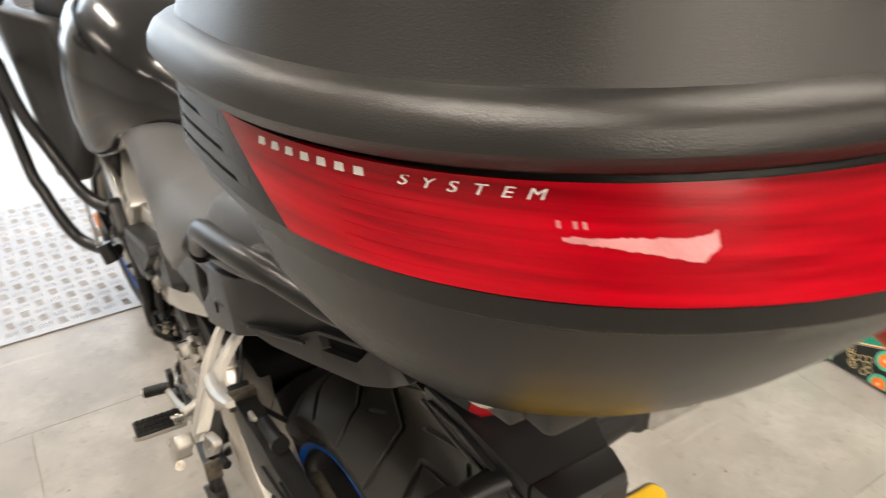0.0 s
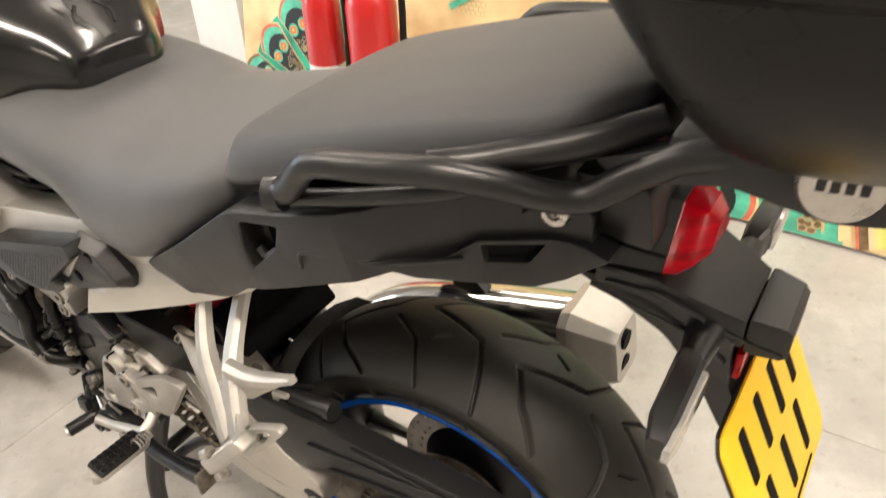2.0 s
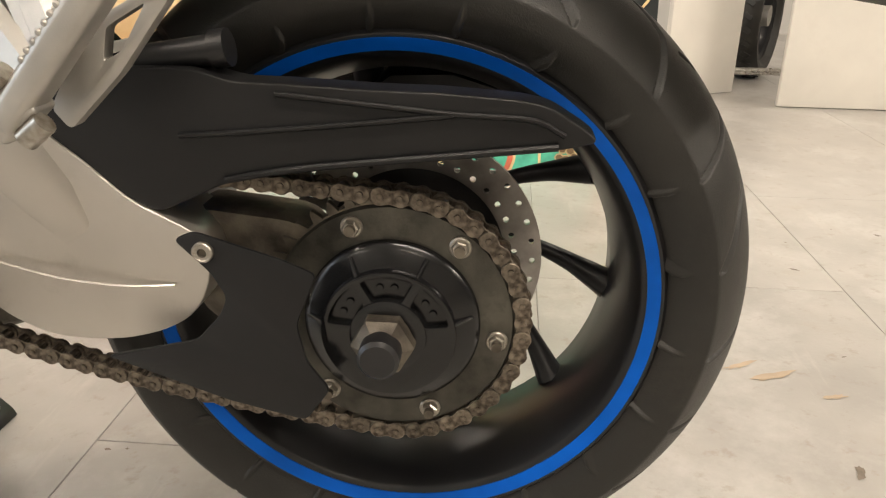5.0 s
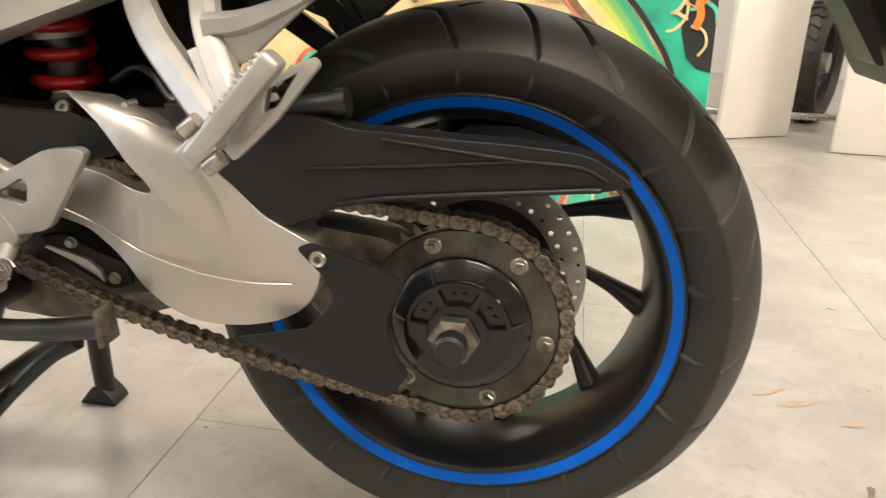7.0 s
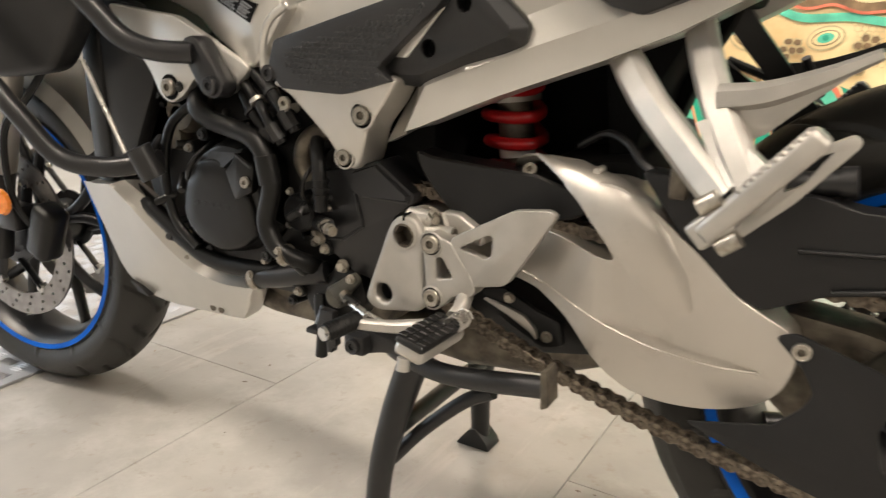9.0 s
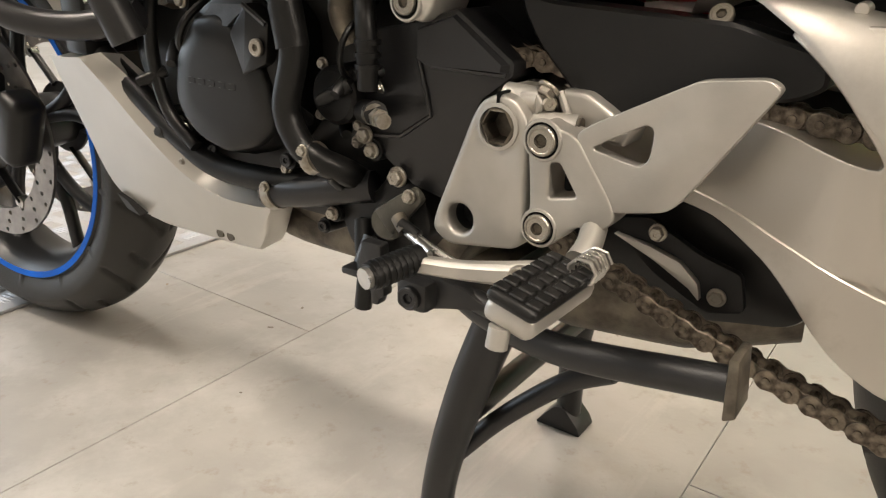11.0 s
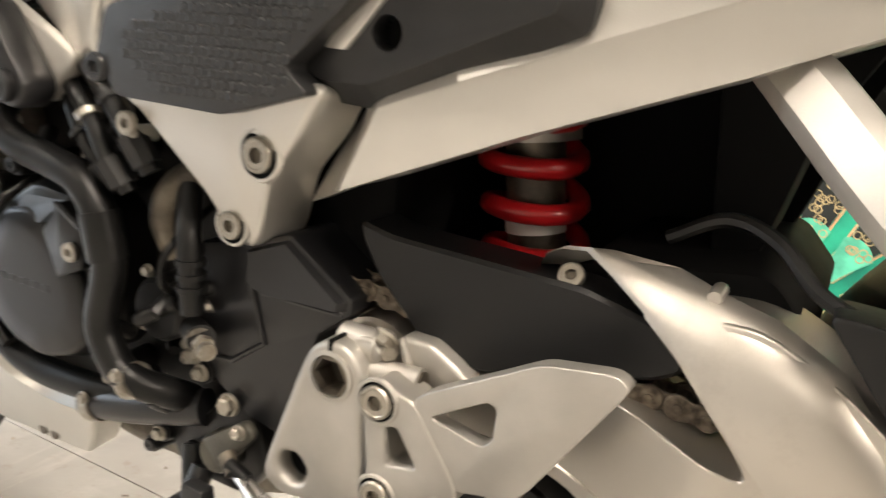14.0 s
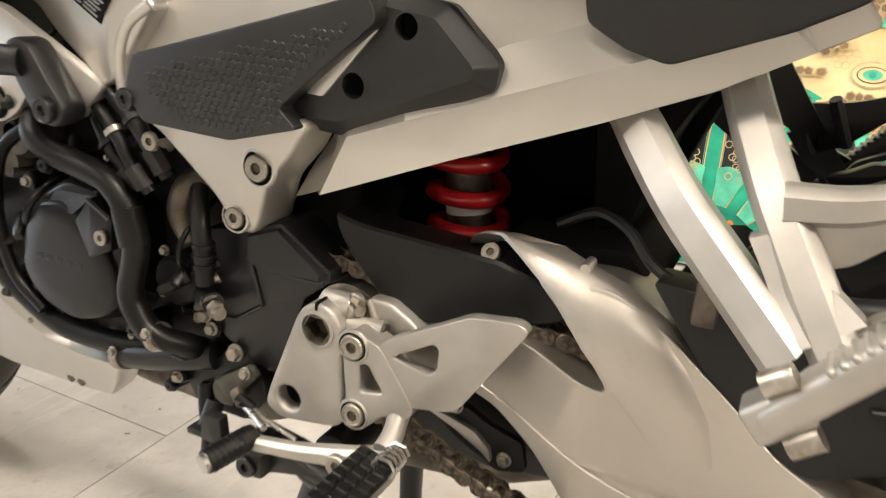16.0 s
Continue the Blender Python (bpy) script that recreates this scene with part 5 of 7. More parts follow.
    part("pivot_pin", tube([(-0.195, sgn * 0.262, 0.519), (-0.181, sgn * 0.262, 0.530)], 0.0075, 14, smooth=False), ZINC, h)
    return h


passenger_hanger(-1, "cast aluminium passenger footrest hanger", CAST)
# same hanger mirrored; black paint stands for the shade on the far side
rh = passenger_hanger(1, "ribbed back of the far footrest hanger, blackened as in shade", SATIN)
for run in (((-0.268, 0.686), (-0.225, 0.640)), ((-0.250, 0.660), (-0.205, 0.590)), ((-0.290, 0.640), (-0.215, 0.610)), ((-0.200, 0.646), (-0.180, 0.600))):
    part("pocket_rib", tube([(x, 0.150 + 1.0 * max(0, 0.69 - z) * 0.5, z) for x, z in run], 0.006, 8, smooth=False), SATIN, rh)

# rider's footrest bracket
pp = part("pivot_plate", prism(rounded([(-0.606, 0.362), (-0.602, 0.378), (-0.572, 0.456), (-0.565, 0.468), (-0.551, 0.475), (-0.535, 0.471), (-0.526, 0.456), (-0.523, 0.372), (-0.530, 0.362), (-0.590, 0.352)], 0.008), -0.170, -0.130, holes=[circle(-0.580, 0.3755, 0.0120, 24), circle(-0.5495, 0.4515, 0.0128, 24)], bevel=0.0035, segs=3), CAST, bike, "cast aluminium pivot plate")
part("hole_cup", lathe([(0.0122, -0.167), (0.0118, -0.145), (0, -0.145), (0, -0.140), (0.013, -0.140)], -0.580, 0.3755, 24, False), BLACK, pp)
part("pivot_socket", lathe([(0.0150, -0.1705), (0.0125, -0.1716), (0.0112, -0.1560), (0, -0.1560), (0, -0.154), (0.0150, -0.154)], -0.5495, 0.4515, 6, False), GREASY, pp, "hexagon pivot socket", 20)
part("pivot_ring", lathe([(0.0168, -0.168), (0.0168, -0.1715), (0.0142, -0.1722), (0.0138, -0.168)], -0.5495, 0.4515, 32), CAST, pp)
# thin black block painted as the shade in the clamp slit
part("slit", box(-0.5515, -0.5490, -0.1706, -0.150, 0.4680, 0.4755, 0), INK_SHADE, pp)
part("pinch_clamp", tube([(-0.556, -0.1465, 0.4695), (-0.526, -0.150, 0.4690)], 0.0100, 20, smooth=False), CAST, pp)
part("clamp_cheek", prism(rounded([(-0.547, 0.462), (-0.540, 0.4765), (-0.527, 0.4775), (-0.521, 0.468), (-0.527, 0.459)], 0.004), -0.158, -0.135, bevel=0.004, segs=3), CAST, pp)
bolt(pp, -0.5225, -0.1500, 0.4690, 0.0075, "hex", (0, 0, 50))
part("bolt_collar", tube([(-0.527, -0.147, 0.469), (-0.5225, -0.150, 0.469)], 0.0085, 16, smooth=False), GREASY, pp)
part("barrel", tube([(-0.529, -0.153, 0.4545), (-0.4965, -0.1500, 0.4555)], 0.0088, 20, smooth=False), CAST, pp)
part("barrel_end", tube([(-0.4970, -0.1500, 0.4555), (-0.4945, -0.1498, 0.4556)], 0.0066, 16, smooth=False), GREASY, pp)
part("frame_lug", prism(rounded([(-0.520, 0.470), (-0.516, 0.4785), (-0.496, 0.4780), (-0.478, 0.4680), (-0.462, 0.4560), (-0.466, 0.4440), (-0.484, 0.4460), (-0.512, 0.4560)], 0.004), -0.144, -0.100, bevel=0.004, segs=3), CAST, pp, "rough cast frame lug")
part("lug_ridge", tube([(-0.5160, -0.1440, 0.4770), (-0.5105, -0.1450, 0.4660), (-0.5060, -0.1450, 0.4560)], 0.0030, 8, 3), CAST, pp)
bolt(pp, -0.522, -0.150, 0.479, 0.0085, "hex", (50, 20, 0))
rb = part("footrest_bracket", prism(rounded([(-0.522, 0.452), (-0.512, 0.463), (-0.500, 0.459), (-0.486, 0.455), (-0.458, 0.416), (-0.453, 0.404), (-0.464, 0.392), (-0.480, 0.394), (-0.500, 0.374), (-0.512, 0.372), (-0.520, 0.380), (-0.517, 0.402)], 0.006), -0.176, -0.150, holes=[rounded([(-0.504, 0.434), (-0.497, 0.436), (-0.482, 0.414), (-0.503, 0.409)], 0.003)], bevel=0.003, segs=3), CAST, bike, "cast aluminium footrest bracket", 45)
for x, z, r in ((-0.5105, 0.4490, 0.0108), (-0.5085, 0.3865, 0.0104)):
    # shade of the bore painted as a black disc on the bracket
    part("counterbore_shade", lathe([(0, -0.1764), (r * 1.16, -0.1764), (r * 1.16, -0.170), (0, -0.170)], x, z, 28, False), INK_SHADE, rb)
    part("bore_rim", lathe([(r * 1.14, -0.1755), (r * 1.17, -0.1774), (r * 1.32, -0.1772), (r * 1.40, -0.1755)], x, z, 32), CAST, rb)
    bolt(rb, x, -0.1752, z, r, "socket")
hg2 = part("heel_guard", prism(rounded([(-0.488, 0.456), (-0.478, 0.464), (-0.412, 0.500), (-0.374, 0.505), (-0.366, 0.500), (-0.369, 0.494), (-0.414, 0.423), (-0.422, 0.416), (-0.458, 0.408)], 0.006), -0.175, -0.163, holes=[rounded([(-0.476, 0.449), (-0.440, 0.470), (-0.435, 0.467), (-0.436, 0.448), (-0.442, 0.442)], 0.005)], bevel=0.003, segs=3), CAST, rb, "cast aluminium heel guard")
# rider's footrest, reaching out to the side
part("footrest_arm", tube([(-0.470, -0.168, 0.394), (-0.466, -0.185, 0.386), (-0.466, -0.200, 0.380)], 0.009, 12), CAST, rb)
pm = Matrix.Translation((-0.466, -0.246, 0.376)) @ Matrix.Rotation(radians(-2), 4, "X") @ Matrix.Rotation(radians(14), 4, "Y")
fr_ = part("footrest", box(-0.017, 0.017, -0.042, 0.046, -0.014, 0.002, 0.006, 3, pm), CAST, bike, "rider footrest with a rubber top")
part("rubber_pad", box(-0.0175, 0.0175, -0.044, 0.040, 0.0, 0.009, 0.005, 3, pm), HOSE, fr_, "ribbed rubber pad")
for i in range(7):
    for j in range(3):
        part("pad_block", box(-0.016 + j * 0.0113, -0.0065 + j * 0.0113, -0.040 + i * 0.0109, -0.0315 + i * 0.0109, 0.008, 0.0105, 0.001, 1, pm), HOSE, fr_)
part("feeler", tube([(-0.472, -0.286, 0.366), (-0.4727, -0.288, 0.353)], 0.007, 10, smooth=False), CAST, fr_)
part("return_spring", tube([(-0.452 + 0.009 * math.cos(i * 0.9), -0.200 - 0.0008 * i, 0.384 + 0.009 * math.sin(i * 0.9)) for i in range(34)], 0.0016, 6, 1, smooth=False), STEEL, fr_)
# gear lever with its linkage
gl = part("gear_lever", bar([(-0.594, 0.206, 0.346, 0.0065, 0.005), (-0.555, 0.203, 0.350, 0.0070, 0.005), (-0.515, 0.200, 0.357, 0.0085, 0.006), (-0.480, 0.198, 0.366, 0.0095, 0.006), (-0.462, 0.196, 0.374, 0.0095, 0.006)], -1), CAST, bike, "polished gear lever")
part("toe_rubber", tube([(-0.594, -0.200, 0.350), (-0.600, -0.222, 0.348), (-0.606, -0.246, 0.346)], 0.0105, 14, 4), HOSE, gl, "ribbed toe rubber")
for i in range(8):
    u = 0.1 + i * 0.11
    c = Vector((-0.594, -0.200, 0.350)).lerp(Vector((-0.606, -0.246, 0.346)), u)
    part("rubber_ring", tube([c, c + Vector((-0.0009, -0.0024, -0.0004))], 0.0114, 14, smooth=False), HOSE, gl)
part("toe_end", tube([(-0.606, -0.246, 0.346), (-0.6070, -0.250, 0.3457)], 0.0082, 14, smooth=False), STEEL, gl)
part("link_rod", tube([(-0.570, -0.172, 0.337), (-0.605, -0.171, 0.347), (-0.634, -0.170, 0.358)], 0.0028, 8), STEEL, gl)
part("rod_boot", tube([(-0.618, -0.1705, 0.352), (-0.636, -0.170, 0.359)], 0.0055, 10, smooth=False), HOSE, gl)
bolt(gl, -0.500, -0.212, 0.362, 0.010, "socket")

# centre stand
st = part("centre_stand", tube([(-0.560, -0.13, 0.300), (-0.560, 0.13, 0.300)], 0.020, 16, smooth=False), BLACK, bike, "black steel centre stand, lowered")
for sgn in (-1, 1):
    leg = part("stand_leg", tube([(-0.560, sgn * 0.115, 0.300), (-0.590, sgn * 0.125, 0.205), (-0.608, sgn * 0.140, 0.11), (-0.612, sgn * 0.150, 0.008)], 0.019, 14, 5, radii=[0.021, 0.020, 0.0165, 0.0155]), BLACK, st)
    part("stand_foot", prism(rounded([(-0.648, 0.0), (-0.585, 0.0), (-0.590, 0.012), (-0.612, 0.035), (-0.625, 0.030)], 0.004), sgn * 0.150 - 0.02, sgn * 0.150 + 0.02, bevel=0.003), BLACK, st)
part("stand_brace", tube([(-0.612, -0.11, 0.11), (-0.575, -0.09, 0.155), (-0.520, -0.08, 0.208), (-0.476, -0.08, 0.236)], 0.010, 10), BLACK, st)
part("cross_bar", tube([(-0.598, -0.13, 0.165), (-0.598, 0.13, 0.165)], 0.012, 12, smooth=False), BLACK, st)
part("foot_lever", tube([(-0.60, -0.150, 0.310), (-0.550, -0.165, 0.300), (-0.48, -0.180, 0.300), (-0.360, -0.190, 0.322)], 0.012, 12, 6), BLACK, st, "black foot lever")
part("lever_pad", prism(rounded([(-0.362, 0.345), (-0.356, 0.346), (-0.352, 0.306), (-0.360, 0.302)], 0.002), -0.203, -0.174, bevel=0.003), GREASY, st, "worn steel lever end")
part("side_stand_pivot", prism(rounded([(-0.634, 0.318), (-0.600, 0.328), (-0.570, 0.324), (-0.540, 0.312), (-0.582, 0.302), (-0.620, 0.290)], 0.006), -0.180, -0.150, bevel=0.004), BLACK, st)
part("side_stand", tube([(-0.60, -0.165, 0.318), (-0.54, -0.172, 0.309), (-0.47, -0.172, 0.294), (-0.38, -0.160, 0.300)], 0.009, 10), BLACK, st, "folded side stand")
part("switch", box(-0.622, -0.592, -0.195, -0.172, 0.298, 0.324, 0.005), BLACK, st)
bolt(st, -0.606, -0.196, 0.311, 0.010, "black")
part("sump_shield_tip", prism(rounded([(-0.660, 0.345), (-0.640, 0.345), (-0.636, 0.301), (-0.641, 0.298), (-0.643, 0.291), (-0.650, 0.291), (-0.651, 0.316), (-0.664, 0.318)], 0.002), -0.192, -0.180, bevel=0.002), BLACK, st)

# engine
eng = part("engine", prism(rounded([(-1.07, 0.62), (-1.06, 0.44), (-1.00, 0.34), (-0.90, 0.315), (-0.70, 0.315), (-0.58, 0.345), (-0.600, 0.42), (-0.645, 0.54), (-0.70, 0.60), (-0.86, 0.66)], 0.02), -0.114, 0.14, bevel=0.012), ENGINE, bike, "black engine cases")
part("sump", prism(rounded([(-0.88, 0.36), (-0.60, 0.35), (-0.64, 0.285), (-0.70, 0.265), (-0.84, 0.275)], 0.02), -0.09, 0.09, bevel=0.01), GREASY, eng, "oily brown sump")
part("exhaust_header", tube([(-0.93, -0.05, 0.40), (-0.88, -0.07, 0.305), (-0.78, -0.06, 0.285), (-0.66, -0.02, 0.275), (-0.52, 0.05, 0.27), (-0.42, 0.12, 0.30)], 0.026, 16), GREASY, eng, "brown heat-stained exhaust pipe")
part("exhaust_collector", tube([(-0.60, -0.03, 0.275), (-0.54, -0.02, 0.285), (-0.44, -0.01, 0.292), (-0.355, 0.01, 0.300)], 0.03, 20, 4, radii=[0.030, 0.046, 0.046, 0.030]), GREASY, eng, "oily brown exhaust collector")
gc = [(-0.917, 0.425), (-0.908, 0.470), (-0.883, 0.509), (-0.844, 0.531), (-0.800, 0.527), (-0.773, 0.502), (-0.770, 0.422), (-0.798, 0.390), (-0.840, 0.378), (-0.880, 0.386), (-0.902, 0.402)]
def grown(ring, k, y):
    return [(-0.842 + (x + 0.842) * k, y, 0.455 + (z - 0.455) * k) for x, z in ring]


gen = part("generator_cover", loft([grown(rounded(gc, 0.012, 5), k, y) for k, y in ((1.03, -0.11), (1.03, -0.146), (1.0, -0.150), (0.985, -0.158), (0.93, -0.164), (0.90, -0.165))]), ENGINE, eng, "black generator cover", 28)
part("cover_face", loft([[(x, y, z) for x, y0, z in grown(rounded([(-0.914, 0.426), (-0.905, 0.468), (-0.880, 0.502), (-0.846, 0.510), (-0.815, 0.497), (-0.790, 0.470), (-0.778, 0.440), (-0.778, 0.415), (-0.802, 0.393), (-0.842, 0.381), (-0.880, 0.389), (-0.902, 0.404)], 0.012, 5), k, 0)] for k, y in ((1.0, -0.150), (1.0, -0.162), (0.985, -0.168), (0.955, -0.1715), (0.90, -0.1735), (0.6, -0.1748), (0.25, -0.1750))]), ENGINE, eng, angle=40)
# facet in a lighter grey than the rest of the cover
part("cover_wedge", loft([[(x, -0.150, z) for x, z in ((-0.870, 0.498), (-0.855, 0.527), (-0.800, 0.527), (-0.824, 0.497))], [(x, y, z) for x, y, z in ((-0.866, -0.172, 0.499), (-0.853, -0.162, 0.523), (-0.803, -0.163, 0.523), (-0.826, -0.174, 0.499))]]), CLEAN, eng, "dark grey facet", 20)
part("cover_step", prism(rounded([(-0.800, 0.521), (-0.773, 0.506), (-0.778, 0.472), (-0.808, 0.458), (-0.823, 0.494)], 0.003), -0.1755, -0.150, bevel=0.0035), ENGINE, eng)
part("step_edge", tube([(-0.803, -0.1755, 0.519), (-0.776, -0.1755, 0.504)], 0.0022, 6, smooth=False), CLEAN, eng)
for i in range(5):
    part("raised_bar", box(-0.885 + i * 0.0140, -0.876 + i * 0.0140, -0.1754, -0.1745, 0.444, 0.4495, 0.0003, 1), ENGINE, eng)
for i, (x, z) in enumerate(((-0.905, 0.515), (-0.878, 0.535), (-0.825, 0.545), (-0.776, 0.535), (-0.918, 0.392), (-0.775, 0.385))):
    part("screw_boss", lathe([(0, -0.158), (0.009, -0.158), (0.011, -0.12), (0, -0.12)], x, z, 16, False), ENGINE, eng)
    bolt(eng, x, -0.160, z, 0.0065, "black" if i % 2 else "hex")
bolt(eng, -0.785, -0.178, 0.485, 0.0075, "socket")
part("water_pump", lathe([(0, -0.160), (0.021, -0.160), (0.0245, -0.156), (0.026, -0.105), (0, -0.105)], -0.718, 0.450, 40, False), ENGINE, eng, "round black pump cover")
for a in (40, 130, 220, 310):
    bolt(eng, -0.718 + 0.031 * math.cos(radians(a)), -0.148, 0.450 + 0.031 * math.sin(radians(a)), 0.0055, "hex")
spc = part("sprocket_cover", prism(rounded([(-0.690, 0.505), (-0.641, 0.515), (-0.604, 0.527), (-0.553, 0.493), (-0.553, 0.483), (-0.579, 0.463), (-0.593, 0.426), (-0.612, 0.378), (-0.642, 0.384), (-0.690, 0.413), (-0.705, 0.44)], 0.003), -0.146, -0.09, bevel=0.0026, segs=2), SATIN, eng, "angular black sprocket cover", 25)
part("cover_facet", loft([[(x, -0.140, z) for x, z in ((-0.641, 0.512), (-0.604, 0.525), (-0.554, 0.491), (-0.555, 0.484), (-0.622, 0.482), (-0.639, 0.487))], [(x, y, z) for x, y, z in ((-0.636, -0.151, 0.509), (-0.604, -0.151, 0.521), (-0.560, -0.153, 0.491), (-0.560, -0.154, 0.486), (-0.620, -0.156, 0.485), (-0.634, -0.154, 0.489))]]), SATIN, eng, angle=20)
part("cover_ridge", tube([(-0.637, -0.150, 0.489), (-0.621, -0.1535, 0.4845), (-0.556, -0.1515, 0.484)], 0.0018, 6, 2, smooth=False), SATIN, eng)
part("cover_ridge", tube([(-0.690, -0.146, 0.420), (-0.655, -0.1465, 0.424), (-0.625, -0.1465, 0.445), (-0.632, -0.1465, 0.470), (-0.637, -0.1465, 0.487)], 0.0022, 6, 2, smooth=False), SATIN, eng)
part("oil_sensor", tube([(-0.690, -0.150, 0.440), (-0.665, -0.166, 0.444)], 0.010, 12, smooth=False), BLACK, eng)
for d, r in ((0.0, 0.0090), (0.5, 0.0078), (0.8, 0.0062)):
    c = Vector((-0.672, -0.163, 0.443)) + Vector((0.022, -0.012, -0.002)) * d
    part("banjo_fitting", tube([c, c + Vector((0.006, -0.0035, 0))], r, 6 if d == 0.5 else 14, smooth=False), ZINC, eng, "" if d else "bright banjo fitting")
bolt(eng, -0.690, -0.150, 0.420, 0.008, "hex")
bolt(eng, -0.655, -0.150, 0.390, 0.009, "hex")

# hoses and wires round the engine
def hose(name, pts, r, mat=HOSE, label=""):
    return part(name, tube(pts, r, 12, 6), mat, eng, label)


hose("coolant_hose", [(-0.885, -0.150, 0.592), (-0.862, -0.178, 0.574), (-0.834, -0.182, 0.560), (-0.795, -0.182, 0.552), (-0.763, -0.182, 0.543), (-0.744, -0.182, 0.520), (-0.737, -0.182, 0.486), (-0.749, -0.182, 0.440), (-0.737, -0.181, 0.412), (-0.722, -0.178, 0.400), (-0.708, -0.160, 0.388), (-0.705, -0.14, 0.375)], 0.0122, label="black coolant hose")
part("hose_sleeve", tube([(-0.745, -0.182, 0.524), (-0.741, -0.182, 0.505), (-0.738, -0.182, 0.490)], 0.0140, 14), HOSE, eng)
hose("breather_hose", [(-0.885, -0.160, 0.578), (-0.926, -0.166, 0.547), (-0.946, -0.166, 0.503), (-0.949, -0.166, 0.455), (-0.934, -0.166, 0.409), (-0.898, -0.164, 0.378)], 0.0066)
hose("lower_hose", [(-1.060, -0.150, 0.450), (-0.986, -0.153, 0.409), (-0.929, -0.153, 0.376), (-0.876, -0.153, 0.358), (-0.802, -0.150, 0.358), (-0.76, -0.14, 0.362)], 0.0125)
hose("water_pipe", [(-0.812, -0.150, 0.344), (-0.787, -0.150, 0.350), (-0.755, -0.149, 0.357), (-0.720, -0.146, 0.366), (-0.690, -0.138, 0.372)], 0.0145, SATIN)
for x, y, z, r in ((-0.802, -0.150, 0.3465, 0.0165), (-0.722, -0.178, 0.400, 0.0138)):
    part("hose_clamp", tube([(x - 0.005, y, z - 0.002), (x + 0.005, y, z + 0.002)], r, 18, smooth=False), ZINC, eng, "bright hose clamp")
    bolt(eng, x, y - 0.014, z + 0.009, 0.0055, "hex")
hose("sensor_lead", [(-0.690, -0.150, 0.545), (-0.676, -0.165, 0.520), (-0.672, -0.168, 0.495), (-0.673, -0.166, 0.462)], 0.0085)
for z in (0.497, 0.487, 0.478):
    part("lead_ring", tube([(-0.672, -0.167, z), (-0.672, -0.167, z + 0.004)], 0.0105, 12, smooth=False), HOSE, eng)
hose("rusty_pipe", [(-0.675, -0.13, 0.56), (-0.700, -0.150, 0.545), (-0.708, -0.155, 0.520), (-0.700, -0.15, 0.495)], 0.012, GREASY, "brown rusty pipe")
for k, pts in enumerate((((-0.795, -0.165, 0.612), (-0.760, -0.175, 0.590), (-0.735, -0.180, 0.562), (-0.722, -0.175, 0.540)), ((-0.770, -0.165, 0.620), (-0.740, -0.172, 0.602), (-0.716, -0.176, 0.580), (-0.702, -0.172, 0.556)), ((-0.80, -0.160, 0.600), (-0.775, -0.170, 0.575), (-0.755, -0.172, 0.556), (-0.74, -0.165, 0.54)))):
    hose("wiring", list(pts), 0.0065 + 0.001 * (k % 2))
    part("connector", tube([pts[2], Vector(pts[2]).lerp(Vector(pts[3]), 0.8)], 0.0105, 8, smooth=False), BLACK, eng, "black plug")
    part("clip_band", tube([pts[1], Vector(pts[1]).lerp(Vector(pts[2]), 0.15)], 0.0095, 10, smooth=False), ZINC if k == 0 else BLACK, eng)
rngb = random.Random(11)
for i in range(46):
    x, z = rngb.uniform(-0.98, -0.66), rngb.uniform(0.36, 0.60)
    if -0.90 < x < -0.75 and z < 0.54:
        continue
    part("clip", moved(lathe([(0, -0.010), (0.0045, -0.010), (0.006, -0.004), (0.006, 0.02), (0, 0.02)], 0, 0, 10, False), pose(x, -rngb.uniform(0.135, 0.175), z, rngb.uniform(-40, 40), 0, rngb.uniform(-50, 50))), (BLACK, ENGINE, HOSE)[i % 3], eng)
    if i % 2:
        bolt(eng, x + 0.012, -rngb.uniform(0.135, 0.165), z - 0.01, rngb.uniform(0.0035, 0.006), "hex" if i % 4 == 1 else "black", (rngb.uniform(-30, 30), 0, rngb.uniform(-40, 40)))
    if i % 7 == 0:
        a = rngb.uniform(-0.04, 0.04)
        part("thin_lead", tube([(x, -0.150, z), (x + a * 0.5, -0.172, z + 0.02), (x + a, -0.168, z + 0.045), (x + a * 1.3, -0.13, z + 0.07)], rngb.uniform(0.002, 0.0038), 8), HOSE, eng)
for i in range(16):
    x, z = rngb.uniform(-0.99, -0.68), rngb.uniform(0.555, 0.65)
    part("cast_boss", lathe([(0, -0.150), (0.012, -0.150), (0.015, -0.12), (0, -0.12)], x, z, 12, False), ENGINE, eng)
    if i % 3 == 0:
        bolt(eng, x, -0.152, z, 0.008, "hex")
for x, y, z, r in ((-0.930, -0.150, 0.56, 0.030), (-0.955, -0.145, 0.525, 0.022), (-0.915, -0.14, 0.62, 0.035)):
    part("cylinder_head_cap", lathe([(0, y), (r * 0.8, y), (r, y + 0.012), (r, y + 0.05), (0, y + 0.05)], x, z, 28, False), GREASY, eng)
# castings, bolts and the shift shaft under the pump
part("lower_casting", prism(rounded([(-0.735, 0.352), (-0.690, 0.366), (-0.662, 0.398), (-0.640, 0.398), (-0.625, 0.345), (-0.650, 0.312), (-0.715, 0.312)], 0.008), -0.142, -0.10, bevel=0.004), ENGINE, eng)
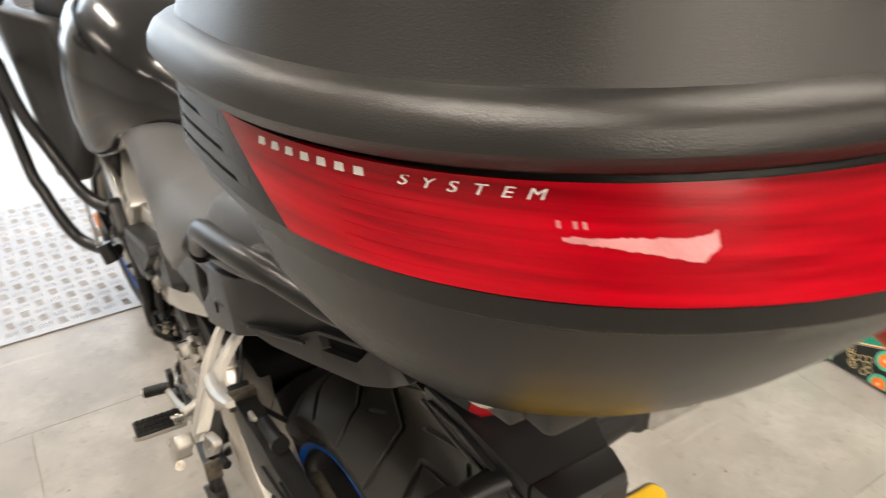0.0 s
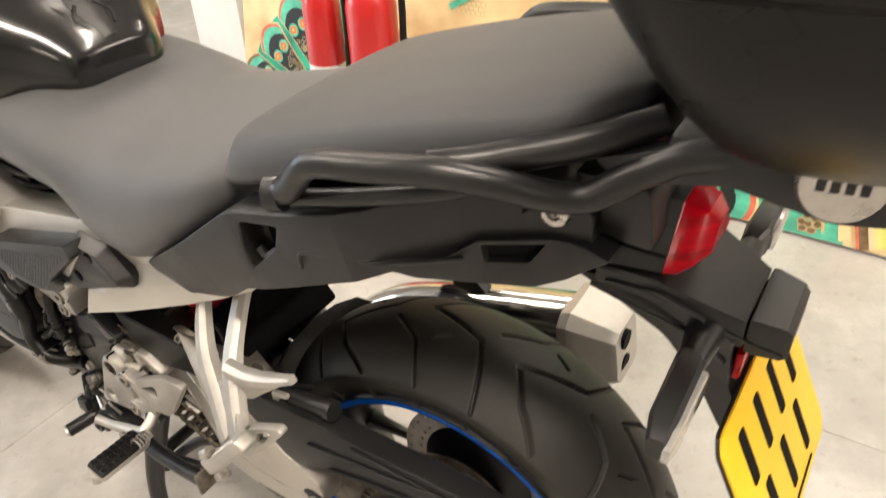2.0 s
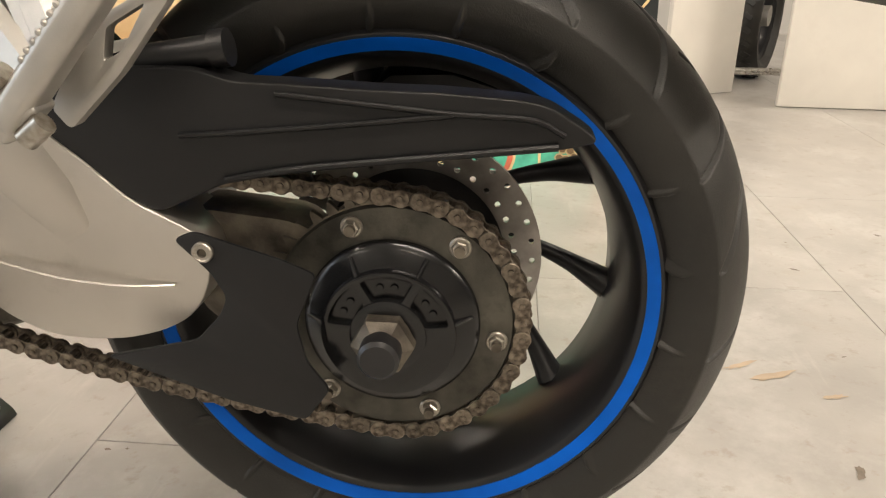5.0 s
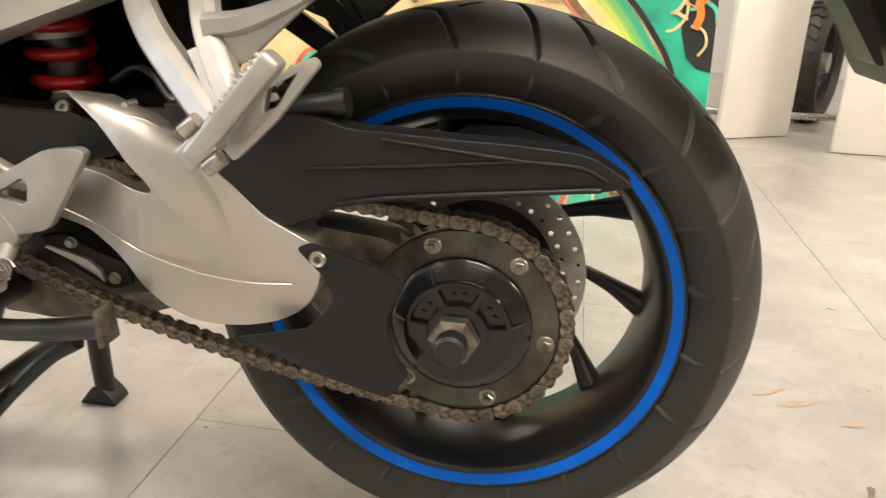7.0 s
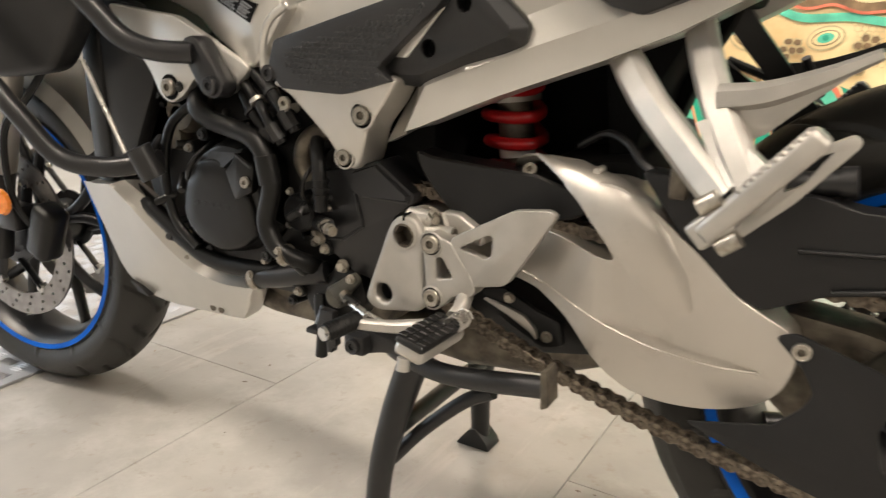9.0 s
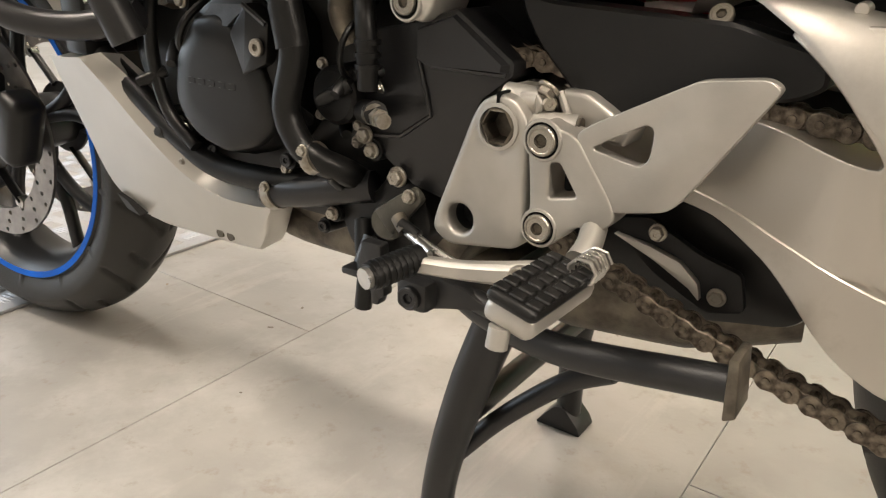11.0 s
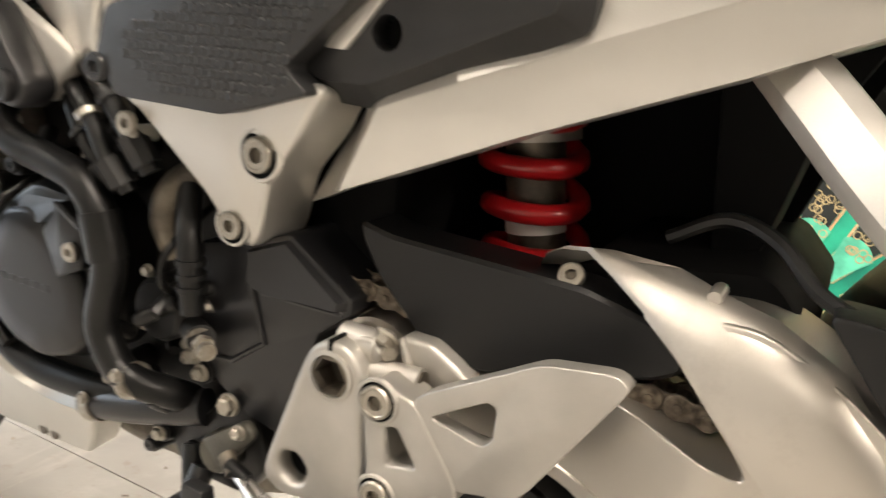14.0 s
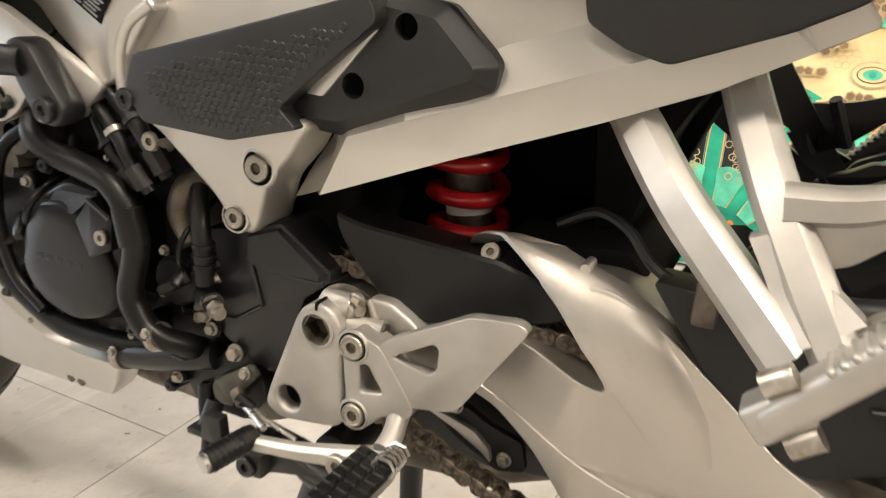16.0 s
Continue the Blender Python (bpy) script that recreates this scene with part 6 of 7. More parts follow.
for x, y, z, r, kind in ((-0.785, -0.150, 0.374, 0.0060, "hex"), (-0.682, -0.150, 0.408, 0.0070, "hex"), (-0.731, -0.148, 0.341, 0.0065, "hex"), (-0.700, -0.146, 0.334, 0.0060, "black"), (-0.745, -0.146, 0.325, 0.0055, "black")):
    part("screw_boss", lathe([(0, y + 0.001), (r * 1.35, y + 0.001), (r * 1.6, y + 0.030), (0, y + 0.030)], x, z, 16, False), ENGINE, eng)
    bolt(eng, x, y - 0.001, z, r, kind)
knuckle = part("shift_knuckle", lathe([(0, -0.158), (0.0135, -0.158), (0.0160, -0.154), (0.0160, -0.128), (0, -0.128)], -0.664, 0.349, 24, False), FLANGE, eng, "oily brown shift shaft knuckle")
part("shift_arm", prism(rounded([(-0.674, 0.360), (-0.632, 0.388), (-0.622, 0.378), (-0.655, 0.340)], 0.005), -0.160, -0.152, bevel=0.002), FLANGE, eng)
bolt(eng, -0.634, -0.162, 0.380, 0.0062, "hex")
part("rod_joint", tube([(-0.642, -0.166, 0.362), (-0.630, -0.171, 0.354)], 0.0062, 14, smooth=False), GREASY, eng, "dull rod joint")
part("shift_rod", tube([(-0.628, -0.171, 0.353), (-0.594, -0.186, 0.349)], 0.0036, 10, smooth=False), STEEL, eng)
part("drain_hose", tube([(-0.697, -0.146, 0.342), (-0.690, -0.154, 0.320), (-0.684, -0.158, 0.300), (-0.688, -0.158, 0.264)], 0.0082, 12), HOSE, eng, "black drain hose")
part("hose_clip", box(-0.704, -0.672, -0.169, -0.150, 0.296, 0.303, 0.002), BLACK, eng)
part("sensor_plug", tube([(-0.682, -0.150, 0.330), (-0.683, -0.162, 0.308)], 0.0095, 12, smooth=False), BLACK, eng)

# belly pan side
lean_in = lambda z: -0.182 + (0.444 - z) * 0.32  # noqa: E731
foot_line = [(-1.114, 0.446), (-1.112, 0.370), (-1.106, 0.290), (-1.054, 0.256), (-0.966, 0.256), (-0.880, 0.261), (-0.856, 0.270), (-0.822, 0.318)]
ridge = [(-1.052, 0.451), (-1.022, 0.417), (-0.975, 0.360), (-0.935, 0.330), (-0.890, 0.320), (-0.850, 0.321), (-0.830, 0.323), (-0.818, 0.327)]
top_line = [(-1.040, 0.456), (-1.004, 0.430), (-0.960, 0.380), (-0.922, 0.348), (-0.885, 0.337), (-0.850, 0.335), (-0.830, 0.336), (-0.814, 0.336)]
rows = []
for f, r, u in zip(*[smooth_path([(x, 0, z) for x, z in line], 4) for line in (foot_line, ridge, top_line)]):
    a, b, c = (Vector((p.x, lean_in(p.z) + e, p.z)) for p, e in ((f, 0.0), (r, 0.0), (u, 0.020)))
    rows.append([a + Vector((0.002, 0.030, 0.003)), a + Vector((0, 0.006, -0.001)), a + Vector((0.001, 0.0005, 0.003)), a.lerp(b, 0.5), b.lerp(a, 0.10), b + (c - b) * 0.06 + Vector((0, -0.0012, 0)), b.lerp(c, 0.22), c, c + Vector((0, 0.025, -0.004)), b + Vector((0, 0.03, 0)), a.lerp(b, 0.5) + Vector((0, 0.03, 0))])
belly = part("belly_pan", loft(rows), SILVER, bike, "silver lower side fairing", 32)
part("belly_slot", prism(rounded([(-1.098, 0.282), (-1.078, 0.276), (-1.056, 0.262), (-1.080, 0.266)], 0.002), -0.1345, -0.120, bevel=0), BLACK, belly)
for x in (-0.922, -0.905):
    part("belly_mark", lathe([(0, -0.1265), (0.0055, -0.1265), (0.0055, -0.110), (0, -0.110)], x, 0.270, 14, False), GREASY, belly)

# crash bars
bar = part("crash_bar", tube([(-1.19, -0.318, 0.700), (-1.130, -0.310, 0.626), (-1.105, -0.300, 0.600), (-1.069, -0.285, 0.553), (-1.034, -0.262, 0.503), (-0.978, -0.228, 0.491), (-0.92, -0.195, 0.503)], 0.0135, 14), SATIN, bike, "black tubular crash bar")
part("upper_bar", tube([(-1.15, -0.315, 0.88), (-1.06, -0.300, 0.800), (-0.985, -0.275, 0.745), (-0.940, -0.252, 0.690), (-0.915, -0.238, 0.660), (-0.880, -0.222, 0.645), (-0.833, -0.200, 0.642)], 0.0135, 14), SATIN, bar)
part("bar_join", tube([(-1.15, -0.315, 0.88), (-1.23, -0.325, 0.85), (-1.235, -0.325, 0.77), (-1.19, -0.318, 0.70)], 0.0135, 14), SATIN, bar)
part("bar_foot", prism(rounded([(-0.852, 0.660), (-0.825, 0.664), (-0.806, 0.636), (-0.782, 0.606), (-0.795, 0.588), (-0.820, 0.592), (-0.845, 0.630)], 0.012), -0.205, -0.178, bevel=0.005), SATIN, bar)
bolt(bar, -0.803, -0.207, 0.605, 0.0115, "black")
part("bar_clamp", tube([(-0.928, -0.222, 0.522), (-0.915, -0.212, 0.482)], 0.0165, 14, smooth=False), BLACK, bar)
part("support_rod", tube([(-1.009, -0.230, 0.628), (-0.943, -0.230, 0.514)], 0.0034, 8, smooth=False), STEEL, bar, "thin bright rod")

# front fairing, radiator and mud flap parts
fair = part("fairing_side", prism(rounded([(-1.46, 0.97), (-1.20, 0.99), (-1.02, 0.98), (-0.93, 0.88), (-1.00, 0.74), (-1.08, 0.61), (-1.15, 0.60), (-1.28, 0.605), (-1.50, 0.70), (-1.55, 0.82)], 0.02), -0.215, -0.17, bevel=0.012, segs=3, warp=lambda x, z: -(0.045 + 0.032 * min(1, max(0, (z - 0.80) / 0.12))) * min(1, max(0, (-1.02 - x) / 0.14))), BLACK, bike, "black plastic front fairing side")
part("radiator_shroud", prism(rounded([(-1.10, 0.72), (-0.985, 0.70), (-0.955, 0.60), (-1.01, 0.50), (-1.06, 0.46), (-1.09, 0.55)], 0.012), -0.165, -0.14, bevel=0.005), BLACK, fair)
part("radiator", box(-1.10, -1.06, -0.17, 0.17, 0.45, 0.80, 0.005), ENGINE, fair)
part("front_cowl", loft([[(x, w * math.cos(a), z + h * math.sin(a)) for a in (2 * math.pi * i / 24 for i in range(24))] for x, w, z, h in ((-1.02, 0.17, 0.98, 0.10), (-1.15, 0.22, 0.98, 0.14), (-1.32, 0.20, 0.95, 0.14), (-1.48, 0.12, 0.90, 0.09), (-1.58, 0.03, 0.86, 0.03))]), BLACK, fair)
part("screen", prism(rounded([(-1.42, 1.02), (-1.30, 1.06), (-1.12, 1.27), (-1.15, 1.29), (-1.25, 1.22)], 0.02), -0.15, 0.15, bevel=0.01), SATIN, fair)
bars = part("handlebar", tube([(-0.88, -0.38, 1.045), (-0.92, -0.30, 1.055), (-0.97, -0.16, 1.06), (-0.99, 0, 1.05), (-0.97, 0.16, 1.06), (-0.92, 0.30, 1.055), (-0.88, 0.38, 1.045)], 0.012, 12), SATIN, bike, "black handlebar")
for sgn in (-1, 1):
    part("grip", tube([(-0.872, sgn * 0.40, 1.044), (-0.918, sgn * 0.29, 1.055)], 0.017, 14, smooth=False), HOSE, bars)
    part("hand_guard", tube([(-0.87, sgn * 0.41, 1.04), (-0.97, sgn * 0.41, 1.03), (-1.04, sgn * 0.34, 1.03)], 0.03, 10, flat=0.4), BLACK, bars)
    part("lever_blade", tube([(-0.97, sgn * 0.28, 1.05), (-0.95, sgn * 0.40, 1.045)], 0.006, 8, smooth=False), STEEL, bars)

# front wheel
FM = Matrix.Translation((FX, FY, FZ)) @ Matrix.Rotation(radians(STEER), 4, "Z")
G2 = [([(0.1, -0.05), (0.35, -0.45), (0.5, -0.9)], 0.0035), ([(0.65, -0.2), (0.85, -0.6)], 0.003)]
G2 += [([(s + 0.5, -y) for s, y in pts], w) for pts, w in G2]
tagged(tyre("front_tyre", 0.302, 0.062, 0.231, 0, 0, 14, G2, FM, 420, 60), "black front tyre")
frim = part("front_rim", moved(lathe([(0.233, -0.050), (0.2285, -0.0545), (0.219, -0.0535), (0.212, -0.044), (0.200, -0.02), (0.198, 0.0), (0.200, 0.02), (0.212, 0.044), (0.219, 0.0535), (0.2285, 0.0545), (0.233, 0.050), (0.215, 0.0)], 0, 0, 80), FM), SATIN, bike, "satin black front rim")
part("rim_tape", moved(lathe([(0.2285, -0.0555), (0.2195, -0.0545), (0.2195, -0.0535), (0.2285, -0.0535)], 0, 0, 100), FM), BLUE, frim, "bright blue rim tape")
part("hub", moved(lathe([(0, -0.06), (0.04, -0.06), (0.045, 0), (0.04, 0.06), (0, 0.06)], 0, 0, 32, False), FM), SATIN, frim)
for i in range(5):
    for sgn in (-1, 1):
        a = radians(20 + 72 * i) + sgn * 0.16
        part("spoke", moved(tube([(0.035 * math.cos(a - sgn * 0.2), 0, 0.035 * math.sin(a - sgn * 0.2)), (0.12 * math.cos(a - sgn * 0.05), 0, 0.12 * math.sin(a - sgn * 0.05)), (0.2 * math.cos(a + sgn * 0.1), 0, 0.2 * math.sin(a + sgn * 0.1))], 0.010, 10), FM), SATIN, frim)
for sgn in (-1, 1):
    fd = part("front_brake_disc", moved(perforated(0.115, 0.155, sgn * 0.062, 0.0045, 0, 0, 44, 3, lambda i, k: (i + k) % 2 == 0, 0.0036), FM), DISC, bike, "drilled steel front brake disc")
    part("carrier", moved(lathe([(0.036, sgn * 0.058), (0.056, sgn * 0.060), (0.056, sgn * 0.064), (0.036, sgn * 0.066)], 0, 0, 40), FM), SATIN, fd)
    for i in range(6):
        a = math.pi / 3 * i
        part("carrier_arm", moved(tube([(0.050 * math.cos(a - 0.35), sgn * 0.062, 0.050 * math.sin(a - 0.35)), (0.082 * math.cos(a - 0.10), sgn * 0.062, 0.082 * math.sin(a - 0.10)), (0.113 * math.cos(a), sgn * 0.062, 0.113 * math.sin(a))], 0.010, 8, 4, flat=0.4), FM), SATIN, fd)
    for i in range(6):
        a = math.pi / 3 * i
        part("disc_bobbin", moved(lathe([(0, sgn * 0.068), (0.009, sgn * 0.068), (0.009, sgn * 0.056), (0, sgn * 0.056)], 0.112 * math.cos(a), 0.112 * math.sin(a), 14, False), FM), STEEL, fd)
    y = FY + sgn * 0.095
    leg = part("fork_leg", tube([(FX + 0.005, y, FZ - 0.03), (FX + 0.03, y, FZ + 0.06), (FX + 0.055, y, FZ + 0.13)], 0.025, 18, 4), SATIN, bike, "black fork bottom")
    part("fork_tube", tube([(FX + 0.055, y, FZ + 0.13), (FX + 0.19, y, FZ + 0.50)], 0.0265, 24, smooth=False), CAST, leg, "pale gold anodised fork tube")
    part("caliper", box(-0.026, 0.026, -0.024, 0.024, -0.050, 0.050, 0.014, 3, Matrix.Translation((FX + 0.150, y - 0.01 * sgn, FZ + 0.030)) @ Matrix.Rotation(radians(25), 4, "Y")), ENGINE, leg, "black brake caliper")
    part("caliper_bridge", box(-0.03, 0.03, -0.022, 0.022, -0.022, 0.022, 0.008, 2, Matrix.Translation((FX + 0.08, y, FZ + 0.05))), SATIN, leg)
    part("brake_hose", tube([(FX + 0.15, y, FZ + 0.02), (FX + 0.115, y - 0.02, FZ + 0.09), (FX + 0.12, y - 0.02, FZ + 0.20), (FX + 0.17, y, FZ + 0.26), (FX + 0.22, y * 0.7, FZ + 0.36)], 0.006, 8), HOSE, leg)
    part("axle_cap", lathe([(0, y - 0.036), (0.016, y - 0.036), (0.018, y - 0.02), (0, y - 0.02)], FX, FZ, 20, False), STEEL, leg)
    if sgn < 0:
        part("reflector", lathe([(0, -0.006), (0.019, -0.0055), (0.0225, 0), (0, 0)], 0, 0, 28, False), AMBER, leg, "round amber reflector").matrix_basis = pose(-1.340, y - 0.034, 0.386, 0, 0, 8)
bm = bmesh.new()
prev = None
for a in np.linspace(radians(35), radians(150), 24):
    cur = [bm.verts.new(FM @ Vector((r * math.cos(a), yy, r * math.sin(a)))) for yy, r in ((-0.075, 0.285), (-0.066, 0.312), (-0.035, 0.322), (0, 0.325), (0.035, 0.322), (0.066, 0.312), (0.075, 0.285))]
    if prev:
        for j in range(6):
            bm.faces.new((prev[j], prev[j + 1], cur[j + 1], cur[j]))
    prev = cur
bmesh.ops.solidify(bm, geom=list(bm.faces), thickness=0.003)
part("front_mudguard", bm, SILVER, bike, "silver painted front mudguard")


# tank, seats and tail
def ring_section(x, w, top, low, squash=0.55):
    """A rounded cross-section at x, w to each side, from low to top."""
    h, out = top - low, []
    half = [(0.0, 1.0), (0.35, 0.99), (0.62, 0.95), (0.82, 0.86), (0.94, 0.70), (1.0, 0.45), (1.0, 0.22), (0.97, 0.06), (0.90, 0.0), (0.45, 0.0)]
    for u, v in half:
        out.append((x, -w * u, low + h * v))
    out.append((x, 0.0, low))
    for u, v in half[:0:-1]:
        out.append((x, w * u, low + h * v))
    return out


def skin(rows, n=5):
    """A body lofted through rows of x, half width, top and bottom."""
    a = smooth_path([(r[0], r[1], r[2]) for r in rows], n)
    b = smooth_path([(r[0], r[3], 0) for r in rows], n)
    return loft([ring_section(p.x, max(0.004, p.y), p.z, min(q.y, p.z - 0.004)) for p, q in zip(a, b)])


tank = part("fuel_tank", skin([(-0.545, 0.052, 0.898, 0.872), (-0.556, 0.076, 0.930, 0.868), (-0.60, 0.108, 0.968, 0.862), (-0.64, 0.150, 1.000, 0.852), (-0.72, 0.192, 1.045, 0.83), (-0.82, 0.222, 1.075, 0.76), (-0.95, 0.215, 1.07, 0.78), (-1.05, 0.14, 1.02, 0.85)]), GLOSS, bike, "gloss black fuel tank", 60)
rise = lambda x: float(np.interp(-x, [0.545, 0.556, 0.60, 0.64, 0.72], [0.898, 0.930, 0.968, 1.000, 1.045]))  # noqa: E731
part("tank_pad", loft([[(x, y, rise(x) + h - abs(y) * 0.16) for y, h in ((-w, 0.001), (-w * 0.4, 0.004), (w * 0.4, 0.004), (w, 0.001), (w * 0.4, -0.02), (-w * 0.4, -0.02))] for x, w in ((-0.556, 0.012), (-0.575, 0.030), (-0.605, 0.046), (-0.640, 0.056), (-0.675, 0.044), (-0.70, 0.016))]), SATIN, tank, "embossed black tank pad")
for sgn in (-1, 1):
    for x, y, l in ((-0.585, 0.020, 0.030), (-0.615, 0.034, 0.040), (-0.650, 0.030, 0.034), (-0.628, 0.010, 0.040)):
        run = [(x + l / 2, y), (x, y + 0.008), (x - l / 2, y - 0.006)]
        part("pad_ridge", tube([(a, sgn * b, rise(a) + 0.003 - b * 0.16) for a, b in run], 0.003, 8), GLOSS, tank)
part("filler_cap", moved(lathe([(0, 0.0), (0.045, 0.0), (0.05, 0.012), (0, 0.012)], 0, 0, 32, False), Matrix.Translation((-0.84, 0, 1.085)) @ Matrix.Rotation(radians(-90), 4, "X")), SATIN, tank)

seat = part("rider_seat", skin([(-0.72, 0.165, 0.892, 0.800), (-0.60, 0.175, 0.888, 0.795), (-0.545, 0.180, 0.880, 0.790), (-0.50, 0.182, 0.871, 0.785), (-0.445, 0.186, 0.868, 0.745), (-0.40, 0.190, 0.873, 0.735), (-0.34, 0.195, 0.884, 0.744), (-0.27, 0.192, 0.898, 0.790), (-0.20, 0.175, 0.912, 0.845), (-0.155, 0.13, 0.920, 0.88)]), SEAT, bike, "grey-black vinyl rider seat", 60)


def cushion(rows, n=6):
    """A seat pad with a nearly flat top, a firm shoulder and sides that flare out to its base: rows of x, shoulder, base, top, low."""
    out = []
    a = smooth_path([(r[0], r[1], r[2]) for r in rows], n)
    b = smooth_path([(r[0], r[3], r[4]) for r in rows], n)
    for p, q in zip(a, b):
        wt, wl, zt, zl = max(0.004, p.y), max(0.006, p.z), q.y, min(q.z, q.y - 0.004)
        h = zt - zl
        half = [(0, zt), (wt * 0.5, zt - 0.001), (wt * 0.80, zt - 0.0035), (wt * 0.94, zt - 0.09 * h - 0.004), (wt * 0.985, zt - 0.20 * h - 0.004), (wt + (wl - wt) * 0.55, zl + 0.45 * h), (wl, zl + 0.16 * h), (wl - 0.003, zl + 0.04 * h), (wl - 0.012, zl)]
        out.append([(p.x, -y, z) for y, z in half] + [(p.x, y, z) for y, z in half[:0:-1]])
    return loft(out)


pil = part("pillion_seat", cushion([(-0.198, 0.070, 0.090, 0.918, 0.892), (-0.188, 0.135, 0.152, 0.934, 0.888), (-0.150, 0.164, 0.176, 0.954, 0.896), (-0.05, 0.166, 0.176, 0.986, 0.930), (0.04, 0.160, 0.168, 1.011, 0.958), (0.13, 0.148, 0.154, 1.032, 0.985), (0.185, 0.130, 0.136, 1.044, 1.008), (0.222, 0.080, 0.095, 1.046, 1.026)]), PILLION, bike, "dark grey-black vinyl pillion seat", 60)

tail_in = lambda x, z: 0.108 * max(0, min(1, (x - 0.01) / 0.17)) + 0.040 * max(0, min(1, (0.80 - z) / 0.10))  # noqa: E731
tail = part("tail_panel", prism(rounded([(-0.356, 0.728), (-0.354, 0.712), (-0.330, 0.698), (-0.302, 0.691), (-0.237, 0.716), (-0.205, 0.733), (-0.151, 0.779), (-0.051, 0.826), (0.007, 0.853), (0.045, 0.867), (0.061, 0.863), (0.100, 0.856), (0.154, 0.848), (0.172, 0.851), (0.190, 0.880), (0.190, 0.920), (0.160, 0.955), (0.13, 0.966), (0.02, 0.930), (-0.074, 0.900), (-0.142, 0.884), (-0.155, 0.878), (-0.25, 0.804), (-0.335, 0.745)], 0.005), -0.200, -0.150, holes=[rounded([(-0.132, 0.875), (-0.080, 0.885), (-0.088, 0.857), (-0.125, 0.820), (-0.133, 0.841)], 0.005)], bevel=0.005, segs=3, warp=tail_in), BLACK, bike, "matt dark grey tail side panel", 45)
# black sheet behind the opening, standing in for its shade
part("panel_pocket_shade", prism(rounded([(-0.132, 0.884), (-0.070, 0.894), (-0.078, 0.848), (-0.118, 0.824)], 0.004), -0.17, -0.155, bevel=0), INK_SHADE, tail)
part("pocket_loop", tube([(-0.118, -0.192, 0.845), (-0.108, -0.192, 0.838), (-0.092, -0.192, 0.852)], 0.004, 8), BLACK, tail)
part("panel_crease", tube([(-0.055, -0.200, 0.848), (-0.047, -0.2005, 0.868), (0.03, -0.190, 0.876), (0.10, -0.158, 0.886)], 0.0022, 8), BLACK, tail)
part("panel_fin", prism(rounded([(0.030, 0.878), (0.085, 0.886), (0.108, 0.902), (0.162, 0.901), (0.212, 0.887), (0.176, 0.858), (0.150, 0.850), (0.062, 0.864)], 0.003), -0.210, -0.175, holes=[rounded([(0.110, 0.898), (0.158, 0.896), (0.146, 0.877), (0.113, 0.880)], 0.002)], bevel=0.003, warp=tail_in), BLACK, tail)
# black backing that gives the notch a painted shade
part("panel_notch_shade", prism(rounded([(0.106, 0.901), (0.162, 0.899), (0.149, 0.873), (0.110, 0.876)], 0.003), -0.2015, -0.170, bevel=0.002, warp=tail_in), INK_SHADE, tail)
# near-black, with the shade under the seat put into its colour
part("subframe", prism(rounded([(-0.145, 0.868), (0.10, 0.955), (0.165, 0.952), (0.12, 0.905), (-0.10, 0.845)], 0.006), -0.120, -0.05, bevel=0.003), INK_SHADE, tail)
bolt(tail, -0.318, -0.163, 0.738, 0.0075, "black")
part("seat_lock", lathe([(0.0, -0.107), (0.0065, -0.107), (0.0075, -0.111), (0.0125, -0.111), (0.0142, -0.108), (0.0142, -0.07), (0, -0.07)], 0.161, 0.926, 32, False), STEEL, tail, "round steel seat lock")
part("key_slot", box(0.1600, 0.1620, -0.1076, -0.1062, 0.9215, 0.9305, 0), INK_SHADE, tail)
part("right_panel", prism(rounded([(-0.315, 0.757), (-0.235, 0.742), (-0.071, 0.822), (0.055, 0.866), (0.190, 0.856), (0.165, 0.955), (0.02, 0.940), (-0.135, 0.893), (-0.25, 0.808)], 0.006), 0.150, 0.205, bevel=0.006, warp=lambda x, z: -tail_in(x, z)), BLACK, tail)
part("tail_floor", prism(rounded([(-0.25, 0.83), (0.02, 0.905), (0.20, 0.895), (0.24, 0.890), (0.23, 0.95), (0.05, 0.95), (-0.2, 0.87)], 0.01), -0.075, 0.075, bevel=0.006, warp=None), BLACK, tail)


def hipped(rows):
    """A hood with a broad base and a narrow ridge: rows of x, base half width, base height, top half width, top height."""
    out = []
    for x, wb, zb, wt, zt in rows:
        h = zt - zb
        half = [(wb * 0.9, zb), (wb, zb + 0.10 * h), (wb - 0.004, zb + 0.22 * h), (wt + 0.10 * (wb - wt), zt - 0.10 * h), (wt, zt - 0.02 * h), (wt * 0.5, zt)]
        out.append([(x, -y, z) for y, z in half] + [(x, y, z) for y, z in half[::-1]])
    return loft(out)


part("tail_cowl", hipped([(0.105, 0.092, 0.868, 0.070, 0.944), (0.150, 0.088, 0.866, 0.060, 0.944), (0.200, 0.078, 0.862, 0.042, 0.934), (0.246, 0.062, 0.857, 0.024, 0.918)]), BLACK, tail, angle=30)
part("cowl_crease", tube([(0.165, -0.0845, 0.900), (0.205, -0.0720, 0.888), (0.246, -0.0580, 0.878)], 0.0016, 6, 4), INK_SHADE, tail)
for i in range(5):
    u = i / 4
    part("raised_bar", moved(box(-0.0028, 0.0028, -0.0010, 0.0010, -0.0026, 0.0026, 0.0005, 1), pose(0.222, -0.0545 + 0.017 * u, 0.897 + 0.022 * u, 38, 0, -22)), GREYLET, tail)
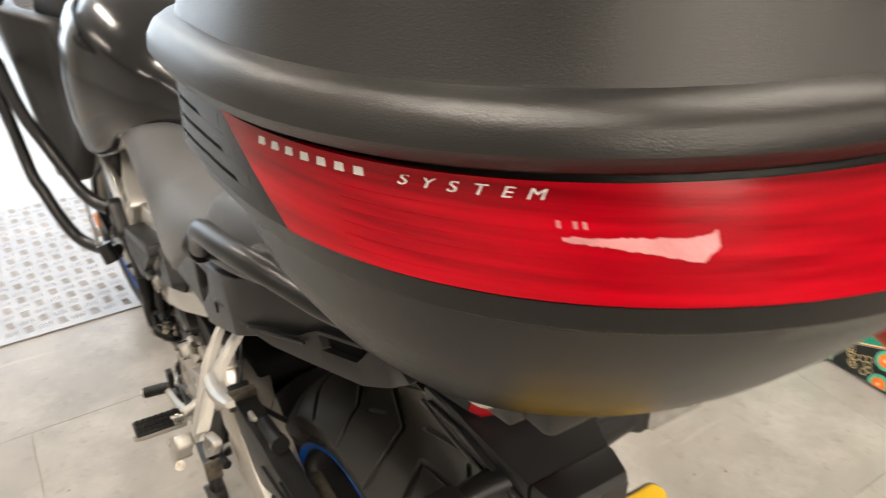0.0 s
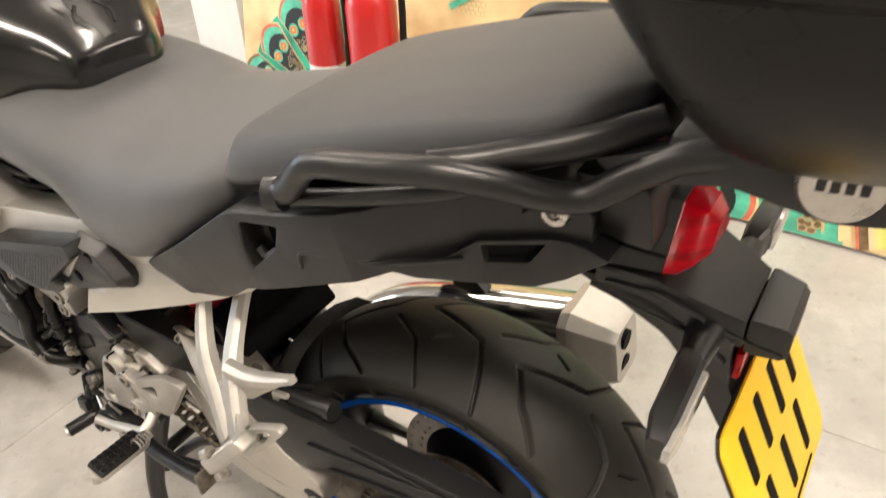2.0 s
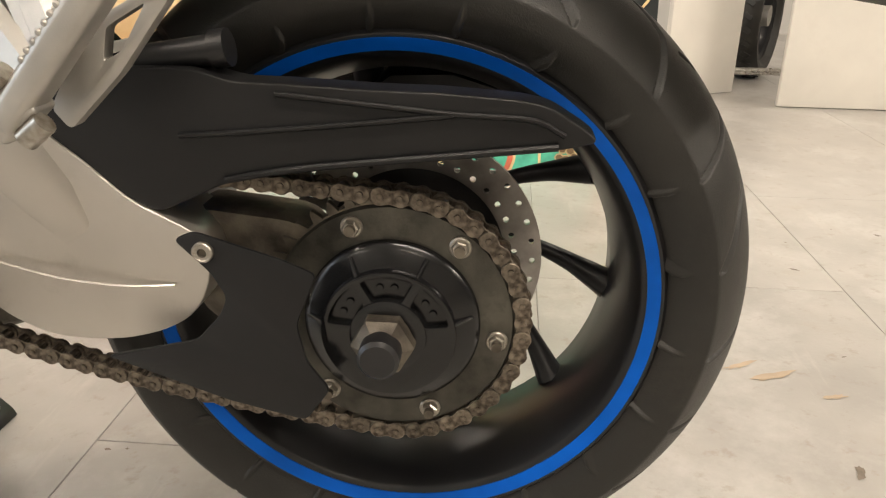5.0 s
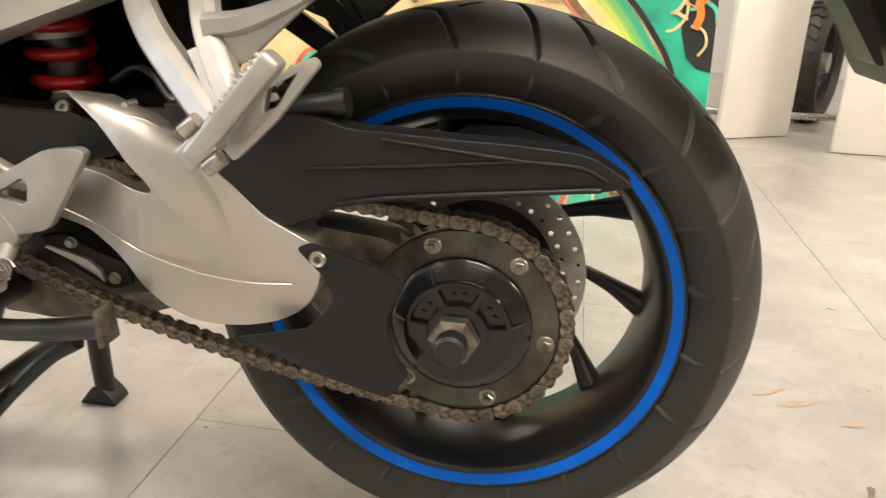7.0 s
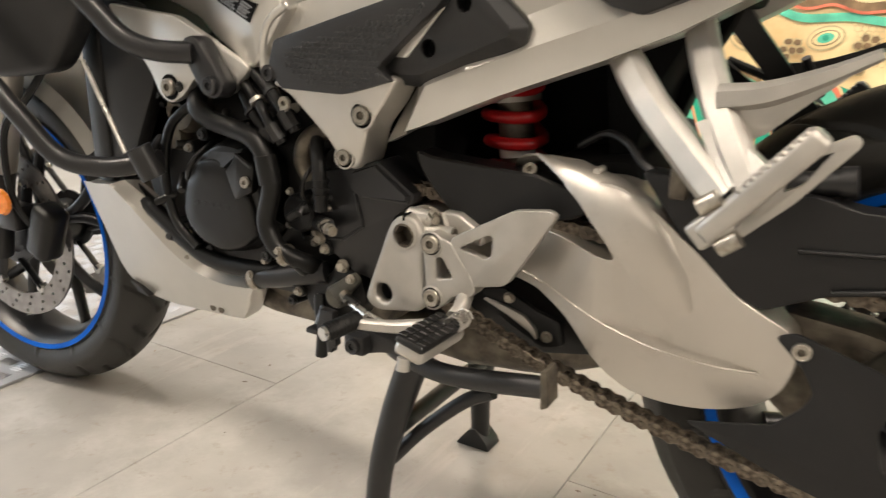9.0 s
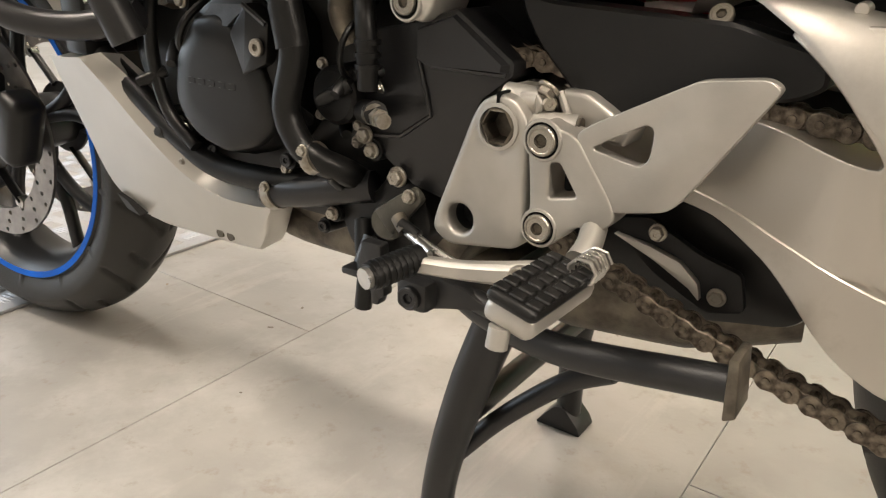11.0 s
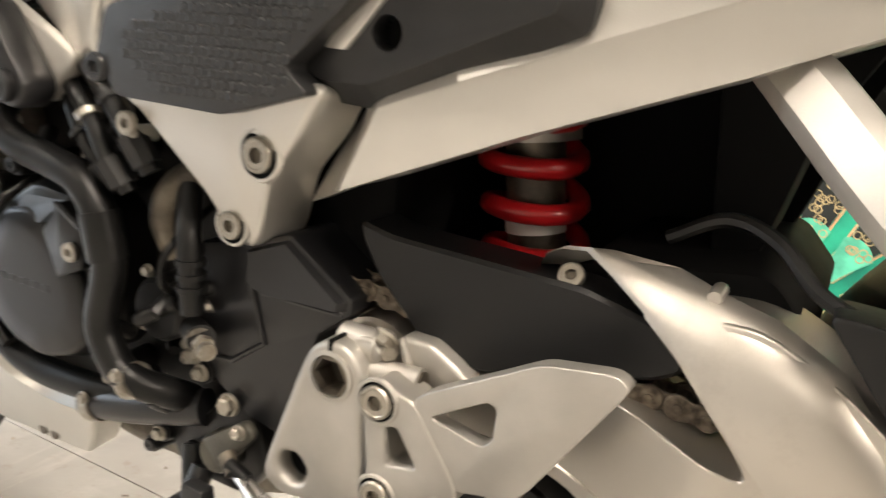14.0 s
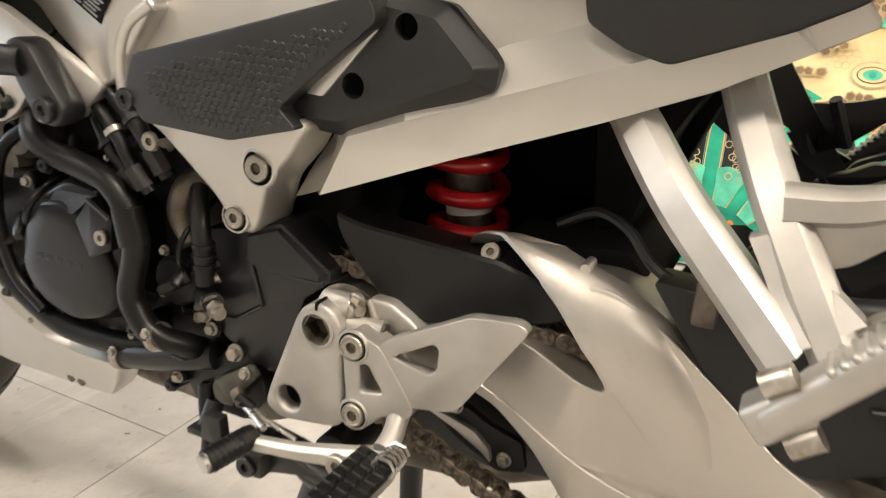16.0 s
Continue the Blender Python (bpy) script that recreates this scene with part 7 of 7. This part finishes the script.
lampb = part("tail_light", hipped([(0.2465, 0.0615, 0.857, 0.0235, 0.9175), (0.256, 0.0590, 0.859, 0.0225, 0.9160), (0.268, 0.0480, 0.866, 0.0190, 0.9110), (0.278, 0.0300, 0.874, 0.0120, 0.9000)]), LENS, bike, "red tail light", 25)
part("lamp_edge", tube([(0.2466, -0.0600, 0.862), (0.2466, -0.0430, 0.888), (0.2466, -0.0245, 0.916)], 0.0011, 6, 3), SCUFF, lampb, "pale moulded edge")

# rear mudguard with number plate
flatbox = ((-1, -0.75), (-1, 0.75), (-0.7, 1), (0.7, 1), (1, 0.75), (1, -0.75), (0.7, -1), (-0.7, -1))
flat_top = ((-1, -0.9), (-1, 0.72), (-0.965, 1), (0.965, 1), (1, 0.72), (1, -0.9), (0.85, -1), (-0.85, -1))


def hood(rows):
    return loft([[(x, w * u, (zt + zb) / 2 + (zt - zb) / 2 * v) for u, v in flat_top] for x, w, zt, zb in rows])


guard = part("rear_mudguard", hood([(0.190, 0.074, 0.860, 0.842), (0.244, 0.0705, 0.8580, 0.836), (0.252, 0.0690, 0.8550, 0.832), (0.290, 0.0580, 0.8395, 0.812), (0.3225, 0.0480, 0.8262, 0.797)]), BLACK, bike, "matt black rear mudguard", 25)
part("plate_lamp_housing", hood([(0.3238, 0.0440, 0.8240, 0.800), (0.3250, 0.0462, 0.8290, 0.793), (0.3310, 0.0462, 0.8298, 0.791), (0.3550, 0.0405, 0.8260, 0.790), (0.3610, 0.0375, 0.8200, 0.794)]), BLACK, guard, angle=25)
for side in (-1, 1):
    part("hood_edge", tube([(0.200, side * 0.0755, 0.846), (0.250, side * 0.0705, 0.843), (0.290, side * 0.0595, 0.823), (0.327, side * 0.0480, 0.805), (0.356, side * 0.0415, 0.797)], 0.0021, 8, 5), BLACK, guard)
arm_bm = prism(rounded([(0.165, 0.848), (0.205, 0.822), (0.230, 0.803), (0.255, 0.784), (0.280, 0.752), (0.300, 0.718), (0.320, 0.682), (0.342, 0.655), (0.378, 0.606), (0.386, 0.606), (0.344, 0.690), (0.318, 0.745), (0.316, 0.810), (0.250, 0.850)], 0.006), -1, 1, bevel=0)
bmesh.ops.triangulate(arm_bm, faces=arm_bm.faces)
for v in arm_bm.verts:
    v.co.y *= float(np.interp(v.co.z, [0.58, 0.65, 0.70, 0.75, 0.79, 0.85], [0.026, 0.034, 0.038, 0.042, 0.050, 0.074]))
part("plate_arm", arm_bm, BLACK, guard)
part("arm_fold", tube([(0.186, -0.0745, 0.838), (0.235, -0.0690, 0.822), (0.285, -0.0560, 0.800), (0.312, -0.0500, 0.776)], 0.0022, 8, 5), BLACK, guard)
part("rear_reflector", box(0.319, 0.327, -0.040, 0.040, 0.752, 0.784, 0.003), LENS, guard, "small red reflector")
for sgn in (-1, 1):
    ind = part("indicator", tube([(0.292, sgn * 0.036, 0.806), (0.292, sgn * 0.070, 0.809), (0.293, sgn * 0.104, 0.810)], 0.015, 14, 4, radii=[0.021, 0.016, 0.0125]), BLACK, bike, "rear indicator with a clear lens")
    part("indicator_body", loft([[(x + a * u, sgn * y, z + b * v) for u, v in flatbox] for x, y, z, a, b in ((0.291, 0.098, 0.810, 0.009, 0.012), (0.294, 0.112, 0.811, 0.0125, 0.0185), (0.296, 0.186, 0.810, 0.0115, 0.0175), (0.298, 0.207, 0.809, 0.0075, 0.0105))]), BLACK, ind, angle=30)
    part("indicator_lens", loft([[(x + a * u, sgn * y, z + b * v) for u, v in flatbox] for x, y, z, a, b in ((0.306, 0.117, 0.811, 0.003, 0.010), (0.308, 0.122, 0.811, 0.0042, 0.0135), (0.308, 0.194, 0.809, 0.0040, 0.0125), (0.307, 0.2095, 0.808, 0.003, 0.007))]), CLEAR, ind, "clear lens")
np_top, np_dir = Vector((0.327, 0, 0.746)), Vector((0.44, 0, -0.898)).normalized()
nrm = Vector((0.898, 0, 0.44))
basis = Matrix(((0, -np_dir.x, nrm.x, np_top.x), (1, 0, 0, 0), (0, -np_dir.z, nrm.z, np_top.z), (0, 0, 0, 1)))
chamf = [(-0.124, -0.166), (-0.110, -0.180), (0.110, -0.180), (0.124, -0.166), (0.124, -0.013), (0.111, 0.0), (-0.111, 0.0), (-0.124, -0.013)]


def on_plate(pts, lo, hi, bevel=0.0005):
    return moved(prism(pts, -hi, -lo, bevel=bevel), basis @ Matrix(((1, 0, 0, 0), (0, 0, 1, 0), (0, -1, 0, 0), (0, 0, 0, 1))))


plate_ob = part("number_plate", on_plate(rounded(chamf, 0.006), 0.004, 0.007), YELLOW, bike, "yellow number plate")
part("plate_backing", on_plate(rounded([(x * 1.004, z * 1.004 + 0.0004) for x, z in chamf], 0.006), 0.0, 0.0035), BLACK, plate_ob)
for r, row in enumerate((((-0.078, 0.017), (-0.026, 0.017), (0.026, 0.017), (0.078, 0.017)), ((-0.058, 0.017), (0.0, 0.017), (0.058, 0.017)))):
    for x, w in row:
        z1 = -0.022 - r * 0.075
        part("plain_bar", on_plate(rounded([(x - w / 2, z1 - 0.060), (x + w / 2, z1 - 0.060), (x + w / 2, z1), (x - w / 2, z1)], 0.004), 0.0068, 0.0078, 0), INK_SHADE, plate_ob)
part("small_bar", on_plate([(-0.06, -0.172), (0.06, -0.172), (0.06, -0.168), (-0.06, -0.168)], 0.0068, 0.0076, 0), INK_SHADE, plate_ob)

# grab rails and luggage rack
for sgn in (-1, 1):
    gr = part("grab_rail", tube([(-0.068, sgn * 0.206, 0.931), (-0.048, sgn * 0.207, 0.940), (-0.024, sgn * 0.211, 0.967), (-0.004, sgn * 0.212, 0.979), (0.05, sgn * 0.209, 0.988), (0.105, sgn * 0.200, 0.994), (0.145, sgn * 0.182, 0.987), (0.178, sgn * 0.162, 0.975), (0.205, sgn * 0.147, 0.975), (0.24, sgn * 0.132, 0.998), (0.28, sgn * 0.125, 1.018), (0.36, sgn * 0.11, 1.028)], 0.0125, 14), SATIN, bike, "black tubular grab rail")
    part("inner_rail", tube([(0.09, sgn * 0.19, 0.990), (0.13, sgn * 0.165, 0.995), (0.19, sgn * 0.135, 1.010), (0.24, sgn * 0.10, 1.024)], 0.0135, 14), SATIN, gr)
    part("rail_foot", tube([(-0.072, sgn * 0.207, 0.929), (-0.058, sgn * 0.203, 0.931)], 0.017, 16, smooth=False), SATIN, gr)
    part("lower_bar", tube([(-0.062, sgn * 0.195, 0.921), (0.02, sgn * 0.19, 0.943), (0.09, sgn * 0.178, 0.962), (0.13, sgn * 0.16, 0.975)], 0.0085, 10), SATIN, gr)
rack = part("luggage_rack", prism(rounded([(0.19, 1.000), (0.22, 1.012), (0.30, 1.020), (0.42, 1.030), (0.42, 1.012), (0.36, 0.996), (0.28, 0.990), (0.20, 0.988)], 0.006), -0.09, 0.09, bevel=0.006), BLACK, bike, "black luggage rack plate")
part("round_badge", moved(lathe([(0, -0.005), (0.0255, -0.005), (0.0275, -0.002), (0.0275, 0.004), (0, 0.004)], 0, 0, 40, False), pose(0.366, -0.137, 1.026, 0, 0, 12)), STEEL, rack, "round silver badge")
for i in range(4):
    part("badge_mark", moved(box(-0.016 + i * 0.0085, -0.010 + i * 0.0085, -0.0058, -0.004, -0.005, 0.005, 0.001, 1), pose(0.366, -0.137, 1.026, 0, 0, 12)), SATIN, rack)
part("rack_arm", prism(rounded([(0.20, 1.000), (0.26, 1.022), (0.40, 1.045), (0.40, 1.000), (0.365, 0.993), (0.30, 1.002), (0.22, 0.985)], 0.006), -0.134, -0.112, bevel=0.004), BLACK, rack)

# exhaust silencer on the far side
ex = part("silencer", tube([(-0.42, 0.12, 0.28), (-0.34, 0.17, 0.36), (-0.24, 0.20, 0.425), (-0.10, 0.21, 0.470), (0.05, 0.210, 0.510), (0.085, 0.210, 0.516)], 0.05, 28, 6, radii=[0.026, 0.04, 0.052, 0.056, 0.057, 0.057]), CHROME, bike, "polished steel silencer")
part("end_cap", loft([[(x + a, 0.210 + w * u, z + h * v) for u, v, a in ((-0.70, -1, 0.006), (-1, -0.72, 0.005), (-1, 0.72, -0.004), (-0.72, 1, -0.005), (0.72, 1, -0.005), (1, 0.72, -0.004), (1, -0.72, 0.005), (0.70, -1, 0.006))] for x, w, z, h in ((0.062, 0.055, 0.514, 0.056), (0.078, 0.060, 0.517, 0.062), (0.086, 0.058, 0.517, 0.060), (0.136, 0.044, 0.514, 0.050), (0.147, 0.038, 0.513, 0.044))]), CAST, ex, "satin steel end cap", 25)
for z in (0.536, 0.491):
    # solid black stubs stand in for the shaded pipe mouths
    part("outlet", tube([(0.128, 0.202, z), (0.1500 - (z - 0.513) * 0.05, 0.202, z)], 0.0155, 20, smooth=False), INK_SHADE, ex)
part("silencer_bracket", prism(rounded([(-0.196, 0.574), (-0.175, 0.580), (-0.155, 0.592), (-0.092, 0.595), (-0.078, 0.585), (-0.058, 0.566), (-0.075, 0.555), (-0.116, 0.560), (-0.120, 0.577), (-0.160, 0.572), (-0.180, 0.560)], 0.004), 0.160, 0.180, bevel=0.003), BLACK, ex)

# ---- the top case ----
case = thing("top_case", (0.335, 0, 1.03), "black plastic top case with a wide red reflector band", "top case")
BM = Matrix.Translation((0.345, 0, 1.0165)) @ Matrix.Rotation(radians(-3.0), 4, "Y")
NS = 120


def superellipse(a, b, t, e=2.4):
    c, s = math.cos(t), math.sin(t)
    if c < 0:
        a, e = a - 0.0955, 4.5  # flatter towards the seat
    return a * math.copysign(abs(c) ** (2 / e), c), b * math.copysign(abs(s) ** (2 / 2.4), s)


LEV = ((0.0075, 0.070, 0.090), (0.0105, 0.095, 0.125), (0.0185, 0.118, 0.150), (0.0265, 0.136, 0.172), (0.0395, 0.154, 0.193), (0.0545, 0.171, 0.213), (0.0745, 0.188, 0.230), (0.0945, 0.203, 0.2425), (0.1145, 0.219, 0.249), (0.1345, 0.2335, 0.2545), (0.148, 0.242, 0.258), (0.151, 0.247, 0.264), (0.1545, 0.251, 0.269), (0.1670, 0.254, 0.273), (0.1690, 0.252, 0.271))


def ring_at(z, a, b):
    return [BM @ Vector((*superellipse(a, b, 2 * math.pi * i / NS), z)) for i in range(NS)]


part("base_shell", loft([ring_at(*l) for l in LEV] + [ring_at(0.1697, 0.246, 0.268), ring_at(0.213, 0.231, 0.268)]), CASE, case, "grained black lower shell", 30)
part("rim", loft([ring_at(*l) for l in ((0.2110, 0.231, 0.266), (0.2125, 0.2370, 0.2765), (0.2160, 0.2420, 0.2835), (0.2220, 0.2455, 0.2870), (0.2290, 0.2445, 0.2860), (0.2350, 0.2405, 0.2825), (0.2385, 0.2345, 0.2775), (0.2400, 0.2265, 0.2695))]), LIT_LID, case, "thick rounded black rim")
part("lid", loft([ring_at(*l) for l in ((0.2380, 0.2300, 0.2725), (0.2410, 0.2285, 0.2710), (0.2645, 0.2225, 0.2640), (0.2975, 0.213, 0.252), (0.3275, 0.198, 0.234), (0.3525, 0.177, 0.206), (0.3695, 0.149, 0.162), (0.3795, 0.130, 0.10), (0.3825, 0.123, 0.03))]), LIT_LID, case, "grained black domed lid", 45)
part("lid_cap", loft([[BM @ Vector((x, y, z)) for y, z in ((-0.075, zb), (-0.062, zt), (0.062, zt), (0.075, zb), (0.05, zb - 0.02), (-0.05, zb - 0.02))] for x, zb, zt in ((0.135, 0.370, 0.378), (0.175, 0.350, 0.362), (0.205, 0.315, 0.326), (0.219, 0.285, 0.292))]), LIT_LID, case, "black hinge cap")


def strip(t0, t1, z0, z1, off, n=40, slant=0.0, thick=0.003, lean_by=0.0):
    """A shell on the case's flank, between two angles and two heights."""
    bm = bmesh.new()
    rows = []
    for j in range(5):
        v = j / 4
        z = z0 + (z1 - z0) * v
        w = (0.210 - z) / 0.040
        fa, fb = 0.2375 + 0.0185 * w + off, 0.2750 + 0.0005 * w + off
        row = []
        for i in range(n + 1):
            u = i / n
            t = t0 + (t1 - t0) * u + slant * (1 - v) * (1 - 2 * u) + lean_by * (1 - v)
            x, y = superellipse(fa, fb, t)
            row.append(bm.verts.new(BM @ Vector((x, y, z))))
        rows.append(row)
    for a, b in zip(rows, rows[1:]):
        for i in range(n):
            bm.faces.new((a[i], a[i + 1], b[i + 1], b[i]))
    bmesh.ops.recalc_face_normals(bm, faces=bm.faces)
    bmesh.ops.solidify(bm, geom=list(bm.faces), thickness=thick)
    return bm


part("reflector_band", strip(radians(-86.5), radians(86.5), 0.1698, 0.2100, 0.0010, 72, radians(10.2)), LENS, case, "wide glossy red reflector")
part("shadow_gap", strip(radians(-134), radians(134), 0.1672, 0.1694, -0.0045, 90, 0, 0.002), INK_SHADE, case)
for k in range(7):
    part("reflector_rib", strip(radians(-68), radians(68), 0.1745 + k * 0.0048, 0.1749 + k * 0.0048, 0.00125, 64, 0, 0.0004), LENS, case)
for sgn in (-1, 1):
    part("vent_panel", strip(radians(sgn * 73), radians(sgn * 150), 0.1698, 0.2100, -0.0035, 36), CASE, case, "ribbed black side vent")
    part("vent_frame", strip(radians(sgn * 86.3), radians(sgn * 93.5), 0.1698, 0.2100, 0.0006, 6, 0, 0.004, radians(sgn * -10.2)), CASE, case)
    part("vent_edge", strip(radians(sgn * 73), radians(sgn * 150), 0.2072, 0.2100, 0.0006, 30, 0, 0.004), CASE, case)
    for k in range(4):
        part("vent_rib", strip(radians(sgn * (80.0 + 2.6 * k)), radians(sgn * 150), 0.1698 + k * 0.0098, 0.1772 + k * 0.0098, 0.0006, 30, 0, 0.004), CASE, case)
# lettering along the top of the band
word = "------- SYSTEM"
for i, ch in enumerate(word):
    if ch == " ":
        continue
    t = radians(-78.4 + i * 2.127 + 0.01538 * i * i)
    z = 0.2056
    w = (0.210 - z) / 0.040
    fa, fb = 0.2375 + 0.0185 * w + 0.0011, 0.2750 + 0.0005 * w + 0.0011
    x, y = superellipse(fa, fb, t)
    x2, y2 = superellipse(fa, fb, t + 0.01)
    d = Vector((x2 - x, y2 - y, 0)).normalized()
    out = Vector((d.y, -d.x, 0.4)).normalized()
    up = out.cross(d)
    m = BM @ Matrix(((d.x, up.x, out.x, x), (d.y, up.y, out.y, y), (0, up.z, out.z, z), (0, 0, 0, 1)))
    if ch == "-":
        part("plain_bar", moved(prism([(-0.0024, -0.0015), (0.0017, -0.0015), (0.0024, 0.0015), (-0.0017, 0.0015)], -0.0004, 0.0004, bevel=0), m @ Matrix.Rotation(radians(90), 4, "X")), WHITE, case)
    else:
        lettering("letter", ch, 0.0056, m @ Matrix.Diagonal((1.5, 1, 1, 1)), WHITE, case, 1.0, 0.0003, 0.25)
# torn tape that has left a pale mark
rngt = random.Random(8)
bm = bmesh.new()
cols = []
for i in range(41):
    u = i / 40
    t = radians(-46.5 + 12.6 * u)
    mid = 0.1912 - 0.001 * u
    up = mid + 0.0012 + 0.0016 * u + (0.0022 * max(0, (u - 0.86) / 0.14) ** 2) + rngt.uniform(-0.0004, 0.0004)
    dn = mid - 0.0006 - 0.0052 * min(1, u * 1.15) ** 1.5 + (0.0055 * max(0, (u - 0.86) / 0.14) ** 1.3) + rngt.uniform(-0.0004, 0.0004)
    col = []
    for z in (dn, (dn + up) / 2, up):
        w = (0.210 - z) / 0.040
        x, y = superellipse(0.2375 + 0.0185 * w + 0.0014, 0.2750 + 0.0005 * w + 0.0014, t)
        col.append(bm.verts.new(BM @ Vector((x, y, z))))
    cols.append(col)
for a, b in zip(cols, cols[1:]):
    for k in (0, 1):
        bm.faces.new((a[k], b[k], b[k + 1], a[k + 1]))
part("tape_scuff", bm, SCUFF, case, "torn pale tape scuff")
for a0 in (-46.8, -45.4, -44.6):
    part("tape_scuff", strip(radians(a0), radians(a0 + 0.35), 0.1950, 0.1975, 0.0012, 2, 0, 0.0002), SCUFF, case)
part("latch", strip(radians(-5.5), radians(9), 0.2060, 0.2240, 0.007, 12, 0, 0.007), CASE, case, "black lid latch")
part("lock_knob", tube([BM @ Vector((0.165, 0.012, 0.092)), BM @ Vector((0.202, 0.012, 0.078)), BM @ Vector((0.209, 0.012, 0.0755))], 0.0125, 20, smooth=False, radii=[0.012, 0.0125, 0.009]), RED, case, "small red lock knob")
part("lock_plate", loft([[BM @ Vector((x, y * w, z)) for y in (-1, 1)] + [BM @ Vector((x + 0.012, y * w, z)) for y in (1, -1)] for x, z, w in ((0.205, 0.100, 0.022), (0.225, 0.125, 0.035), (0.240, 0.160, 0.050))]), BLACK, case)
part("mount_plate", moved(box(-0.095, 0.08, -0.125, 0.125, -0.018, 0.016, 0.008), BM), BLACK, case)

# ---- floor tiles, last ----
floor = bpy.data.objects["floor"]
TW, TL = 0.605, 1.21
tile_mesh = mesh_of("floor_tile", box(-TW / 2 + 0.0005, TW / 2 - 0.0005, -TL / 2 + 0.0005, TL / 2 - 0.0005, -0.02, 0, 0.0007, 1), FLOOR)
for i in range(-10, 15):
    cx = 0.16 - TW / 2 + i * TW
    if not X0 + 0.31 < cx < X1 - 0.31:
        continue
    for j in range(-7, 6):
        cy = 0.126 + TL / 2 + j * TL + (i % 2) * TL * 0.5 - (0.0 if i % 2 else 0)
        if Y0 - 0.2 < cy < Y1 + 0.2:
            ob = new("floor_tile", tile_mesh)
            ob.parent = floor
            ob.location = (cx, cy, 0)
            ob.rotation_euler = (0, 0, math.pi * ((i * 7 + j * 3) % 2))

# stains and specks on the floor
rng = random.Random(21)


def stain(x, y, rx, ry, turn, mat, label, lift=0.0012):
    k = 18
    bm = bmesh.new()
    vs = []
    for j in range(k):
        a = 2 * math.pi * j / k
        q = rng.uniform(0.55, 1.1)
        u, v = rx * q * math.cos(a), ry * q * math.sin(a)
        vs.append(bm.verts.new((x + u * math.cos(turn) - v * math.sin(turn), y + u * math.sin(turn) + v * math.cos(turn), lift)))
    bm.faces.new(vs)
    tagged(hang(new("floor_stain", mesh_of("floor_stain", bm, mat)), floor), label)


for x, y, rx, ry, turn in ((0.525, 0.392, 0.055, 0.010, 0.4), (0.48, 0.42, 0.035, 0.007, 0.5), (0.60, 0.34, 0.022, 0.006, 0.3)):
    stain(x, y, rx, ry, turn, OCHRE, "ochre smear")
for x, y, rx, ry in ((0.564, 0.160, 0.018, 0.007), (-1.106, 0.098, 0.006, 0.003), (-0.738, 0.413, 0.008, 0.004), (-0.42, 0.107, 0.005, 0.003), (0.963, 1.06, 0.010, 0.006), (0.70, 0.83, 0.014, 0.004)):
    stain(x, y, rx, ry, rng.uniform(0, 3), STAIN, "dark spot")
for i in range(60):
    stain(rng.uniform(-1.4, 1.4), rng.uniform(-0.5, 1.2), rng.uniform(0.002, 0.006), rng.uniform(0.0015, 0.003), rng.uniform(0, 3), STAIN if i % 3 else OCHRE, "small dark speck")
